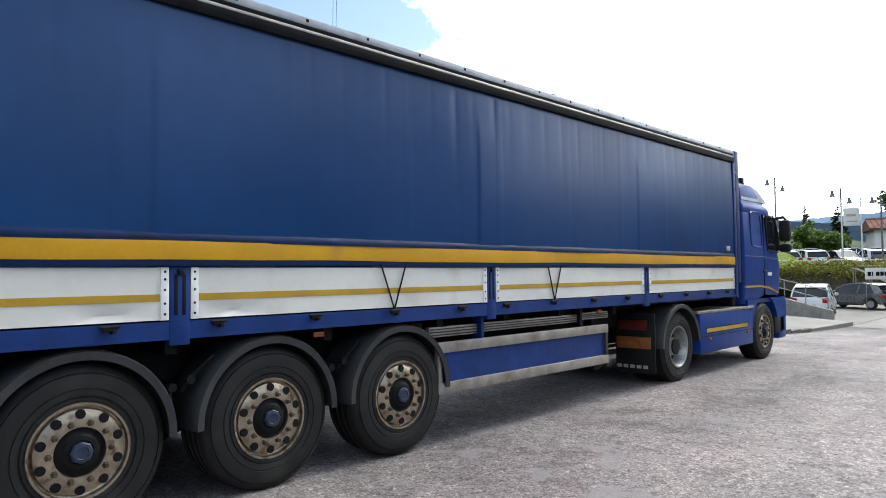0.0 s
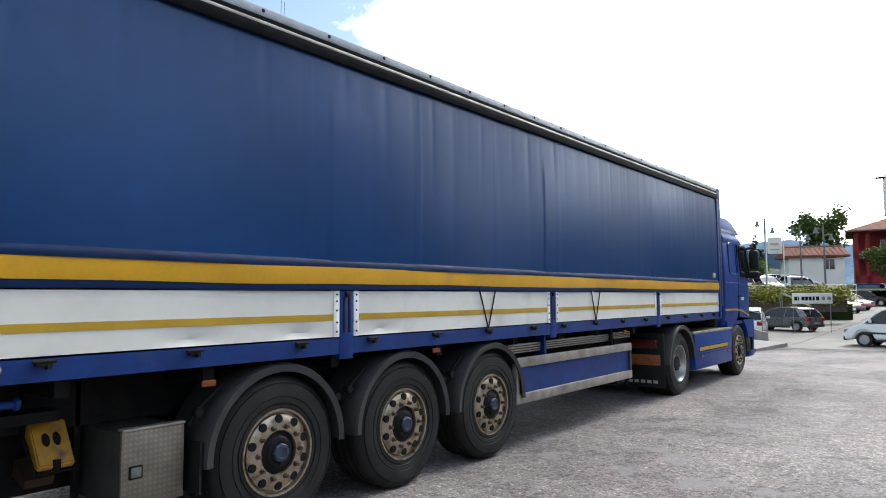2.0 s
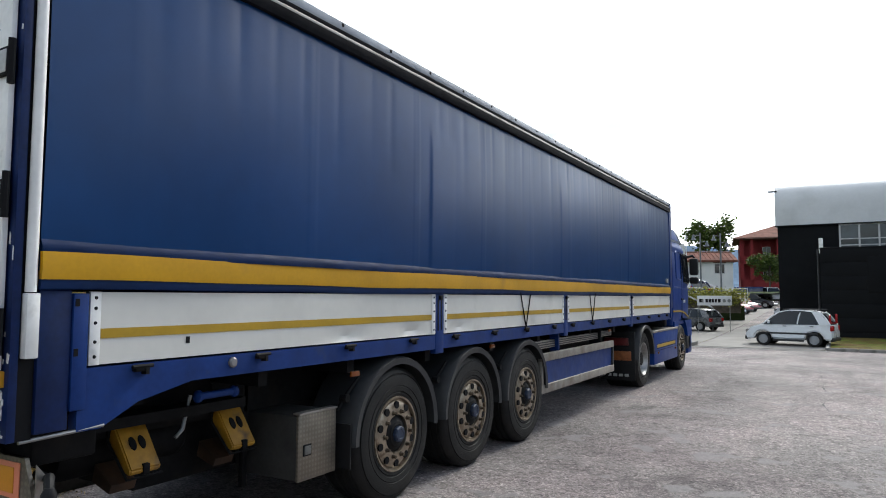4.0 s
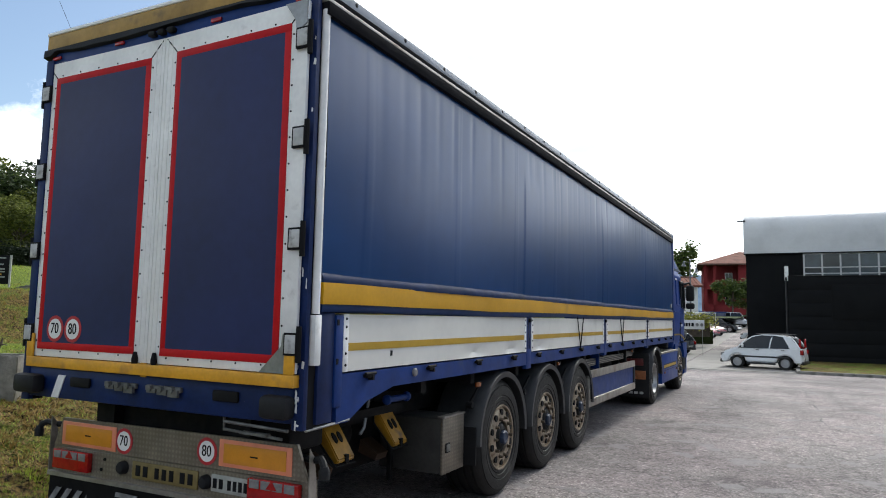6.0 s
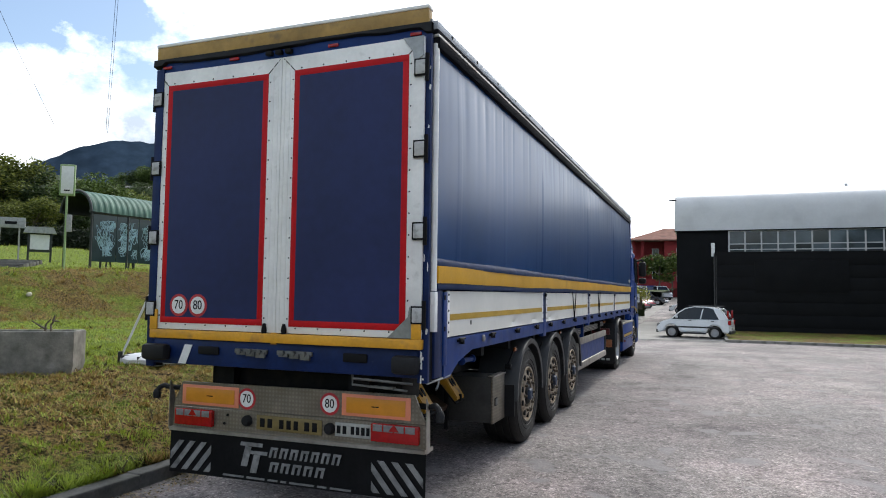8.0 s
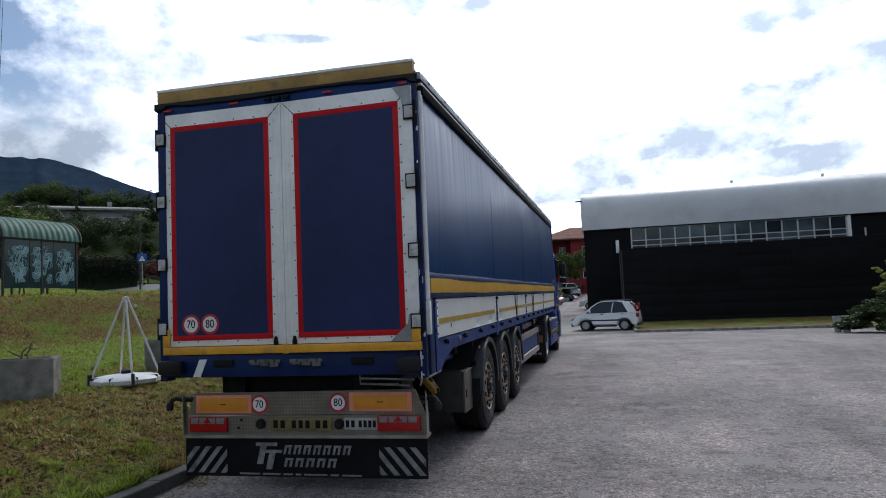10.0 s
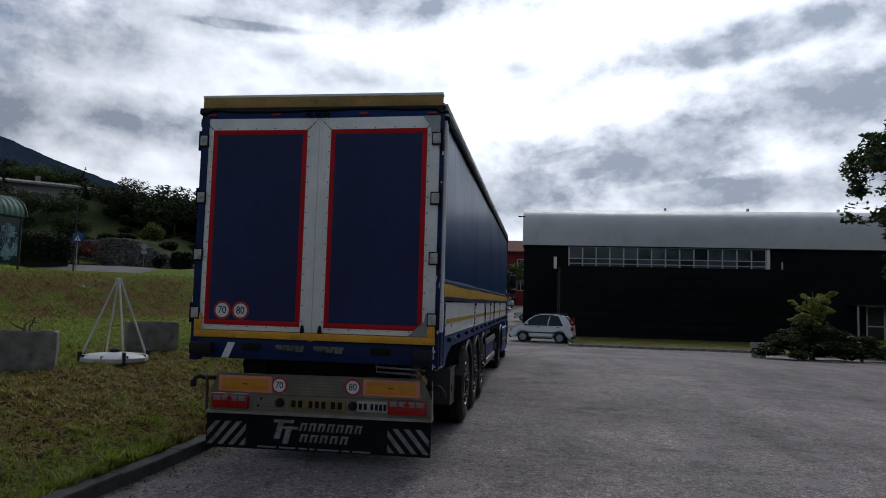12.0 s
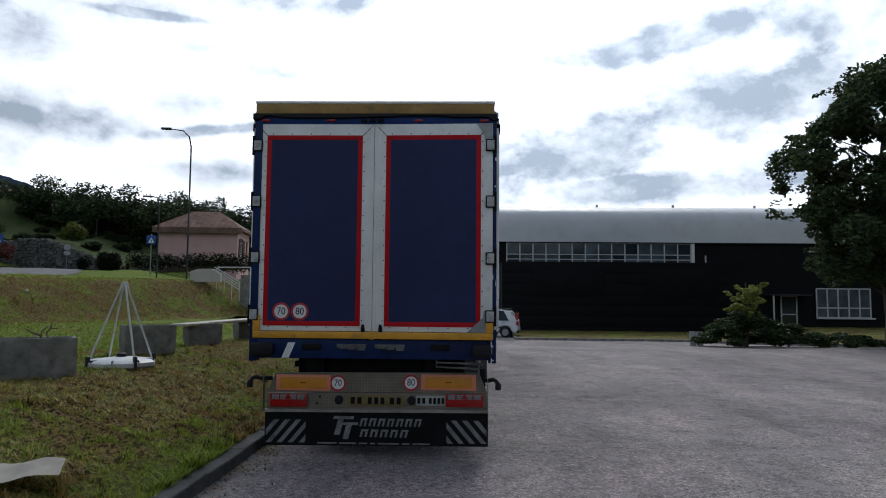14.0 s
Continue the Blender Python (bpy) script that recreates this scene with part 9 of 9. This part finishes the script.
cs = crossing_sign()
cs.matrix_basis = pose(-19.6, 37.2, lawn_height(-20, 37.2), 0, 0, 20)
copy_thing(cs, pose(-28.2, 34.7, lawn_height(-28.2, 34.7) - 0.1, 0, 0, 35))
limit = thing("road_sign", "small white road sign on a post", "road sign")
part("post", tube(bmesh.new(), [(0, 0, 0), (0, 0, 1.9)], 0.03, 8), M["steel"], limit)
part("plate", lathe(bmesh.new(), [(0.25, 0), (0.25, -0.02), (0, -0.02)], (0, -0.03, 1.75), "y", 20), M["print_grey"], limit)
part("plate", boxed(-0.22, 0.22, -0.05, -0.03, 1.15, 1.45), M["print_grey"], limit)
limit.matrix_basis = pose(-30.4, 46.0, lawn_height(-30.75, 46.0), 0, 0, 20)

# stair head with white parapet and tube rail
stairs = thing("stair_head", "white parapet and tube rail at the head of steps", "railing")
bm = bmesh.new()
prism(bm, [(-2.0, 0.0), (-0.6, 0.0), (-0.6, 0.35), (-1.0, 0.62), (-1.6, 0.62), (-2.0, 0.5)], "y", 0, 0.3)
part("parapet", bm, M["cream"], stairs)
for k in range(4):
    z = 0.75 - 0.12 * k
    part("rail", tube(bmesh.new(), [(-0.9, 0.1, z - 0.05), (0.3, 0.1, z - 0.75)], 0.03, 6), M["pole_white"], stairs)
for k in range(4):
    x = -0.8 + k * 0.36
    part("rail_post", tube(bmesh.new(), [(x, 0.1, -0.9), (x, 0.1, 0.72 - (x + 0.9) * 0.58)], 0.025, 6), M["pole_white"], stairs)
part("top_rail", tube(bmesh.new(), [(-0.8, 0.2, 0.70), (1.6, 0.2, 0.72)], 0.03, 6), M["pole_white"], stairs)
part("side_wall", boxed(0.3, 1.8, 0.2, 0.4, -1.6, 0.35), M["concrete_old"], stairs)
stairs.matrix_basis = pose(-9.9, 24.9, 2.35, 0, 0, 4)

# pink house, garden hedges, stone wall
pink = hip_house("pale pink house with a brown tiled roof", 6.9, 5.0, 3.0, "pink", "tile_brown", 1.75, 0.45, 0.35, [], chimney=False)
part("eave_band", boxed(-3.85, 3.85, -0.46, 0.02, 2.5, 2.95), M["tile_brown"], pink)
part("balcony_door", boxed(3.42, 3.47, 1.0, 2.2, 0.2, 2.2), M["dark_glass"], pink)
for y in (0.5, 2.3, 3.6):
    part("shutter", boxed(3.44, 3.51, y, y + 0.5, 0.4, 2.1), M["tile_red"], pink)
pink.matrix_basis = pose(-22.7, 53.0, 4.8, 0, 0, 6)
part("plinth_band", boxed(-3.5, 3.5, -0.05, 0.0, -0.35, -0.05), M["tile_brown"], pink)
for x0, y0, x1, y1, z, h in ((-25.6, 46.8, -16.3, 47.6, 3.9, 1.0), (-27.6, 46.0, -26.6, 46.3, 3.8, 1.0)):
    hd = thing("hedge", "dark clipped garden hedge before the houses", "hedge", "garden hedges")
    blobs = [(x0 + (x1 - x0) * k / 20, y0 + (y1 - y0) * k / 20, z + h * 0.5, 0.5, 0.5, h * 0.8) for k in range(21)]
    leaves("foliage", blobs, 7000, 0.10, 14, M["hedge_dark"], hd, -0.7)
    part("stem", tube(bmesh.new(), [(x0, y0, z - 0.3), (x1, y1, z + 0.2)], 0.2, 6), M["bark"], hd)
ball = thing("round_bush", "round clipped dark bush by the street", "shrub")
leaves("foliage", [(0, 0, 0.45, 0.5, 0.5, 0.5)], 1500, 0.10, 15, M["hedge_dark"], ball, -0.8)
part("stem", tube(bmesh.new(), [(0, 0, -0.2), (0, 0, 0.4)], 0.08, 6), M["bark"], ball)
ball.matrix_basis = pose(-28.8, 45.6, 3.75, 0, 0, 0)

wall = tagged(new("wall_street"), "rough grey rubble stone wall along the street", "wall", "", "structure")
rng = random.Random(17)
shapes = []
for q in range(6):
    bm = boxed(-0.5, 0.5, -0.18, 0.18, -0.5, 0.5)
    for v in bm.verts:
        v.co += Vector((rng.uniform(-0.1, 0.1), rng.uniform(-0.06, 0.06), rng.uniform(-0.12, 0.12)))
    bmesh.ops.bevel(bm, geom=bm.edges[:], offset=0.08, segments=1, affect="EDGES")
    me = bpy.data.meshes.new("stone")
    bm.to_mesh(me)
    bm.free()
    me.materials.append(M["stone"])
    shapes.append(me)
back = bmesh.new()
prism(back, [(-52, 2.6), (-29.6, 2.6), (-29.6, 4.5), (-30.4, 4.9), (-32, 5.45), (-33.8, 6.2), (-36, 6.25), (-38.5, 6.0), (-46, 5.8), (-52, 5.8)], "y", 49.2, 49.9)
part("core", back, M["stone"], wall)
count = 0
z = 3.55
while z < 6.3 and count < 298:
    hgt = rng.uniform(0.20, 0.32)
    x = -40.4 + rng.uniform(0.0, 0.4)
    while x < -29.7 and count < 298:
        w = rng.uniform(0.24, 0.62)
        top = float(np.interp(x, (-52, -46, -38.5, -36, -33.8, -32, -30.4, -29.6), (5.8, 5.8, 6.0, 6.25, 6.2, 5.45, 4.9, 4.5)))
        if z < top:
            ob = new("stone", rng.choice(shapes))
            ob.parent = wall
            ob.matrix_basis = pose(x + w / 2, 49.15, z + hgt / 2, 0, rng.uniform(-14, 14), rng.choice((0, 180))) @ Matrix.Diagonal((w * 0.95, rng.uniform(0.7, 1.5), hgt * rng.uniform(0.85, 1.2), 1))
            count += 1
        x += w
    z += hgt

def bank_height(x, y):
    """The grassy slope held by the stone wall."""
    top = float(np.interp(x, (-52, -46, -38.5, -36, -33.8, -32, -30.4, -28.0), (5.8, 5.8, 6.0, 6.25, 6.2, 5.45, 4.9, 4.2)))
    return top - 0.05 + (0.13 + 0.030 * max(0.0, -36 - x)) * (y - 49.9) + 0.25 * noise.noise((x * 0.5, y * 0.5, 3.0)) * min(1.0, y - 49.9)


M["meadow"] = material("rough_slope_grass", (0.060, 0.082, 0.026), 0.95, vary=0.4, scale=0.5, fine=5.0, stain=(0.03, 0.04, 0.016), stain_scale=0.5, spec=0.1, bump=0.8, bump_scale=6)
structure("bank", sheet(steps((-50, -28, 44)), steps((49.9, 64, 28)), bank_height), M["meadow"], "rough green slope above the stone wall", "grass")

# garden wall pillars along the street before the hill houses
for k, (x, y) in enumerate(((-39.6, 40.0), (-38.9, 42.2), (-38.2, 44.4), (-40.4, 46.6))):
    pil = thing("gate_pillar", "pale stone gate pillar with a round lamp", "pillar", "gate pillars")
    part("shaft", boxed(-0.2, 0.2, -0.2, 0.2, 0, 1.35, 0.02), M["concrete"], pil)
    part("cap", boxed(-0.26, 0.26, -0.26, 0.26, 1.35, 1.45, 0.02), M["concrete"], pil)
    if k % 2 == 0:
        part("lamp_globe", lathe(bmesh.new(), [(0.0, 1.45), (0.16, 1.55), (0.2, 1.68), (0.14, 1.82), (0, 1.87)], (0, 0, 0), "z", 12), M["disc_white"], pil)
    pil.matrix_basis = pose(x, y, 3.35, 0, 0, 20)
rail_t = thing("garden_fence", "dark iron fence between the gate pillars", "fence")
for k in range(26):
    f = k / 25
    part("bar", tube(bmesh.new(), [(-39.6 + 1.4 * f, 40.0 + 4.4 * f, 3.2), (-39.6 + 1.4 * f, 40.0 + 4.4 * f, 4.4)], 0.03, 5), M["dark_metal"], rail_t)
for z in (3.5, 4.2):
    part("rail", tube(bmesh.new(), [(-39.6, 40.0, z), (-38.2, 44.4, z)], 0.03, 5), M["dark_metal"], rail_t)

# houses on the hill
h1 = hip_house("grey-roofed villa on the hillside among trees", 16, 10, 3.5, "grey_render", "tile_grey", 1.0, 1.0, 0.7, [(-5, 0.8, 1.6, 1.4), (-1.5, 0.8, 1.6, 1.4), (2.5, 0.8, 2.0, 1.6), (6, 0.8, 1.4, 1.4)])
h1.matrix_basis = pose(-61.0, 67.5, 11.2, 0, 0, 40)
h2 = hip_house("low villa with a long grey roof on the hillside", 11, 8, 2.5, "grey_render", "tile_grey", 1.2, 0.9, 0.5, [(-3, 0.6, 1.4, 1.3), (0.5, 0.6, 1.4, 1.3), (3.5, 0.6, 1.2, 1.3)])
h2.matrix_basis = pose(-51.5, 70.0, 9.7, 0, 0, 35)
h3 = hip_house("cream house with a brown roof high on the hill", 5, 6, 4.0, "cream", "tile_brown", 1.3, 0.6, 0.4, [(-1, 2.2, 0.9, 1.2)], chimney=False)
h3.matrix_basis = pose(-53.6, 76.0, 10.2, 0, 0, 30)

# trees on the hill and along the street
oak_far = tree("tree", "dense dark green broadleaf tree on the hillside", 9, (3.9, 1.0, 8.6), M["leaf_mid"], 41, 0.17, 9000, 0.22, limbs=8, group="hillside trees", gap=-0.35)
oak_dark = tree("tree", "dark broadleaf tree on the hillside", 9, (3.6, 1.0, 8.4), M["leaf_dark"], 42, 0.17, 8000, 0.22, limbs=8, group="hillside trees", gap=-0.35)
olive = tree("tree", "olive-green rounded tree behind the hedge", 8, (3.5, 0.8, 7.4), M["leaf_olive"], 43, 0.16, 9000, 0.2, limbs=8, group="hillside trees", gap=-0.4)
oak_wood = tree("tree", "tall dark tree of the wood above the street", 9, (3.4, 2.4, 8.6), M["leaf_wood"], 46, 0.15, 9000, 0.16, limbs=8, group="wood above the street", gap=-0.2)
fir = conifer("conifer", "dark conifer on the hillside", 11, 2.6, M["leaf_conifer"], 44, 0.28, 2600, "hillside conifers")
rust = tree("tree", "low reddish garden shrub", 3, (1.6, 0.4, 2.6), M["leaf_rust"], 45, 0.18, 1500, 0.1, limbs=5, group="garden shrubs")
used = set()


def plant(src, x, y, sc, dz=0.0):
    z = (hill_height(x, y) if x < -36 else lawn_height(x, y)) + dz
    m = pose(x, y, z, 0, 0, (x * 37 + y * 11) % 360)
    if src.name in used:
        t = copy_thing(src, m)
    else:
        used.add(src.name)
        t = src
    t.matrix_basis = m @ Matrix.Diagonal((sc, sc, sc * (0.92 + 0.16 * ((x * 7.3) % 1)), 1))


for src, x, y, sc in ((olive, -59.5, 29, 1.25), (oak_far, -57.2, 30.6, 1.05), (oak_dark, -54.2, 32.2, 1.12), (olive, -51.8, 34.8, 1.0), (oak_dark, -48.6, 36.8, 0.84), (oak_far, -46.0, 38.2, 0.88), (olive, -54.5, 26.5, 1.0), (olive, -51.0, 29.5, 0.85), (oak_dark, -62.5, 26.0, 1.1), (olive, -47.5, 33.0, 0.55),
                      (olive, -47, 27, 0.72), (oak_far, -53, 31, 0.66), (oak_dark, -50, 36, 0.7), (olive, -58, 27, 0.65), (oak_far, -45, 40.5, 0.7), (oak_dark, -56, 41, 0.67), (oak_far, -62, 35, 0.7),
                      (olive, -49, 45, 0.75), (oak_dark, -66, 44, 0.79), (oak_far, -70, 30, 0.82), (oak_dark, -62, 20, 1), (olive, -52, 17, 0.95), (oak_far, -57, 11, 1), (oak_dark, -66, 8, 1.1),
                      (oak_far, -75, 50, 0.66), (oak_dark, -82, 62, 0.3), (oak_dark, -74, 72, 0.42), (oak_far, -66, 80, 0.37), (oak_dark, -58, 82, 0.68), (fir, -71, 77, 0.62), (fir, -62, 86, 0.46),
                      (oak_dark, -84, 82, 0.38), (oak_dark, -50, 84, 0.92), (fir, -45, 74, 0.67), (oak_dark, -42.5, 70, 0.84), (oak_dark, -47, 58, 0.62), (oak_dark, -51, 60, 0.5), (fir, -54.5, 58, 0.55),
                      (oak_dark, -56, 61, 0.55), (oak_dark, -42, 52.5, 0.5), (oak_dark, -49, 54, 0.6),
                      (oak_dark, -53, 54, 0.65), (oak_dark, -57, 56, 0.6), (oak_dark, -61, 58, 0.6), (oak_dark, -65, 62, 0.52), (oak_dark, -46.5, 63, 0.55), (oak_dark, -55, 49, 0.7), (oak_dark, -60, 51, 0.6),
                      (oak_dark, -66, 54, 0.54), (olive, -43, 31, 0.6), (oak_dark, -43.5, 35.5, 0.6), (oak_far, -79, 40, 0.65), (oak_dark, -86, 48, 0.53), (oak_far, -92, 58, 0.35), (oak_dark, -78, 22, 1.2),
                      (oak_far, -88, 30, 1.3), (oak_dark, -70, 18, 1.1), (oak_dark, -100, 44, 0.77), (oak_wood, -38.5, 71, 0.79), (oak_wood, -36.5, 68, 0.9), (oak_wood, -34.5, 74, 1), (oak_dark, -40, 66, 0.9),
                      (fir, -30, 70, 0.7), (oak_dark, -28.5, 74.5, 0.75), (oak_dark, -25, 73.5, 0.7), (oak_dark, -50, 66.5, 0.6), (oak_dark, -46.3, 66.2, 0.85), (oak_wood, -42.9, 64.0, 0.9), (oak_wood, -33.4, 66.7, 0.75), (oak_wood, -30.7, 66.9, 0.98), (oak_wood, -26.6, 67.2, 0.92), (fir, -48.4, 62.5, 0.7),
                      (rust, -37.5, 41.5, 0.9), (rust, -35.6, 45, 0.9), (rust, -39.2, 39, 1)):
    plant(src, x, y, sc)
# the wood that closes the hill above the villas
for k, (x, y, top) in enumerate(((-81, 78.8, 21.6), (-78.5, 79.2, 22.0), (-75.6, 80.0, 21.8), (-72.7, 80.7, 21.3), (-69.8, 81.3, 20.7), (-67.0, 82.0, 19.9), (-64.0, 82.8, 19.0), (-84.5, 78.0, 21.0))):
    plant((oak_dark, oak_far, oak_dark)[k % 3], x, y, max(0.35, (top - hill_height(x, y)) / 8.8))

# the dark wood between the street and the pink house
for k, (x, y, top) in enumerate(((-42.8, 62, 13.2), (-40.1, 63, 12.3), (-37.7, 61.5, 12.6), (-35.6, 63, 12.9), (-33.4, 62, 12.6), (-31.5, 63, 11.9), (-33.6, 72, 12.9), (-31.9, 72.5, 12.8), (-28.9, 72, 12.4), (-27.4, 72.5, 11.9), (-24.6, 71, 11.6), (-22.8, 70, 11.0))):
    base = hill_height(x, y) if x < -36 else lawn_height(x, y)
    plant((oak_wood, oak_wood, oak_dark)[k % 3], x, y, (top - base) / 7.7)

gold_bush = thing("golden_bush", "rounded yellow-green garden bush on the slope", "shrub")
leaves("foliage", [(0, 0, 0.9, 1.5, 1.3, 0.9), (1.0, 0.2, 0.6, 1.0, 1.0, 0.7), (-1.1, 0, 0.6, 1.0, 1.0, 0.7)], 4500, 0.12, 61, M["leaf_olive"], gold_bush, -0.5)
part("stem", tube(bmesh.new(), [(0, 0, -1.5), (0, 0, 0.8)], 0.1, 6), M["bark"], gold_bush)
gold_bush.matrix_basis = pose(-34.7, 54.0, 6.75, 0, 0, 0) @ Matrix.Diagonal((0.62, 0.62, 0.9, 1))

# low dark shrubs over the slope and along the wall top
scrub = thing("shrub", "low dark shrub on the slope above the wall", "shrub", "slope shrubs")
lumps = random.Random(71)
leaves("foliage", [(lumps.uniform(-0.9, 0.9), lumps.uniform(-0.6, 0.6), lumps.uniform(0.1, 0.75), 0.45, 0.4, 0.3) for _ in range(9)], 3200, 0.11, 72, M["leaf_wood"], scrub, -0.3)
part("stem", tube(bmesh.new(), [(0, 0, -0.4), (0.1, 0, 0.4)], 0.05, 6), M["bark"], scrub)
for k in range(30):
    x, y = (-44.5 + 0.52 * k + lumps.uniform(-0.4, 0.4), 50.3 + lumps.uniform(0.0, 1.2)) if k < 14 else (lumps.uniform(-45, -30), lumps.uniform(53.0, 63.0))
    m = pose(x, y, bank_height(x, y) - 0.1, 0, 0, lumps.uniform(0, 360))
    sc = lumps.uniform(0.4, 0.75) if k < 14 else lumps.uniform(0.7, 1.5)
    if abs(x + 34.7) < 1.6 and 52 < y < 56:
        continue
    bush = scrub if k == 0 else copy_thing(scrub, m)
    bush.matrix_basis = m @ Matrix.Diagonal((sc, sc, sc * lumps.uniform(0.6, 0.9), 1))

# overhead wires and their poles
for k, (a, b) in enumerate((((-56, 34.5, 30), (-50.4, 38.1, 16)), ((-45.2, 39.5, 30), (-46.1, 39.8, 15.5)), ((-46.0, 40.5, 30), (-47.0, 40.8, 15.5)))):
    w = thing("overhead_wire", "thin dark overhead wire", "wire", "overhead wires")
    mid = tuple((p + q) / 2 for p, q in zip(a, b))
    part("wire", tube(bmesh.new(), [a, (mid[0], mid[1], mid[2] - 0.3), b], 0.018, 5), M["ink"], w)
for x, y, h in ((-35.8, 60.0, 8.0), (-33.8, 62.5, 8.4), (-32.2, 64.5, 7.0)):
    pl = thing("utility_pole", "wooden utility pole among the trees", "pole", "utility poles")
    part("pole", tube(bmesh.new(), [(0, 0, 0), (0, 0, h)], 0.10, 8, 0.07), M["bark"], pl)
    part("cross_arm", boxed(-0.5, 0.5, -0.05, 0.05, h - 0.5, h - 0.4), M["iron"], pl)
    pl.matrix_basis = pose(x, y, 3.5, 0, 0, 0)
